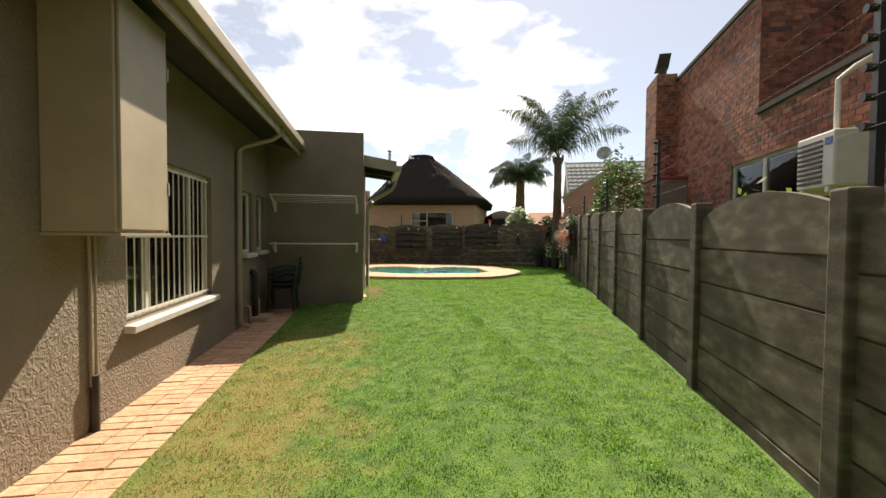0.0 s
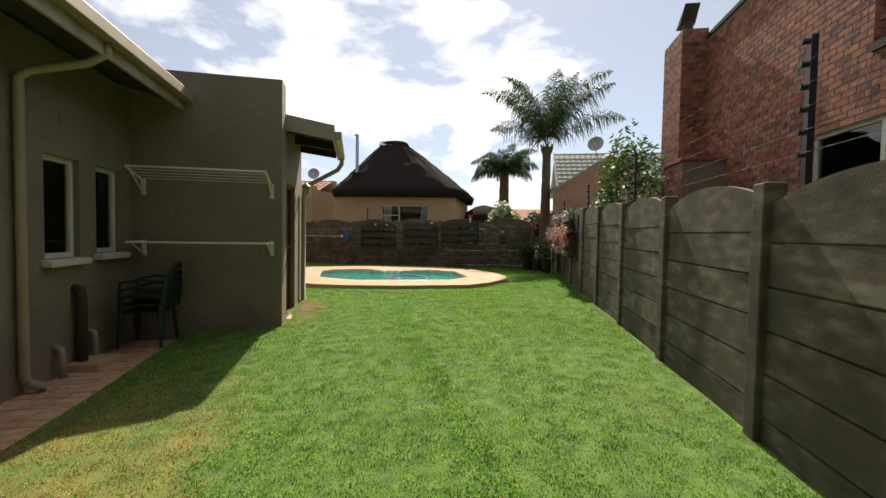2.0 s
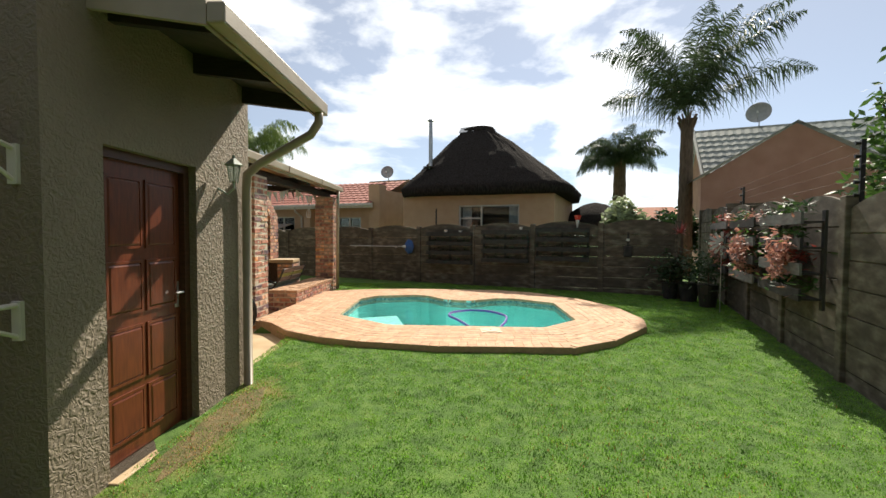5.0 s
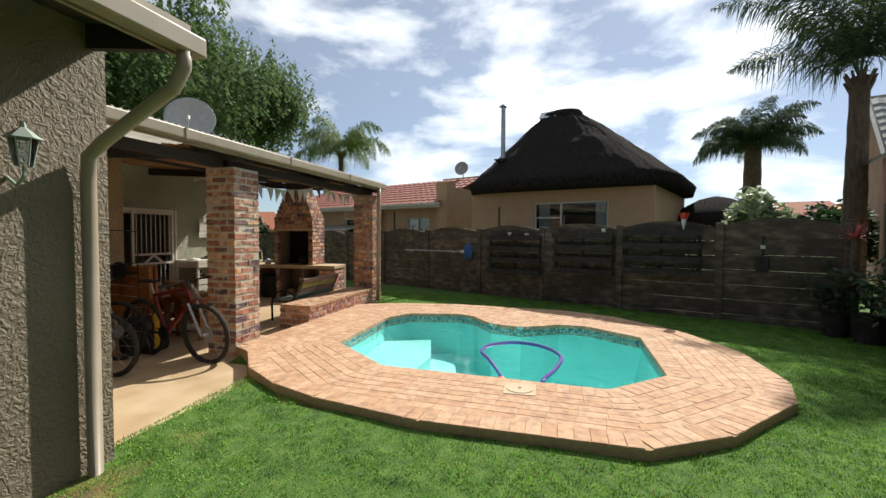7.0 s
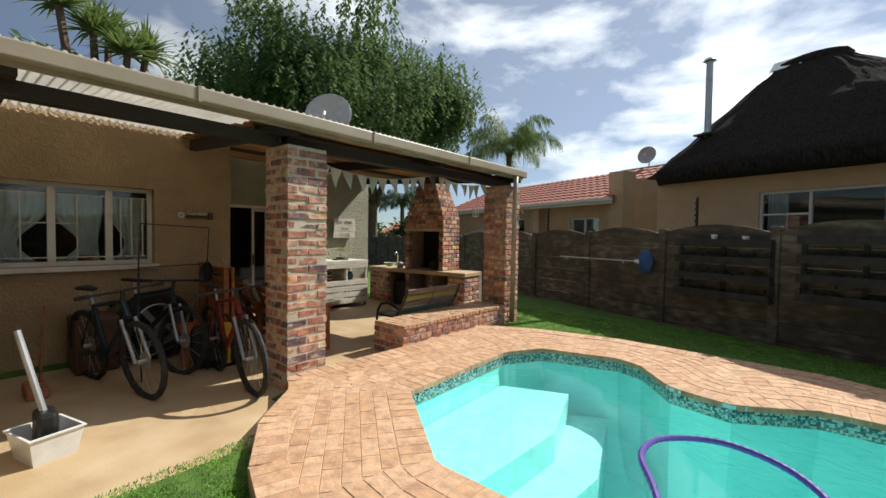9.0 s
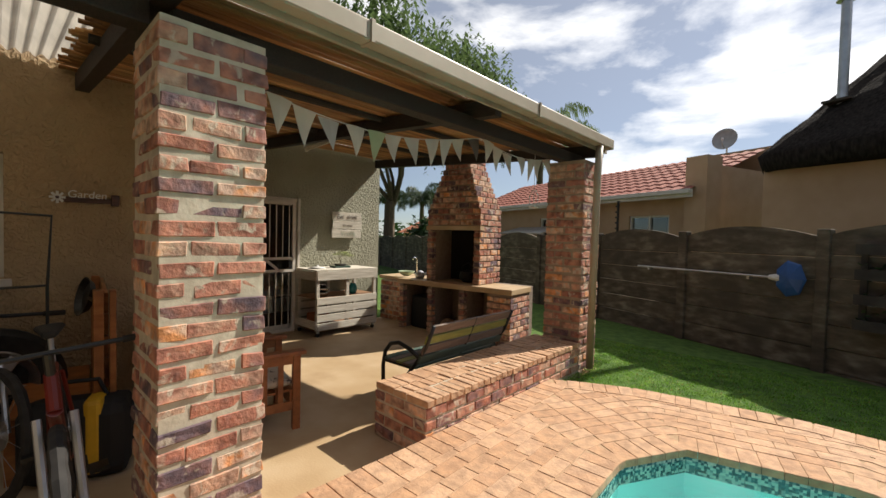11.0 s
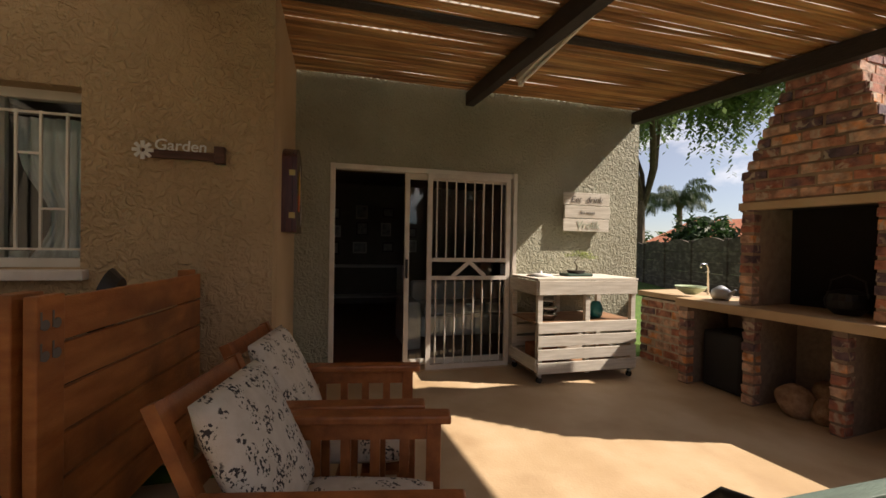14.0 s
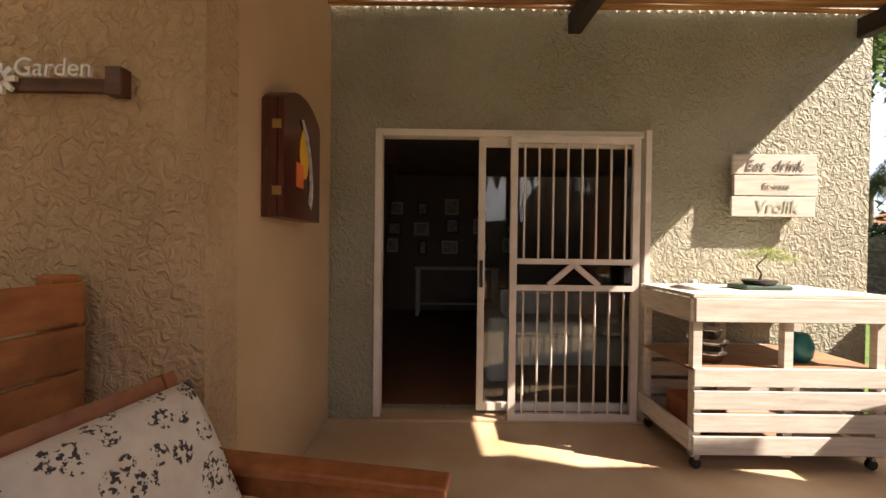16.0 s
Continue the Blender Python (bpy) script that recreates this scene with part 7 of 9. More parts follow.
# ---- pool fittings ----
def build_pool_fittings():
    bm = bmesh.new()
    f = bm.faces.new([bm.verts.new((x, y, 0.085)) for x, y in POOL])
    f.normal_update()
    if f.normal.z < 0:
        f.normal_flip()
    structure("pool_water", bm, M["water"], "clear turquoise pool water with sunlit ripples", "water").visible_shadow = False
    bm = bmesh.new()
    k = len(POOL)
    c = Vector((1.8, 13.8))
    ins = [((x - c.x) * 0.997 + c.x, (y - c.y) * 0.997 + c.y) for x, y in POOL]
    lo = [bm.verts.new((x, y, 0.0)) for x, y in ins]
    hi = [bm.verts.new((x, y, PAVE_Z - 0.045)) for x, y in ins]
    for i in range(k):
        bm.faces.new((lo[i], lo[(i + 1) % k], hi[(i + 1) % k], hi[i]))
    structure("pool_tile_band", bm, M["mosaic"], "dark blue and white mosaic waterline tile band", "tile band")
    for z, poly in ((-0.22, [(-0.12, 13.05), (-0.17, 14.6), (0.55, 14.9), (0.85, 13.9), (0.75, 12.4)]), (-0.5, [(-0.12, 13.05), (-0.17, 14.6), (0.9, 15.2), (1.25, 13.9), (1.1, 12.4)])):
        bm = bmesh.new()
        prism(bm, poly, -1.2, z)
        structure("pool_step", bm, M["pool_step"], "pale moulded entry step in the pool", "step")
    h = empty("pool_hose", None, "purple ribbed pool cleaner hose floating in a loop", "hose")
    pts = []
    ctrl = [(2.08, 12.3, -0.15), (2.12, 12.5, 0.02), (1.9, 13.0, 0.085), (1.72, 13.4, 0.085), (1.78, 13.75, 0.085), (2.12, 13.98, 0.085), (2.5, 13.85, 0.085), (2.72, 13.45, 0.085), (2.66, 12.95, 0.08), (2.52, 12.5, 0.05), (2.46, 12.3, -0.3)]
    for i in range(len(ctrl) - 1):
        p0, p1, p2, p3 = [Vector(ctrl[max(0, min(len(ctrl) - 1, i + d))]) for d in (-1, 0, 1, 2)]
        for s in range(14):
            t = s / 14
            pts.append(0.5 * ((2 * p1) + (p2 - p0) * t + (2 * p0 - 5 * p1 + 4 * p2 - p3) * t * t + (3 * p1 - p0 - 3 * p2 + p3) * t ** 3))
    b = bmesh.new()
    tube(b, pts, [0.021 + 0.003 * (i % 2) for i in range(len(pts))], 8)
    part("hose", b, M["purple"], h)
    b = bmesh.new()
    bmesh.ops.create_icosphere(b, subdivisions=2, radius=0.06)
    bmesh.ops.translate(b, vec=(2.12, 12.36, 0.08), verts=b.verts)
    part("float", b, M["orange"], h, "orange float", smooth=True)
    s = empty("skimmer_lid", pose(2.34, 11.98, PAVE_Z, 0, 0, 4), "square concrete skimmer lid with a round cover", "lid")
    part("surround", bm_box(-0.15, 0.15, -0.15, 0.15, -0.03, 0.006, bevel=0.004), M["slab"], s)
    b = bmesh.new()
    rod(b, (0, 0, 0.0), (0, 0, 0.012), 0.125, seg=28)
    part("cover", b, M["slab"], s)
    # dark disc on the cover paints the shade of a finger hole
    b = bmesh.new()
    rod(b, (0, 0, 0.012), (0, 0, 0.015), 0.015)
    part("finger_hole", b, M["soffit"], s)


def water_material():
    m = glass_material("pool_water", (0.66, 0.98, 0.97), 0.05)
    nt = m.node_tree
    n, l = nt.nodes, nt.links
    geo = n.new("ShaderNodeNewGeometry")
    nz = n.new("ShaderNodeTexNoise")
    nz.inputs["Scale"].default_value, nz.inputs["Detail"].default_value, nz.inputs["Distortion"].default_value = 12, 4, 1.2
    l.new(geo.outputs["Position"], nz.inputs[0])
    bp = n.new("ShaderNodeBump")
    bp.inputs["Strength"].default_value, bp.inputs["Distance"].default_value = 0.5, 0.026
    l.new(nz.outputs[0], bp.inputs["Height"])
    for q in n:
        if q.bl_idname in ("ShaderNodeBsdfGlossy", "ShaderNodeFresnel"):
            l.new(bp.outputs[0], q.inputs["Normal"])
            if q.bl_idname == "ShaderNodeFresnel":
                q.inputs[0].default_value = 1.33
    return m


def mosaic_material():
    m = bpy.data.materials.new("mosaic")
    m.use_nodes = True
    nt = m.node_tree
    n, l = nt.nodes, nt.links
    b = n["Principled BSDF"]
    geo = n.new("ShaderNodeNewGeometry")
    v = n.new("ShaderNodeTexVoronoi")
    v.inputs["Scale"].default_value, v.inputs["Randomness"].default_value = 60, 0.15
    l.new(geo.outputs["Position"], v.inputs["Vector"])
    r = ramp(nt, [(0.0, (0.02, 0.06, 0.07)), (0.45, (0.05, 0.16, 0.18)), (0.6, (0.35, 0.42, 0.40)), (1.0, (0.55, 0.58, 0.52))])
    sp = n.new("ShaderNodeSeparateColor")
    l.new(v.outputs["Color"], sp.inputs[0])
    l.new(sp.outputs[0], r.inputs[0])
    l.new(r.outputs[0], b.inputs["Base Color"])
    b.inputs["Roughness"].default_value = 0.25
    return m


M["water"] = water_material()
M["mosaic"] = mosaic_material()
M["pool_step"] = simple("pool_step_plaster", (0.48, 0.84, 0.80), 0.5)
M["purple"] = simple("purple_hose", (0.10, 0.05, 0.32), 0.45)
build_pool_fittings()


# ---- things along the fences ----
def leaf_cluster(b, centre, spread, count, size, rng, droop=0.0, aspect=0.35):
    for k in range(count):
        q = Vector(centre) + Vector((rng.gauss(0, spread[0]), rng.gauss(0, spread[1]), rng.gauss(0, spread[2])))
        a, e = rng.uniform(0, 6.283), rng.uniform(-0.6, 0.9) - droop
        d = Vector((math.cos(a) * math.cos(e), math.sin(a) * math.cos(e), math.sin(e))) * size * rng.uniform(0.7, 1.3)
        s = d.cross(Vector((rng.uniform(-1, 1), rng.uniform(-1, 1), 1))).normalized() * size * aspect
        b.faces.new([b.verts.new(v) for v in (q - d, q - d * 0.2 + s, q + d, q - d * 0.2 - s)])


def spiky_plant(parent, at, n, length, mat, rng, name="leaves"):
    b = bmesh.new()
    for k in range(n):
        a, e = rng.uniform(0, 6.283), rng.uniform(0.2, 1.3)
        l = length * rng.uniform(0.7, 1.1)
        d = Vector((math.cos(a), math.sin(a), 0))
        s = Vector((-d.y, d.x, 0)) * length * 0.06
        pts = []
        for j in range(4):
            f = j / 3
            q = Vector(at) + d * (l * f * math.cos(e)) + Vector((0, 0, l * (f * math.sin(e) - 0.45 * f * f * math.cos(e))))
            pts.append((q - s * (1 - f), q + s * (1 - f)))
        for p, q in zip(pts, pts[1:]):
            b.faces.new([b.verts.new(v) for v in (p[0], p[1], q[1], q[0])])
    return part(name, b, mat, parent)


for key, c in (("leaf_red", (0.30, 0.06, 0.05)), ("leaf_pink", (0.42, 0.20, 0.15)), ("leaf_green", (0.07, 0.14, 0.03)), ("leaf_dark", (0.03, 0.065, 0.02)), ("leaf_pepper", (0.12, 0.18, 0.065)),
               ("leaf_palm", (0.055, 0.085, 0.035)), ("leaf_yucca", (0.16, 0.22, 0.06)), ("leaf_pale", (0.30, 0.36, 0.20))):
    M[key] = thin_material(key, c, 0.35, 0.55, 0.3)
M["rack_black"] = material("weathered_black_wood", [(0.018, 0.016, 0.015), (0.05, 0.045, 0.04)], scale=9, rough=0.8)
M["grey_wood"] = material("weathered_grey_wood", [(0.10, 0.095, 0.09), (0.19, 0.18, 0.17)], scale=7, rough=0.85, stretch=(1, 1, 4))


def build_racks():
    rng = random.Random(21)
    for u0, u1, z0, z1 in ((-5.8, -4.4, 0.68, 1.6), (-4.1, -2.8, 0.78, 1.66), (-2.6, -1.25, 0.86, 1.72)):
        w = u1 - u0
        p = empty("pallet_planter", PLOT @ pose(u0, BACK_V - 0.03, z0), "black pallet planter rack hung on the back fence", "planter", "pallet planters")
        for k in range(4):
            z = (z1 - z0) * k / 3.4
            part("shelf", bm_box(0, w, -0.16, -0.04, z, z + 0.02), M["rack_black"], p)
            part("front_board", bm_box(0, w, -0.18, -0.16, z, z + 0.11), M["rack_black"], p)
        for x in (0.0, w / 2 - 0.03, w - 0.06):
            part("upright", bm_box(x, x + 0.06, -0.04, -0.022, 0, z1 - z0), M["rack_black"], p)
        for k in range(3):
            z = (z1 - z0) * k / 3.4
            b = bmesh.new()
            for j in range(5):
                leaf_cluster(b, (w * (j + 0.5) / 5, -0.1, z + 0.12), (0.09, 0.03, 0.04), 14, 0.05, rng)
            part("plants", b, M["leaf_dark"], p)
    for u, z in ((-5.2, 1.62), (-4.75, 1.6), (-3.0, 1.7)):
        b = bmesh.new()
        lathe(b, [(0.035, 0), (0.05, 0.07), (0.052, 0.075), (0.04, 0.075)], 12)
        tagged(part("white_cup", b, M["white_plastic"]), "small white cup standing on the planter rack", "cup", "rack cups").matrix_basis = PLOT @ pose(u, BACK_V - 0.14, z - 0.02)
    # pool net on its pole
    n = empty("pool_net", PLOT @ pose(-6.4, BACK_V - 0.1, 1.16), "blue leaf net on a long silver pole hung on the fence", "pool net")
    b = bmesh.new()
    rod(b, (-2.2, 0, 0.0), (-0.2, 0, 0.0), 0.014)
    part("pole", b, M["steel"], n)
    b = bmesh.new()
    lathe(b, [(0.2, 0.0), (0.21, 0.012), (0.19, 0.03), (0.11, 0.06), (0.02, 0.08)], 7, pose(-0.02, 0, 0, 90, 0, 0) @ Matrix.Diagonal((0.78, 1.1, 1, 1)))
    part("net_bag", b, M["blue_plastic"], n)
    b = bmesh.new()
    rod(b, (-0.25, 0, 0), (-0.12, 0, 0), 0.03, 0.06)
    part("socket", b, M["white_plastic"], n)
    for x in (-2.0, -0.5):
        part("hook", bm_box(x - 0.015, x + 0.015, 0.0, 0.1, -0.05, -0.012), M["steel"], n)
    # hanging hand brush
    h = empty("hand_brush", PLOT @ pose(-0.35, BACK_V - 0.07, 1.0), "dark hand brush hanging on the back fence", "brush")
    b = bmesh.new()
    box(b, -0.1, 0.1, -0.03, 0.03, 0.0, 0.28, bevel=0.03)
    part("bristles", b, M["rack_black"], h)
    b = bmesh.new()
    rod(b, (0, 0, 0.27), (0, 0, 0.62), 0.02)
    part("handle", b, M["rack_black"], h)
    part("band", bm_box(-0.035, 0.035, -0.03, 0.03, 0.4, 0.46), M["white_plastic"], h)
    c = empty("plastic_funnel", PLOT @ pose(-1.55, BACK_V - 0.02, 1.93), "red and white plastic cup hooked on the fence top", "cup")
    b = bmesh.new()
    lathe(b, [(0.05, 0.0), (0.085, 0.12), (0.09, 0.12), (0.055, 0.0)], 16)
    part("cup", b, M["red_bright"], c)
    b = bmesh.new()
    lathe(b, [(0.012, -0.2), (0.045, 0.0), (0.02, 0.0)], 12, pose(0, -0.06, 0))
    part("spout", b, M["white_plastic"], c)


M["red_bright"] = simple("bright_red_plastic", (0.70, 0.05, 0.03), 0.4)
build_racks()


def build_side_planters():
    rng = random.Random(31)
    for n, (v0, v1) in enumerate(((11.9, 13.35), (13.65, 15.1), (15.4, 16.9))):
        p = empty("side_planter", PLOT @ pose(FENCE_U - 0.09, v0, 0.85, 0, 0, 90), "grey pallet planter with succulents on the side fence", "planter", "side fence planters")
        w, h = v1 - v0, 0.92
        for k in range(4):
            z = h * k / 3.3
            part("shelf", bm_box(0.02, w - 0.02, 0.02, 0.2, z, z + 0.02), M["rack_black"], p)
            part("front_board", bm_box(0, w, 0.2, 0.225, z - 0.01, z + 0.12), M["grey_wood"] if (k + n) % 2 else M["rack_black"], p)
        for x in (0.0, w - 0.08):
            part("upright", bm_box(x, x + 0.08, -0.005, 0.02, -0.1, h + 0.05), M["rack_black"], p)
        for k in range(4):
            z = h * k / 3.3
            for j in range(3):
                x = w * (j + 0.5) / 3 + rng.uniform(-0.1, 0.1)
                b = bmesh.new()
                leaf_cluster(b, (x, 0.14, z + 0.17), (0.1, 0.06, 0.06), 50, 0.045, rng)
                part("succulent", b, M[rng.choice(("leaf_red", "leaf_pink", "leaf_green", "leaf_dark", "leaf_green"))], p)
        b = bmesh.new()
        leaf_cluster(b, (0.45, 0.28, 0.45), (0.14, 0.06, 0.13), 240, 0.05, rng, droop=0.5)
        part("trailing_plant", b, M["leaf_pink"], p, "trailing pinkish succulent")
    # daisy ornament on a stick
    d = empty("daisy_ornament", PLOT @ pose(1.25, 15.6, 0.1), "white metal daisy ornament on a thin stake", "ornament")
    b = bmesh.new()
    rod(b, (0, 0, -0.1), (0, 0, 1.3), 0.008)
    part("stake", b, M["steel"], d)
    b = bmesh.new()
    for k in range(12):
        box(b, -0.022, 0.022, -0.004, 0.004, 0.04, 0.22, m=pose(0, -0.02, 1.3, 0, 30 * k, 0))
    part("petals", b, M["white_plastic"], d)
    # corner planting: pots, red bromeliad, dark shrubs
    for u, v, r, hh, mat in ((0.9, 16.9, 0.22, 0.4, "rack_black"), (0.55, 17.15, 0.18, 0.35, "rack_black"), (1.15, 16.2, 0.2, 0.45, "dark_clay")):
        p = empty("potted_shrub", PLOT @ pose(u, v, 0.1), "potted shrub in the shaded fence corner", "potted plant", "corner pots")
        b = bmesh.new()
        lathe(b, [(r * 0.7, -0.05), (r, hh), (r * 1.08, hh), (r * 0.9, hh)], 18)
        part("pot", b, M[mat], p)
        b = bmesh.new()
        leaf_cluster(b, (0, 0, hh + 0.3), (0.2, 0.2, 0.22), 320, 0.07, rng)
        part("foliage", b, M["leaf_dark"], p)
        b = bmesh.new()
        rod(b, (0, 0, hh - 0.1), (0, 0, hh + 0.4), 0.02, 0.008)
        part("stem", b, M["bark"], p)
    p = empty("bromeliad", PLOT @ pose(0.75, 17.2, 0.1), "red-leaved bromeliad on a stump at the back fence", "plant")
    b = bmesh.new()
    rod(b, (0, 0, -0.05), (0, 0, 1.5), 0.07, 0.05)
    part("stump", b, M["bark"], p)
    spiky_plant(p, (0, 0, 1.48), 34, 0.42, M["leaf_red"], rng)


build_side_planters()


def build_electric_fence():
    for v in (1.55, 4.7, 8.07, 11.6, 15.9):
        p = empty("electric_fence_post", PLOT @ pose(FENCE_U + 0.05, v, 1.5), "black steel electric fence bracket with insulators", "fence post", "electric fence brackets")
        part("upright", bm_box(-0.018, 0.018, -0.018, 0.018, 0.0, 0.98), M["black_metal"], p)
        for k in range(6):
            b = bmesh.new()
            rod(b, (-0.02, 0, 0.32 + k * 0.125), (-0.06, 0, 0.32 + k * 0.125), 0.016, 0.02, seg=8)
            part("insulator", b, M["black_metal"], p)
    w = empty("electric_fence_wires", None, "thin galvanised electric fence wires above the side fence", "wire")
    for k in range(6):
        b = bmesh.new()
        z = 1.82 + k * 0.125
        a, c = PLOT @ Vector((FENCE_U - 0.0, -4.0, z - 0.03)), PLOT @ Vector((FENCE_U - 0.0, 17.5, z + 0.05))
        rod(b, a, c, 0.001, seg=4)
        part("wire", b, M["grey_wood"], w)
    for u in (-9.2, -5.6):
        p = empty("electric_fence_post", PLOT @ pose(u, BACK_V + 0.06, 1.45), "black steel electric fence bracket with insulators", "fence post", "electric fence brackets")
        part("upright", bm_box(-0.015, 0.015, -0.015, 0.015, 0.0, 0.85), M["black_metal"], p)
        for k in range(5):
            b = bmesh.new()
            rod(b, (0, -0.02, 0.35 + k * 0.1), (0, -0.05, 0.35 + k * 0.1), 0.014, 0.018, seg=8)
            part("insulator", b, M["black_metal"], p)


build_electric_fence()


# ---- neighbours behind the back fence ----
def tile_roof(name, parent, m, w, d, rise, mat, course=0.33, pan=0.3):
    """A pitched roof plane of rolled tiles: local x along the eave, y up the slope."""
    vs, fs = [], []
    rows, cols = int(d / course), int(w / pan)
    for r in range(rows):
        for c in range(cols):
            for s in range(4):
                x0, x1 = (c + s / 4) * pan, (c + (s + 1) / 4) * pan
                h0, h1 = 0.035 * math.sin(math.pi * s / 4) ** 2, 0.035 * math.sin(math.pi * (s + 1) / 4) ** 2
                y0, y1 = r * course, (r + 1) * course + 0.02
                z0, z1 = y0 * rise + 0.03, y1 * rise
                i = len(vs)
                vs += [(x0, y0, z0 + h0), (x1, y0, z0 + h1), (x1, y1, z1 + h1), (x0, y1, z1 + h0), (x0, y0, z0 + h0 - 0.05), (x1, y0, z0 + h1 - 0.05)]
                fs += [(i, i + 1, i + 2, i + 3), (i + 4, i + 5, i + 1, i)]
    o = new(name, mesh_of(name, vs, fs, mat))
    o.parent = parent
    o.matrix_basis = m
    return o


M["red_tile"] = material("red_clay_tile", [(0.26, 0.085, 0.06), (0.40, 0.15, 0.11)], scale=6, rough=0.8)
M["grey_tile"] = material("grey_green_tile", [(0.22, 0.24, 0.22), (0.34, 0.36, 0.33)], scale=5, rough=0.75)
M["orange_tile"] = material("orange_tile", [(0.42, 0.14, 0.07), (0.52, 0.20, 0.11)], scale=5, rough=0.8)


def dish(m, r, label):
    p = empty("satellite_dish", m, label, "satellite dish", "satellite dishes")
    b = bmesh.new()
    lathe(b, [(0.01, 0.0), (r * 0.5, r * 0.06), (r * 0.85, r * 0.2), (r, r * 0.3), (r * 1.01, r * 0.29), (r * 0.85, r * 0.17), (r * 0.5, r * 0.03), (0.012, -0.02)], 28)
    bmesh.ops.transform(b, matrix=pose(0, 0, 0, 76, 0, 0), verts=b.verts)
    part("reflector", b, M["dish_grey"], p, smooth=True)
    b = bmesh.new()
    tube(b, [(0, -r * 0.2, -r * 0.8), (0, -r * 0.9, -r * 0.45), (0, -r * 0.95, -r * 0.1)], 0.014, 6)
    part("feed_arm", b, M["steel"], p)
    b = bmesh.new()
    rod(b, (0, -r * 0.95, -r * 0.14), (0, -r * 0.85, 0.02), 0.035)
    part("receiver", b, M["white_plastic"], p)
    b = bmesh.new()
    tube(b, [(0, 0.05, 0), (0, 0.15, -0.15), (0, 0.15, -r - 0.35)], 0.025, 8)
    part("mast", b, M["steel"], p)


M["dish_grey"] = simple("dish_grey", (0.48, 0.48, 0.47), 0.5)
dish(pose(-5.66, 15.9, 4.22, 0, 0, 40), 0.52, "grey satellite dish on the patio wall roof")
structure("chimney_stub", bm_box(-6.1, -5.7, 16.3, 16.7, 3.3, 4.0), M["plaster_tan"], "small plastered chimney stub on the flat roof", "chimney")


def build_left_neighbour():
    h = empty("tiled_house", PLOT @ pose(-20.0, 21.0, 0), "peach house with red tiled roof behind the fence", "house")
    L = 10.3
    bm = wall_with_holes(bmesh.new(), "y", 0.0, 0.2, 0.0, L, -0.2, 2.75, [(8.2, 9.4, 1.5, 2.25), (4.4, 5.8, 1.3, 2.3)])
    part("wall", bm, M["peach"], h)
    part("wall", bm_box(L - 0.2, L, 0.2, 5.0, -0.2, 3.4), M["peach"], h)
    part("parapet_wall", bm_box(L - 2.2, L, 2.6, 3.0, 2.6, 4.1), M["peach"], h)
    part("corner_pier", bm_box(L - 0.35, L + 0.15, -0.25, 0.3, -0.2, 3.55), M["peach"], h)
    part("pier", bm_box(6.6, 6.95, -0.3, 0.0, -0.2, 2.75), M["peach"], h)
    roof = tile_roof("roof", h, pose(0, -0.5, 2.75), L, 3.2, 0.42, M["red_tile"])
    part("fascia", bm_box(0, L, -0.53, -0.5, 2.6, 2.78), M["white_frame"], h)
    part("gutter", bm_box(0, L, -0.64, -0.53, 2.68, 2.78, bevel=0.01), M["white_frame"], h)
    for a, c, z0, z1 in ((8.2, 9.4, 1.5, 2.25), (4.4, 5.8, 1.3, 2.3)):
        w = part("window", bm_box(a, c, 0.1, 0.11, z0, z1), M["glass"], h)
        b = bmesh.new()
        for x in (a, c - 0.06, (a + c) / 2 - 0.03):
            box(b, x, x + 0.06, 0.05, 0.14, z0, z1)
        box(b, a + 0.06, c - 0.06, 0.06, 0.13, z1 - 0.05, z1)
        part("frame", b, M["white_frame"], w)
    b = bmesh.new()
    box(b, 4.0, 6.2, -0.9, 0.0, 2.3, 2.34, m=pose(0, 0, -0.3, 14, 0, 0))
    part("awning", b, M["steel"], h, "pale sloping window awning")
    # dark-coloured solid box instead of a shaded room
    part("room_inside", bm_box(0.3, L - 0.3, 0.6, 2.4, 0.2, 2.5), M["room_gloom"], h)
    b = bmesh.new()
    tube(b, [(6.3, -0.58, 2.7), (6.3, -0.5, 2.5), (6.3, -0.1, 2.3), (6.3, -0.06, 0.2)], 0.04, 8)
    part("downpipe", b, M["white_frame"], h)
    dish(PLOT @ pose(-10.95, 23.75, 4.5, 0, 0, 15), 0.31, "small white satellite dish on the neighbour's parapet")


build_left_neighbour()


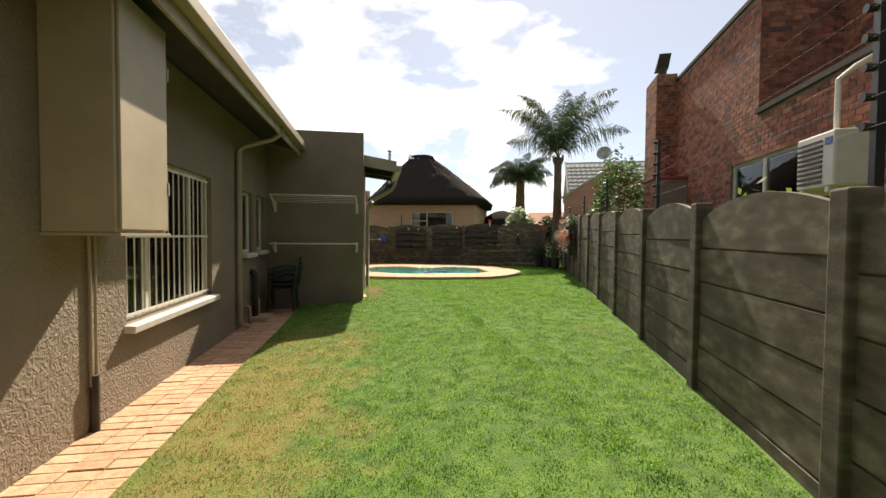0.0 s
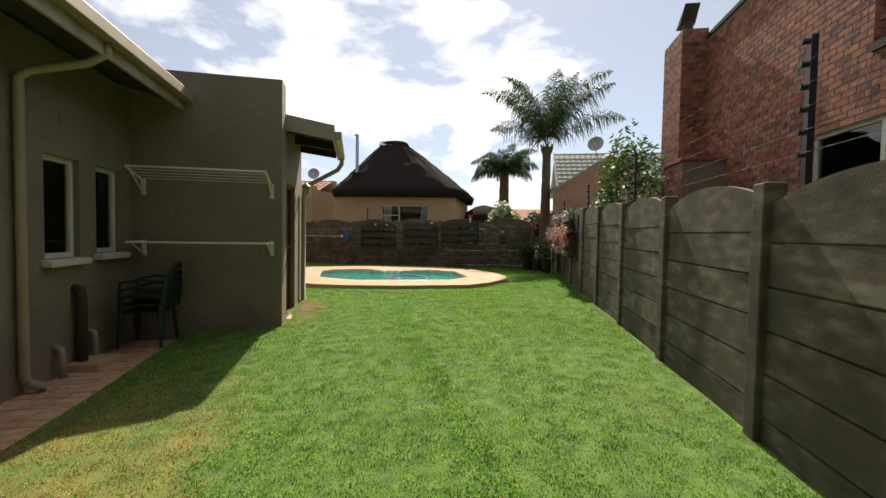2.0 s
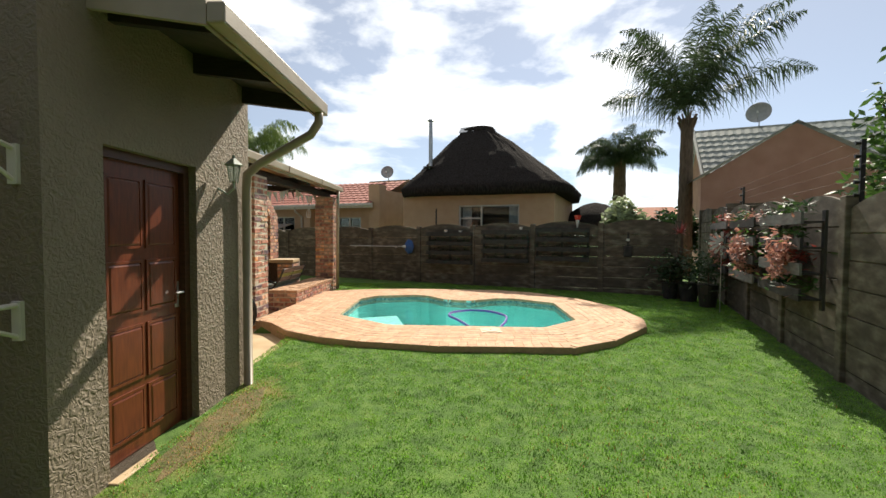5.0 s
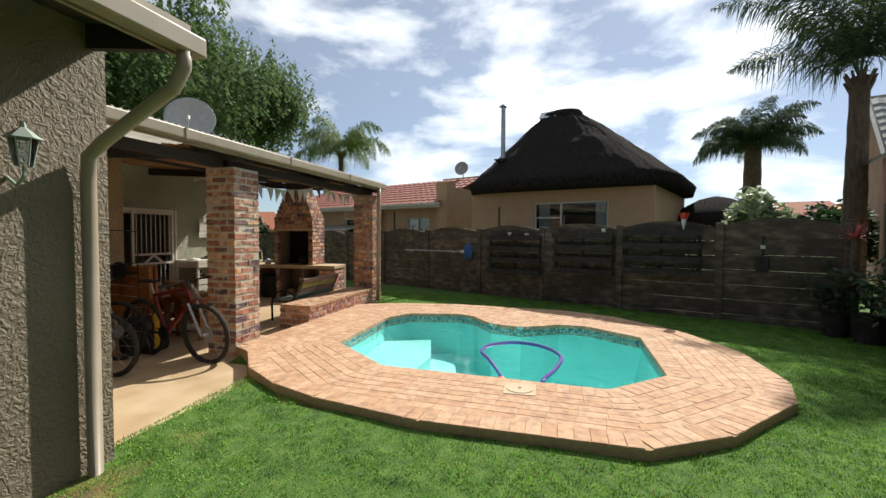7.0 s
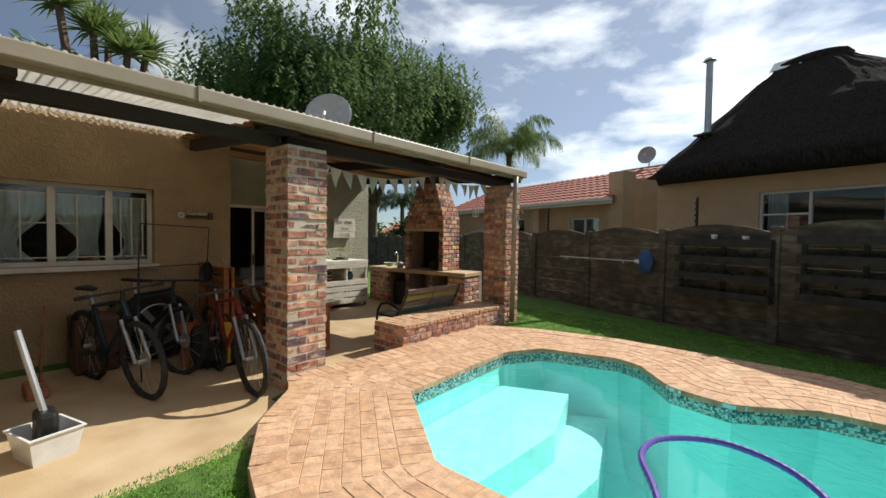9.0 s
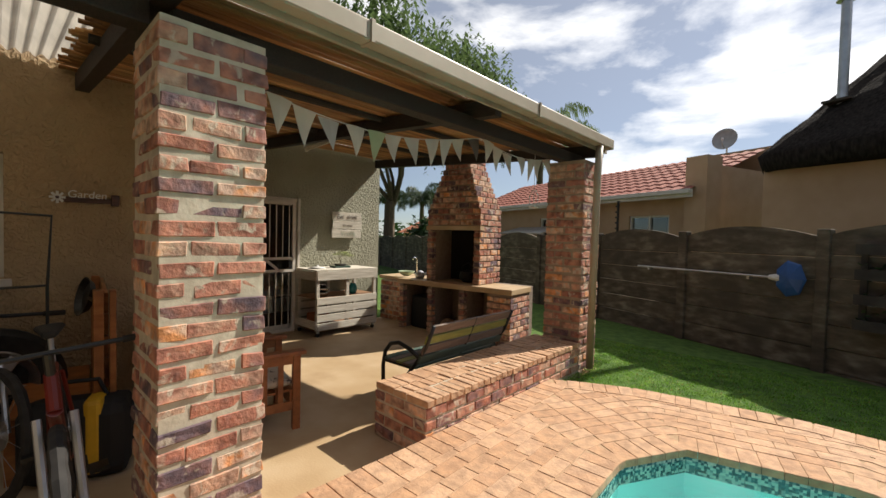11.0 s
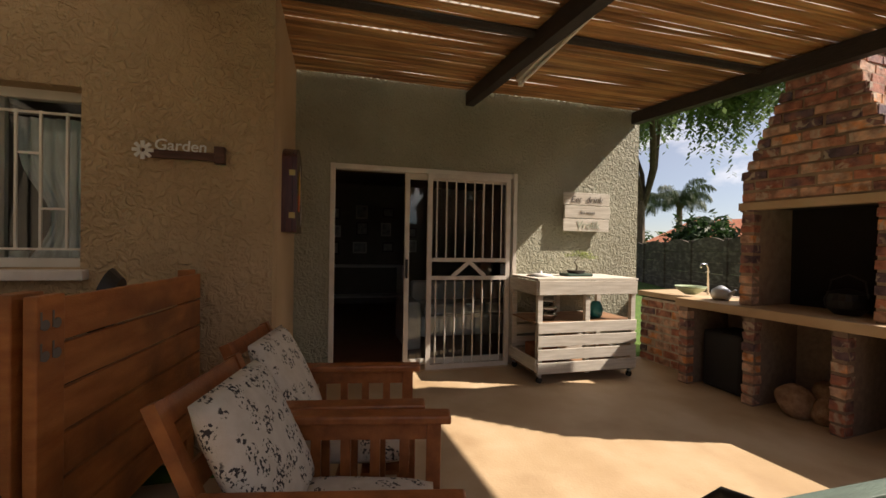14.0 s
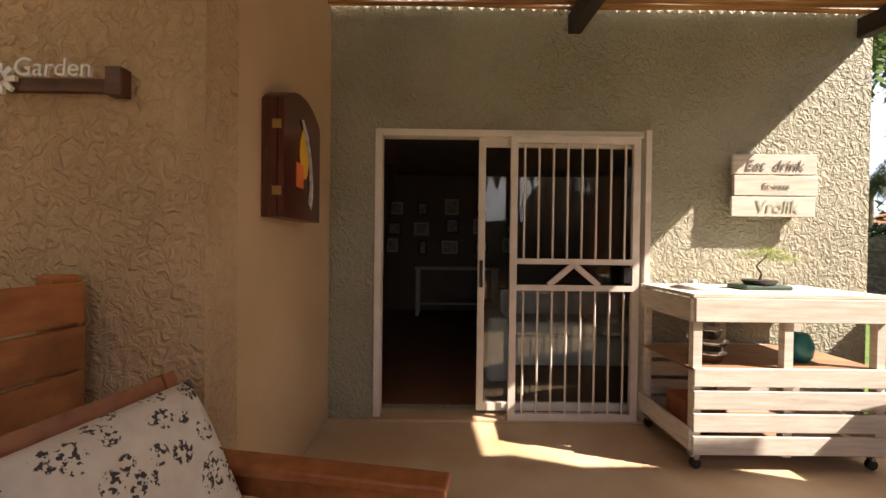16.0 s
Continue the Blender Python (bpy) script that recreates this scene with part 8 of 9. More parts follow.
def build_pink_house():
    h = empty("pink_house", PLOT @ pose(4.6, 22.5, 0), "pink plastered house with grey tiled gable roof", "house")
    # near small gable
    def gable(x0, x1, y, z0, z1, t=0.2):
        b = bmesh.new()
        xm = (x0 + x1) / 2
        front = [b.verts.new(p) for p in ((x0, y, -0.2), (x1, y, -0.2), (x1, y, z0), (xm, y, z1), (x0, y, z0))]
        back = [b.verts.new((v.co.x, y + t, v.co.z)) for v in front]
        b.faces.new(front)
        b.faces.new(back[::-1])
        for i in range(5):
            b.faces.new((front[i], back[i], back[(i + 1) % 5], front[(i + 1) % 5]))
        bmesh.ops.recalc_face_normals(b, faces=b.faces)
        return b
    part("wall", gable(-2.7, 2.3, 0.0, 3.45, 5.05), M["pink"], h)
    b = bmesh.new()
    for s0 in (-1, 1):
        v = [b.verts.new(p) for p in ((-0.2 + s0 * 2.75, -0.12, 3.42), (-0.2, -0.12, 5.12), (-0.2, 2.6, 5.12), (-0.2 + s0 * 2.75, 2.6, 3.42))]
        b.faces.new(v)
    bmesh.ops.solidify(b, geom=b.faces[:], thickness=0.07)
    part("porch_roof", b, M["grey_tile"], h)
    part("wall", bm_box(-2.0, 6.0, 2.9, 3.1, -0.2, 3.9), M["pink"], h)
    b = bmesh.new()
    f1 = [b.verts.new((-2.0, y, z)) for y, z in ((3.1, -0.2), (8.3, -0.2), (8.3, 3.9), (5.6, 6.2), (3.1, 3.9))]
    f2 = [b.verts.new((v.co.x + 0.2, v.co.y, v.co.z)) for v in f1]
    b.faces.new(f1)
    b.faces.new(f2[::-1])
    for k in range(5):
        b.faces.new((f1[k], f2[k], f2[(k + 1) % 5], f1[(k + 1) % 5]))
    bmesh.ops.recalc_face_normals(b, faces=b.faces)
    part("gable_wall", b, M["pink"], h)
    b = bmesh.new()
    for y0, z0 in ((2.7, 3.8), (8.5, 3.8)):
        v = [b.verts.new(p) for p in ((-2.2, y0, z0), (6.2, y0, z0), (6.2, 5.6, 6.25), (-2.2, 5.6, 6.25))]
        b.faces.new(v)
    bmesh.ops.solidify(b, geom=b.faces[:], thickness=0.06)
    part("roof", b, M["grey_tile"], h)
    tile_roof("roof_tiles", h, pose(-2.2, 2.66, 3.9), 8.4, 2.94, 0.82, M["grey_tile"])
    b = bmesh.new()
    rod(b, (-2.25, 2.66, 3.84), (-2.25, 5.6, 6.3), 0.07, seg=4)
    part("barge_board", b, M["white_frame"], h)
    dish(PLOT @ pose(4.75, 28.0, 6.75, 0, 0, -20), 0.45, "grey satellite dish on the pink house roof")
    g = empty("garden_wall", PLOT @ pose(1.9, 18.6, 0), "grey plastered boundary wall behind the corner", "wall", kind="structure")
    part("wall", bm_box(0, 6.0, 0, 0.15, -0.2, 2.35), M["precast"], g)
    far = empty("far_house", PLOT @ pose(-2.0, 60.0, 0), "distant house with an orange tiled roof", "house", "distant houses")
    part("wall", bm_box(0, 9, 0, 6, -0.2, 3.0), M["peach"], far)
    b = bmesh.new()
    v = [b.verts.new(p) for p in ((-0.5, -0.5, 2.9), (9.5, -0.5, 2.9), (9.5, 6.5, 2.9), (-0.5, 6.5, 2.9), (2, 3, 5.0), (7, 3, 5.0))]
    for q in ((0, 1, 5, 4), (1, 2, 5), (2, 3, 4, 5), (3, 0, 4), (3, 2, 1, 0)):
        b.faces.new([v[i] for i in q])
    part("roof", b, M["orange_tile"], far)
    copy_thing(far, pose(-34, 43, -1.0, 0, 0, 20))
    copy_thing(far, pose(-22, 52, -0.6, 0, 0, 10))
    copy_thing(far, pose(24, 48, 0.4, 0, 0, -15))
    # small thatch lapa
    t = empty("thatched_lapa", PLOT @ pose(-1.6, 25.5, 0), "small round thatched lapa roof behind the fence", "lapa")
    b = bmesh.new()
    lathe(b, [(1.7, 1.75), (1.75, 1.95), (1.1, 2.5), (0.5, 2.85), (0.1, 2.95)], 24)
    part("roof", b, M["thatch"], t, smooth=True)
    for k in range(5):
        a = k * 1.2566
        b = bmesh.new()
        rod(b, (1.3 * math.cos(a), 1.3 * math.sin(a), -0.1), (1.3 * math.cos(a), 1.3 * math.sin(a), 1.9), 0.07)
        part("pole", b, M["dark_timber"], t)


build_pink_house()


# ---- trees ----
def palm(m, height, fronds, length, rng, label, trunk_r=0.2, droop=1.0, leaf="leaf_palm", lean=0.0, up=0.9, fall=1.15):
    p = empty("palm_tree", m, label, "tree", "palm trees")
    b = bmesh.new()
    n = 14
    tube(b, [(lean * (k / n) ** 2, 0, height * k / n - 0.1) for k in range(n + 1)], [trunk_r * (1.15 - 0.35 * k / n) * (1 + 0.06 * (k % 2)) for k in range(n + 1)], 12)
    part("trunk", b, M["bark"], p)
    top = Vector((lean, 0, height - 0.15))
    stubs = bmesh.new()
    for k in range(16):
        a = k * 2.4
        rod(stubs, top + Vector((0.12 * math.cos(a), 0.12 * math.sin(a), -0.5 + 0.02 * k)), top + Vector((0.32 * math.cos(a), 0.32 * math.sin(a), -0.05 + 0.02 * k)), 0.05, 0.03, seg=5)
    part("boots", stubs, M["bark"], p)
    for k in range(fronds):
        a = k * 2.39996 + rng.uniform(-0.2, 0.2)
        e0 = up * (1.35 - fall * k / fronds) + rng.uniform(-0.1, 0.1)
        l = length * rng.uniform(0.85, 1.1)
        d = Vector((math.cos(a), math.sin(a), 0))
        side = Vector((-d.y, d.x, 0))
        pts, ang = [top.copy()], e0
        seg = 16
        for j in range(seg):
            pts.append(pts[-1] + (d * math.cos(ang) + Vector((0, 0, math.sin(ang)))) * (l / seg))
            ang -= droop * (0.025 + 0.21 * (j / seg))
        vs, fs = [], []

        def quad(q0, q1, q2, q3):
            i = len(vs)
            vs.extend([tuple(q0), tuple(q1), tuple(q2), tuple(q3)])
            fs.append((i, i + 1, i + 2, i + 3))
        for j in range(seg):
            w = side * 0.03 * (1 - j / seg)
            quad(pts[j] - w, pts[j] + w, pts[j + 1] + w * 0.9, pts[j + 1] - w * 0.9)
            if j < 2:
                continue
            for s in (-1, 1):
                for r in range(9):
                    f = (j + r / 9) / seg
                    q = pts[j].lerp(pts[j + 1], r / 9)
                    ll = length * 0.2 * math.sin(math.pi * min(1, 0.12 + 0.86 * f)) * rng.uniform(0.8, 1.15)
                    t = (pts[j + 1] - pts[j]).normalized()
                    out = (side * s * 0.8 + t * 0.55 + Vector((rng.uniform(-0.25, 0.25), rng.uniform(-0.25, 0.25), rng.uniform(-1.0, 0.6)))).normalized()
                    mid = q + out * ll * 0.55
                    tip = q + out * ll + Vector((0, 0, -ll * 0.75 * droop))
                    ww = t * 0.0125
                    quad(q - ww, q + ww, mid + ww * 1.3, mid - ww * 1.3)
                    quad(mid - ww * 1.3, mid + ww * 1.3, tip + ww * 0.2, tip - ww * 0.2)
        o = new("frond", mesh_of("frond", vs, fs, M[leaf]))
        o.parent = p
    return p


rng_t = random.Random(77)
palm(pose(10.3, 21.8, 0.0), 5.95, 15, 4.7, rng_t, "tall queen palm with feathery grey-green fronds behind the fence", 0.24, 0.66, up=1.15, fall=0.72)
palm(pose(11.5, 31.26, 0.0), 5.95, 26, 3.0, rng_t, "bushy date palm in the distance", 0.4, 0.95, up=1.0)
palm(pose(-11.85, 33.8, 0.0), 7.3, 16, 3.9, rng_t, "palm with arching fronds behind the fireplace", 0.2, 1.15, "leaf_yucca")
palm(pose(-25.0, 37.0, 0.0), 4.6, 14, 2.8, rng_t, "distant small palm over the fence", 0.22, 1.1)
palm(pose(-31.0, 38.0, 0.0), 5.0, 14, 2.8, rng_t, "distant small palm over the fence", 0.22, 1.1)


def pepper_tree(m, label):
    p = empty("pepper_tree", m, label, "tree")
    rng = random.Random(9)
    limbs = [((0, 0, -0.2), (0.3, 0.1, 3.5), 0.41, 0.25)]
    for k in range(9):
        a = k * 0.7 + rng.uniform(-0.2, 0.2)
        l = rng.uniform(3.0, 6.0)
        limbs.append(((0.3, 0.1, 3.3), (-0.7 + l * math.cos(a), -1.6 + l * math.sin(a), rng.uniform(7.5, 12.5)), 0.12, 0.04))
    for a, c, r0, r1 in limbs:
        b = bmesh.new()
        a, c = Vector(a), Vector(c)
        tube(b, [a.lerp(c, t) + Vector((0.25 * math.sin(t * 5), 0.2 * math.sin(t * 4 + 1), 0)) * (1 if r0 < 0.4 else 0.2) for t in (0, 0.25, 0.5, 0.75, 1)], [r0 + (r1 - r0) * t for t in (0, 0.25, 0.5, 0.75, 1)], 8)
        part("trunk" if r0 > 0.4 else "limb", b, M["bark"], p)
    blobs = []
    for k in range(110):
        a = rng.uniform(0, 6.283)
        r = 7.8 * math.sqrt(rng.random())
        z = 8.7 + 6.2 * math.sqrt(max(0, 1 - (r / 8.4) ** 2)) * rng.uniform(0.2, 1.0) - rng.uniform(0, 2.2)
        blobs.append(Vector((r * math.cos(a) - 1.2, r * math.sin(a) - 2.1, z)))
    vs, fs = [], []
    for c in blobs:
        for s in range(85):
            o = Vector((rng.gauss(0, 1), rng.gauss(0, 1), rng.gauss(0, 0.7)))
            q = c + o * 0.75
            strand = rng.randint(5, 16)
            dx, dy = rng.uniform(-0.03, 0.03), rng.uniform(-0.03, 0.03)
            for j in range(strand):
                q = q + Vector((dx + rng.uniform(-0.05, 0.05), dy + rng.uniform(-0.05, 0.05), -rng.uniform(0.1, 0.17)))
                a = rng.uniform(0, 6.283)
                d = Vector((math.cos(a), math.sin(a), -0.8)) * rng.uniform(0.15, 0.28)
                w = Vector((-math.sin(a), math.cos(a), 0.1)) * 0.07
                i = len(vs)
                vs.extend([tuple(q), tuple(q + d * 0.5 + w), tuple(q + d), tuple(q + d * 0.5 - w)])
                fs.append((i, i + 1, i + 2, i + 3))
    o = new("crown", mesh_of("crown", vs, fs, M["leaf_pepper"]))
    o.parent = p


pepper_tree(pose(-17.8, 27.2, 0.0), "large weeping pepper tree with hanging foliage behind the house")


def shrub(name, m, radius, height, leaf, count, size, seed, label, stems=5, category="shrub"):
    p = empty(name, m, label, category)
    rng = random.Random(seed)
    for k in range(stems):
        a = k * 6.283 / stems
        b = bmesh.new()
        tube(b, [(0.05 * math.cos(a), 0.05 * math.sin(a), -0.1), (radius * 0.3 * math.cos(a), radius * 0.3 * math.sin(a), height * 0.45), (radius * 0.6 * math.cos(a), radius * 0.6 * math.sin(a), height * 0.85)], [0.04, 0.025, 0.008], 6)
        part("stem", b, M["bark"], p)
    vs, fs = [], []
    for k in range(count):
        a, e = rng.uniform(0, 6.283), math.asin(rng.uniform(-0.5, 1))
        rr = (0.55 + 0.45 * rng.random()) * (1 + 0.4 * noise.noise((math.cos(a) * 1.7, math.sin(a) * 1.7, e * 2 + seed)))
        q = Vector((radius * rr * math.cos(a) * math.cos(e), radius * rr * math.sin(a) * math.cos(e), height * 0.55 + height * 0.45 * rr * math.sin(e)))
        b2, e2 = rng.uniform(0, 6.283), rng.uniform(-0.9, 0.6)
        d = Vector((math.cos(b2) * math.cos(e2), math.sin(b2) * math.cos(e2), math.sin(e2))) * size * rng.uniform(0.7, 1.3)
        w = d.cross(Vector((rng.uniform(-1, 1), rng.uniform(-1, 1), 0.6))).normalized() * size * 0.38
        i = len(vs)
        vs.extend([tuple(q - d), tuple(q + w), tuple(q + d), tuple(q - w)])
        fs.append((i, i + 1, i + 2, i + 3))
    o = new("foliage", mesh_of("foliage", vs, fs, M[leaf]))
    o.parent = p
    return p


shrub("climbing_shrub", PLOT @ pose(2.7, 12.6, 0.0), 0.85, 3.9, "leaf_green", 2600, 0.075, 3, "glossy green climbing shrub behind the side fence")
shrub("pale_shrub", PLOT @ pose(-0.5, 23.5, 0.0), 0.9, 2.95, "leaf_pale", 1500, 0.16, 4, "pale variegated shrub behind the back fence")
shrub("dark_shrub", PLOT @ pose(1.6, 27.0, 0.0), 1.2, 2.7, "leaf_dark", 1600, 0.16, 5, "dark green shrub behind the fence")
shrub("fence_creeper", PLOT @ pose(2.2, 1.2, 0.0), 0.3, 1.95, "leaf_yucca", 120, 0.06, 6, "light green creeper peeping over the side fence")
shrub("fence_creeper", PLOT @ pose(2.1, 3.4, 0.0), 0.3, 1.85, "leaf_yucca", 90, 0.06, 7, "light green creeper peeping over the side fence")
shrub("dark_shrub", PLOT @ pose(-20.3, 18.9, 0.0), 1.1, 2.5, "leaf_dark", 1600, 0.14, 8, "dark green shrub beyond the patio fence")
shrub("garden_tree", pose(-13.0, 12.2, 3.0), 1.6, 3.4, "leaf_pepper", 2600, 0.16, 12, "leafy tree crown rising behind the house roof", category="tree")


def yucca(m):
    p = empty("yucca", m, "yellow-green yucca with spiky heads behind the roof", "tree")
    rng = random.Random(14)
    for k, (x, y, z) in enumerate(((0, -0.2, 5.95), (0.1, 0.75, 5.75), (-0.7, 0.2, 6.2), (0.3, -0.8, 6.2), (0.5, 0.3, 5.5))):
        b = bmesh.new()
        tube(b, [(0, 0, -0.1), (x * 0.5, y * 0.5, z * 0.5), (x, y, z)], [0.16, 0.1, 0.07], 7)
        part("trunk", b, M["bark"], p)
        spiky_plant(p, (x, y, z), 90, 1.05, M["leaf_yucca"], rng, "leaf_head")


yucca(pose(-9.5, 12.6, 0.0))

# far tree line round the plot
bld = empty("far_woods", None, "hazy distant trees round the suburb", "trees", kind="stuff")
rng_w = random.Random(40)
vs, fs = [], []
for k in range(260):
    a = rng_w.uniform(0, 6.283)
    r = rng_w.uniform(60, 95)
    cx, cy, h = r * math.cos(a), 15 + r * math.sin(a), rng_w.uniform(1.6, 4.2)
    for j in range(60):
        q = Vector((cx + rng_w.gauss(0, 1.8), cy + rng_w.gauss(0, 1.8), h * rng_w.random() ** 0.7))
        d = Vector((rng_w.uniform(-1, 1), rng_w.uniform(-1, 1), rng_w.uniform(-0.5, 0.5))).normalized() * 0.55
        w = d.cross(Vector((rng_w.uniform(-1, 1), rng_w.uniform(-1, 1), 1))).normalized() * 0.35
        i = len(vs)
        vs.extend([tuple(q - d), tuple(q + w), tuple(q + d), tuple(q - w)])
        fs.append((i, i + 1, i + 2, i + 3))
o = new("tree_line", mesh_of("tree_line", vs, fs, M["leaf_dark"]))
o.parent = bld


# ---- grass ----
def build_grass():
    rs = np.random.RandomState(4)
    pts = []
    x0, x1, y0, y1 = -2.0, 8.6, -1.5, 18.2
    n = 1900000
    xs, ys = rs.uniform(x0, x1, n), rs.uniform(y0, y1, n)
    a = radians(-21.4)
    u = xs * math.cos(a) + ys * math.sin(a)
    v = -xs * math.sin(a) + ys * math.cos(a)
    ok = (u < FENCE_U - 0.05) & (v < BACK_V - 0.05) & ~((xs < -1.45) & (ys < 8.1)) & ~((xs < -0.22) & (ys > 8.04) & (ys < 10.2))

    def in_poly(poly):
        c = np.zeros(n, bool)
        j = len(poly) - 1
        for i in range(len(poly)):
            xi, yi = poly[i]
            xj, yj = poly[j]
            with np.errstate(divide="ignore", invalid="ignore"):
                hit = ((yi > ys) != (yj > ys)) & (xs < (xj - xi) * (ys - yi) / (yj - yi + 1e-12) + xi)
            c ^= hit
            j = i
        return c
    ok &= ~in_poly(PAVE) & ~in_poly(SLAB)
    xs, ys = xs[ok], ys[ok]
    k = len(xs)
    zs = np.array([lie(float(p), float(q)) for p, q in zip(xs, ys)])
    patch = np.array([noise.noise((float(p) * 0.5, float(q) * 0.5, 1.0)) + 0.5 * noise.noise((float(p) * 2.1, float(q) * 2.1, 5.0)) for p, q in zip(xs, ys)])
    bare = np.clip(0.95 - np.hypot((xs + 1.0) / 1.0, (ys - 3.5) / 3.2) + 1.1 * patch, 0, 1) * 1.4 + np.clip(1 - np.hypot((xs - 0.0) / 0.3, (ys - 9.2) / 1.1), 0, 1) * 1.3 + np.clip(1 - np.hypot((xs - 2.9) / 0.35, (ys - 4.6) / 0.5), 0, 1) * 0.8
    dry = (rs.uniform(0, 1, k) < 0.012 + 0.05 * np.clip(patch, 0, 1) + 0.5 * np.clip(bare, 0, 1))
    clump = np.array([noise.noise((float(p) * 7, float(q) * 7, 9.0)) for p, q in zip(xs, ys)])
    keep = rs.uniform(0, 1, k) > 0.3 * np.clip(bare, 0, 1) + 0.5 * np.clip(-clump - 0.25, 0, 1)
    h = rs.uniform(0.008, 0.024, k) * (1 + 0.3 * patch + 0.9 * clump) * (1 - 0.15 * np.clip(bare, 0, 1))
    az, lean = rs.uniform(0, 6.283, k), rs.uniform(0.3, 1.45, k)
    wd = rs.uniform(0.0026, 0.0055, k)
    for name, sel, mat in (("lawn_grass", ~dry & keep, "grass"), ("dry_grass", dry & keep, "grass_dry")):
        X, Y, Z, Hh, A, L, W = xs[sel], ys[sel], zs[sel], h[sel], az[sel], lean[sel], wd[sel]
        m = len(X)
        P = np.empty((m, 3, 3))
        P[:, 0] = np.stack([X - np.sin(A) * W, Y + np.cos(A) * W, Z - 0.004], 1)
        P[:, 1] = np.stack([X + np.sin(A) * W, Y - np.cos(A) * W, Z - 0.004], 1)
        P[:, 2] = np.stack([X + np.cos(A) * np.sin(L) * Hh, Y + np.sin(A) * np.sin(L) * Hh, Z + np.cos(L) * Hh], 1)
        me = bpy.data.meshes.new(name)
        me.vertices.add(m * 3)
        me.vertices.foreach_set("co", P.ravel())
        me.loops.add(m * 3)
        me.loops.foreach_set("vertex_index", np.arange(m * 3, dtype=np.int32))
        me.polygons.add(m)
        me.polygons.foreach_set("loop_start", np.arange(0, m * 3, 3, dtype=np.int32))
        me.update(calc_edges=True)
        me.validate()
        me.materials.append(M[mat])
        tagged(new(name, me), "short green kikuyu lawn with dry patches" if mat == "grass" else "dry straw-coloured grass blades in worn patches", "grass", kind="stuff")


build_grass()


def bare_patch(cx, cy, rx, ry, seed):
    """Worn earth under the thin grass, with a ragged outline, following the lie of the lawn."""
    vs, fs = [(cx, cy, lie(cx, cy) + 0.002)], []
    n, rings = 40, 6
    for r in range(1, rings + 1):
        for i in range(n):
            a = 2 * math.pi * i / n
            f = r / rings * (1 + 0.3 * noise.noise((math.cos(a) * 2, math.sin(a) * 2, seed)))
            x, y = cx + rx * f * math.cos(a), cy + ry * f * math.sin(a)
            vs.append((x, y, lie(x, y) + 0.002))
    for i in range(n):
        fs.append((0, 1 + i, 1 + (i + 1) % n))
        for r in range(rings - 1):
            p, q = 1 + r * n + i, 1 + r * n + (i + 1) % n
            fs.append((p, p + n, q + n, q))
    tagged(new("bare_earth", mesh_of("bare_earth", vs, fs, M["bare_soil"])), "bare brown earth showing through the worn lawn", "soil", kind="structure")


for spot in ((0.0, 9.2, 0.16, 0.7, 2), (-1.3, 5.6, 0.07, 0.35, 3)):
    bare_patch(*spot)


# ---- pavers ----
def paver_mesh(l, w, h, mat):
    bm = bmesh.new()
    box(bm, -l / 2, l / 2, -w / 2, w / 2, -h, 0)
    bmesh.ops.bevel(bm, geom=[e for e in bm.edges if all(v.co.z > -1e-4 for v in e.verts)], offset=0.003, segments=1, affect="EDGES")
    me = bpy.data.meshes.new("paver")
    bm.to_mesh(me)
    bm.free()
    me.materials.append(mat)
    return me


def walk_ring(poly, off):
    """The polygon moved outwards by off (mitred), as a closed list of points."""
    k = len(poly)
    area = sum(poly[i - 1][0] * poly[i][1] - poly[i][0] * poly[i - 1][1] for i in range(k))
    sgn = 1 if area > 0 else -1
    out = []
    for i in range(k):
        p0, p1, p2 = Vector(poly[i - 1]), Vector(poly[i]), Vector(poly[(i + 1) % k])
        d0, d1 = (p1 - p0).normalized(), (p2 - p1).normalized()
        n0, n1 = Vector((d0.y, -d0.x)) * sgn, Vector((d1.y, -d1.x)) * sgn
        m = (n0 + n1).normalized()
        out.append(p1 + m * off / max(0.5, m.dot(n0)))
    return out


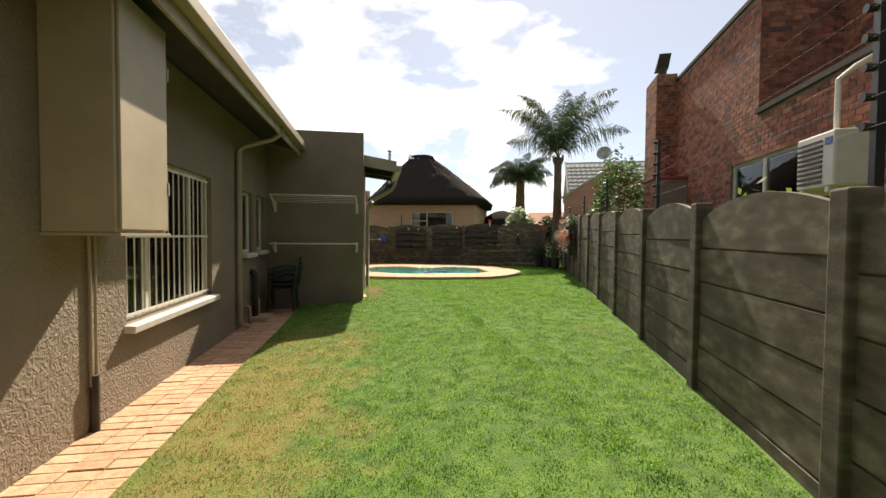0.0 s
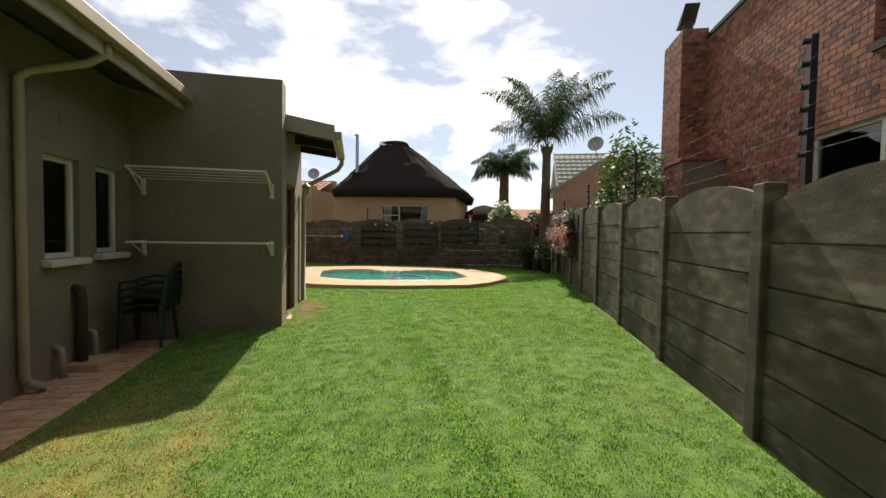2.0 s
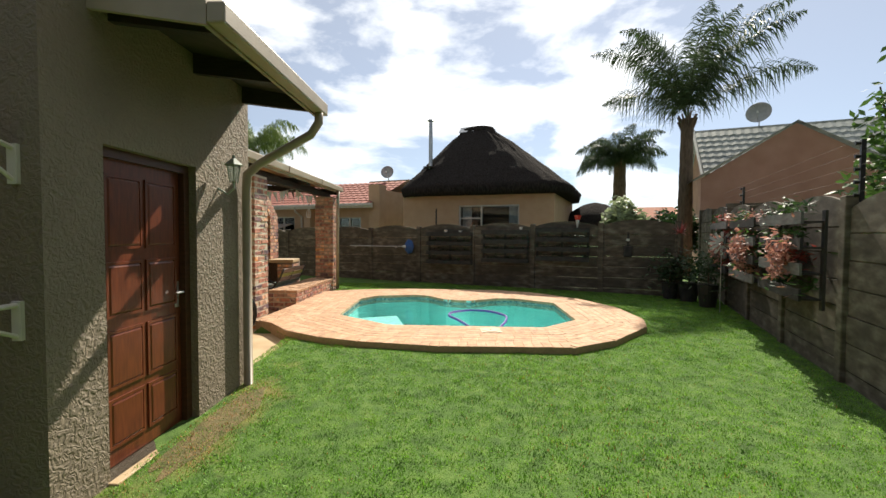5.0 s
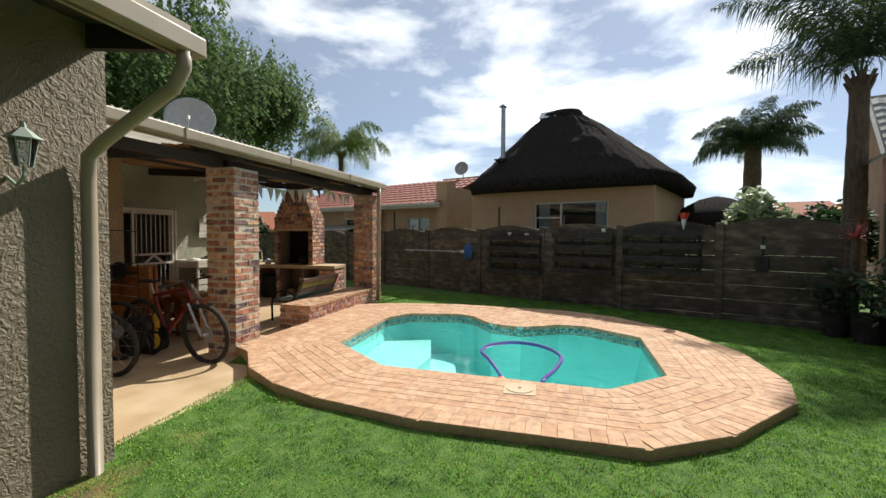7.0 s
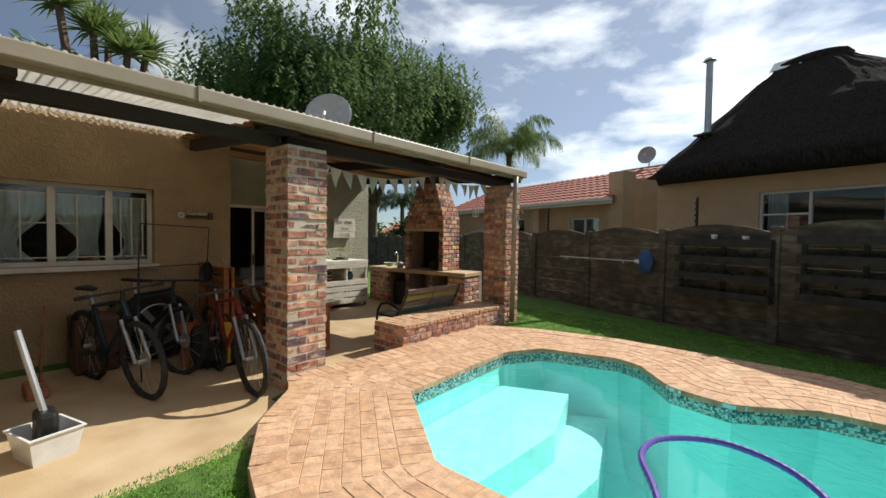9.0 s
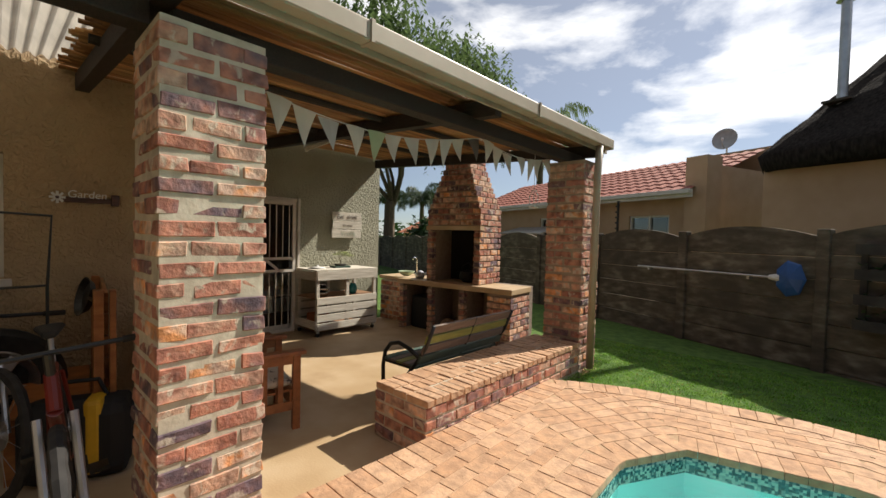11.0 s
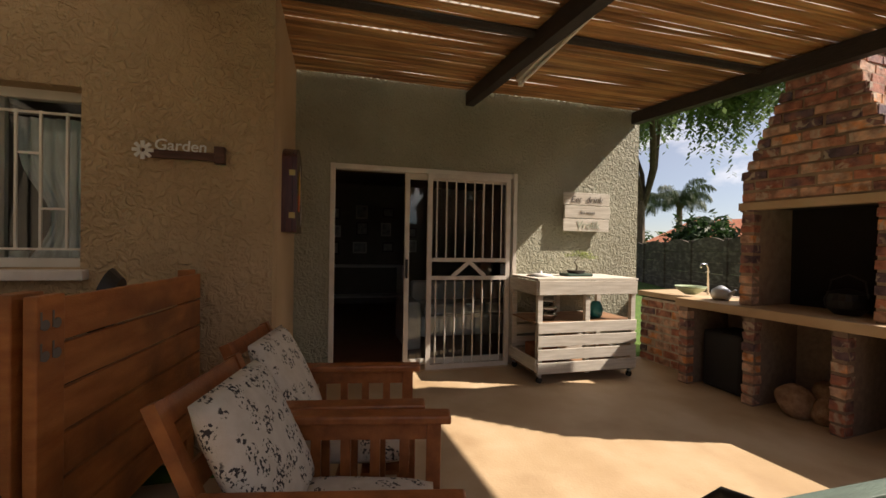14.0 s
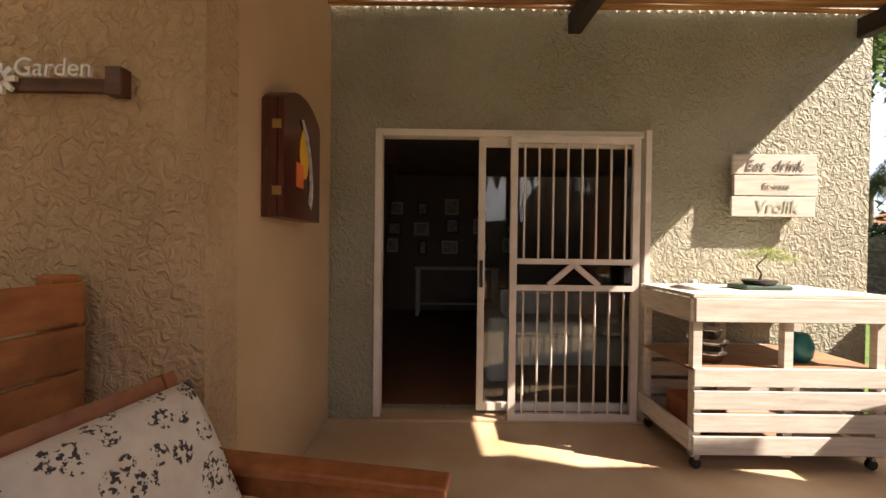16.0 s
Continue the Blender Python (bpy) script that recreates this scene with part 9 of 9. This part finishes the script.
def lay_pavers():
    surround = bpy.data.objects["pool_surround"]
    laid = []

    def lay(ring, along, across, test, shift=0.0):
        """Pieces end to end along a closed line, each on the chord of its own stretch."""
        k = len(ring)
        lens = [(ring[(i + 1) % k] - ring[i]).length for i in range(k)]
        total = sum(lens)
        n = max(3, round(total / along))

        def at(d):
            d %= total
            i = 0
            while d > lens[i] and i < k - 1:
                d -= lens[i]
                i += 1
            return ring[i].lerp(ring[(i + 1) % k], d / max(1e-6, lens[i]))
        for j in range(n):
            a, b = at((j + shift) * total / n), at((j + 1 + shift) * total / n)
            q, d = (a + b) / 2, b - a
            if test(q) and d.length > 0.5 * along:
                laid.append((q.x, q.y, math.degrees(math.atan2(d.y, d.x)), d.length - 0.004, across - 0.004))
    # coping laid header-wise round the water, hanging over it a little
    lay(walk_ring(POOL, 0.095), 0.115, 0.225, lambda q: True)
    for r in range(22):
        off = 0.27 + r * 0.118
        lay(walk_ring(POOL, off), 0.228, 0.118, lambda q: inside((q.x, q.y), PAVE) and near_poly((q.x, q.y), PAVE) > 0.19 and near_poly((q.x, q.y), POOL) > off - 0.03, 0.5 * (r % 2))
    # header edge along the lawn
    first = len(laid)
    lay(walk_ring(PAVE, -0.115), 0.117, 0.228, lambda q: inside((q.x, q.y), PAVE) and q.x > -1.25)
    cache = {}
    near = sorted(range(len(laid)), key=lambda i: (laid[i][0] - 1.6) ** 2 + (laid[i][1] - 11.6) ** 2)
    rank = set(near[:300])
    vs, fs = [], []
    for i, (x, y, turn, l, w) in enumerate(laid):
        m = pose(x, y, PAVE_Z + (0.004 if i >= first else 0.0) + random.uniform(-0.001, 0.001), random.uniform(-0.2, 0.2), random.uniform(-0.2, 0.2), turn + random.uniform(-0.3, 0.3))
        key = (round(l * 2, 2), round(w * 2, 2))
        if i in rank:
            if key not in cache:
                cache[key] = paver_mesh(key[0] / 2, key[1] / 2, 0.05, M["paver"])
            o = new("paver", cache[key])
            o.parent = surround
            o.matrix_basis = m
        else:
            j = len(vs)
            e = 0.003
            a, b = l / 2, w / 2
            vs += [tuple(m @ Vector(p)) for p in ((-a, -b, -0.05), (a, -b, -0.05), (a, b, -0.05), (-a, b, -0.05), (-a, -b, -e), (a, -b, -e), (a, b, -e), (-a, b, -e), (-a + e, -b + e, 0), (a - e, -b + e, 0), (a - e, b - e, 0), (-a + e, b - e, 0))]
            fs += [tuple(j + q for q in f) for f in ((0, 1, 5, 4), (1, 2, 6, 5), (2, 3, 7, 6), (3, 0, 4, 7), (4, 5, 9, 8), (5, 6, 10, 9), (6, 7, 11, 10), (7, 4, 8, 11), (8, 9, 10, 11))]
    o = new("paver_field", mesh_of("paver_field", vs, fs, M["paver_stuff"]))
    o.parent = surround
    tagged(o, kind="stuff")
    # path along the house
    path = structure("garden_path", bm_box(-2.1, -1.46, -4.0, 8.05, -0.35, -0.185), M["sand_joint"], "narrow clay brick path along the house wall", "path")
    me = [paver_mesh(0.205, 0.107, 0.05, M["paver"]) for _ in range(2)]
    for i in range(104):
        y = -3.9 + i * 0.115
        for c in range(3):
            o = new("paver", me[(i + c) % 2])
            o.parent = path
            o.matrix_basis = pose(-2.0 + c * 0.212 + random.uniform(-0.003, 0.003), y, -0.137 + random.uniform(-0.004, 0.003), random.uniform(-0.8, 0.8), random.uniform(-0.8, 0.8), random.uniform(-1, 1))


lay_pavers()
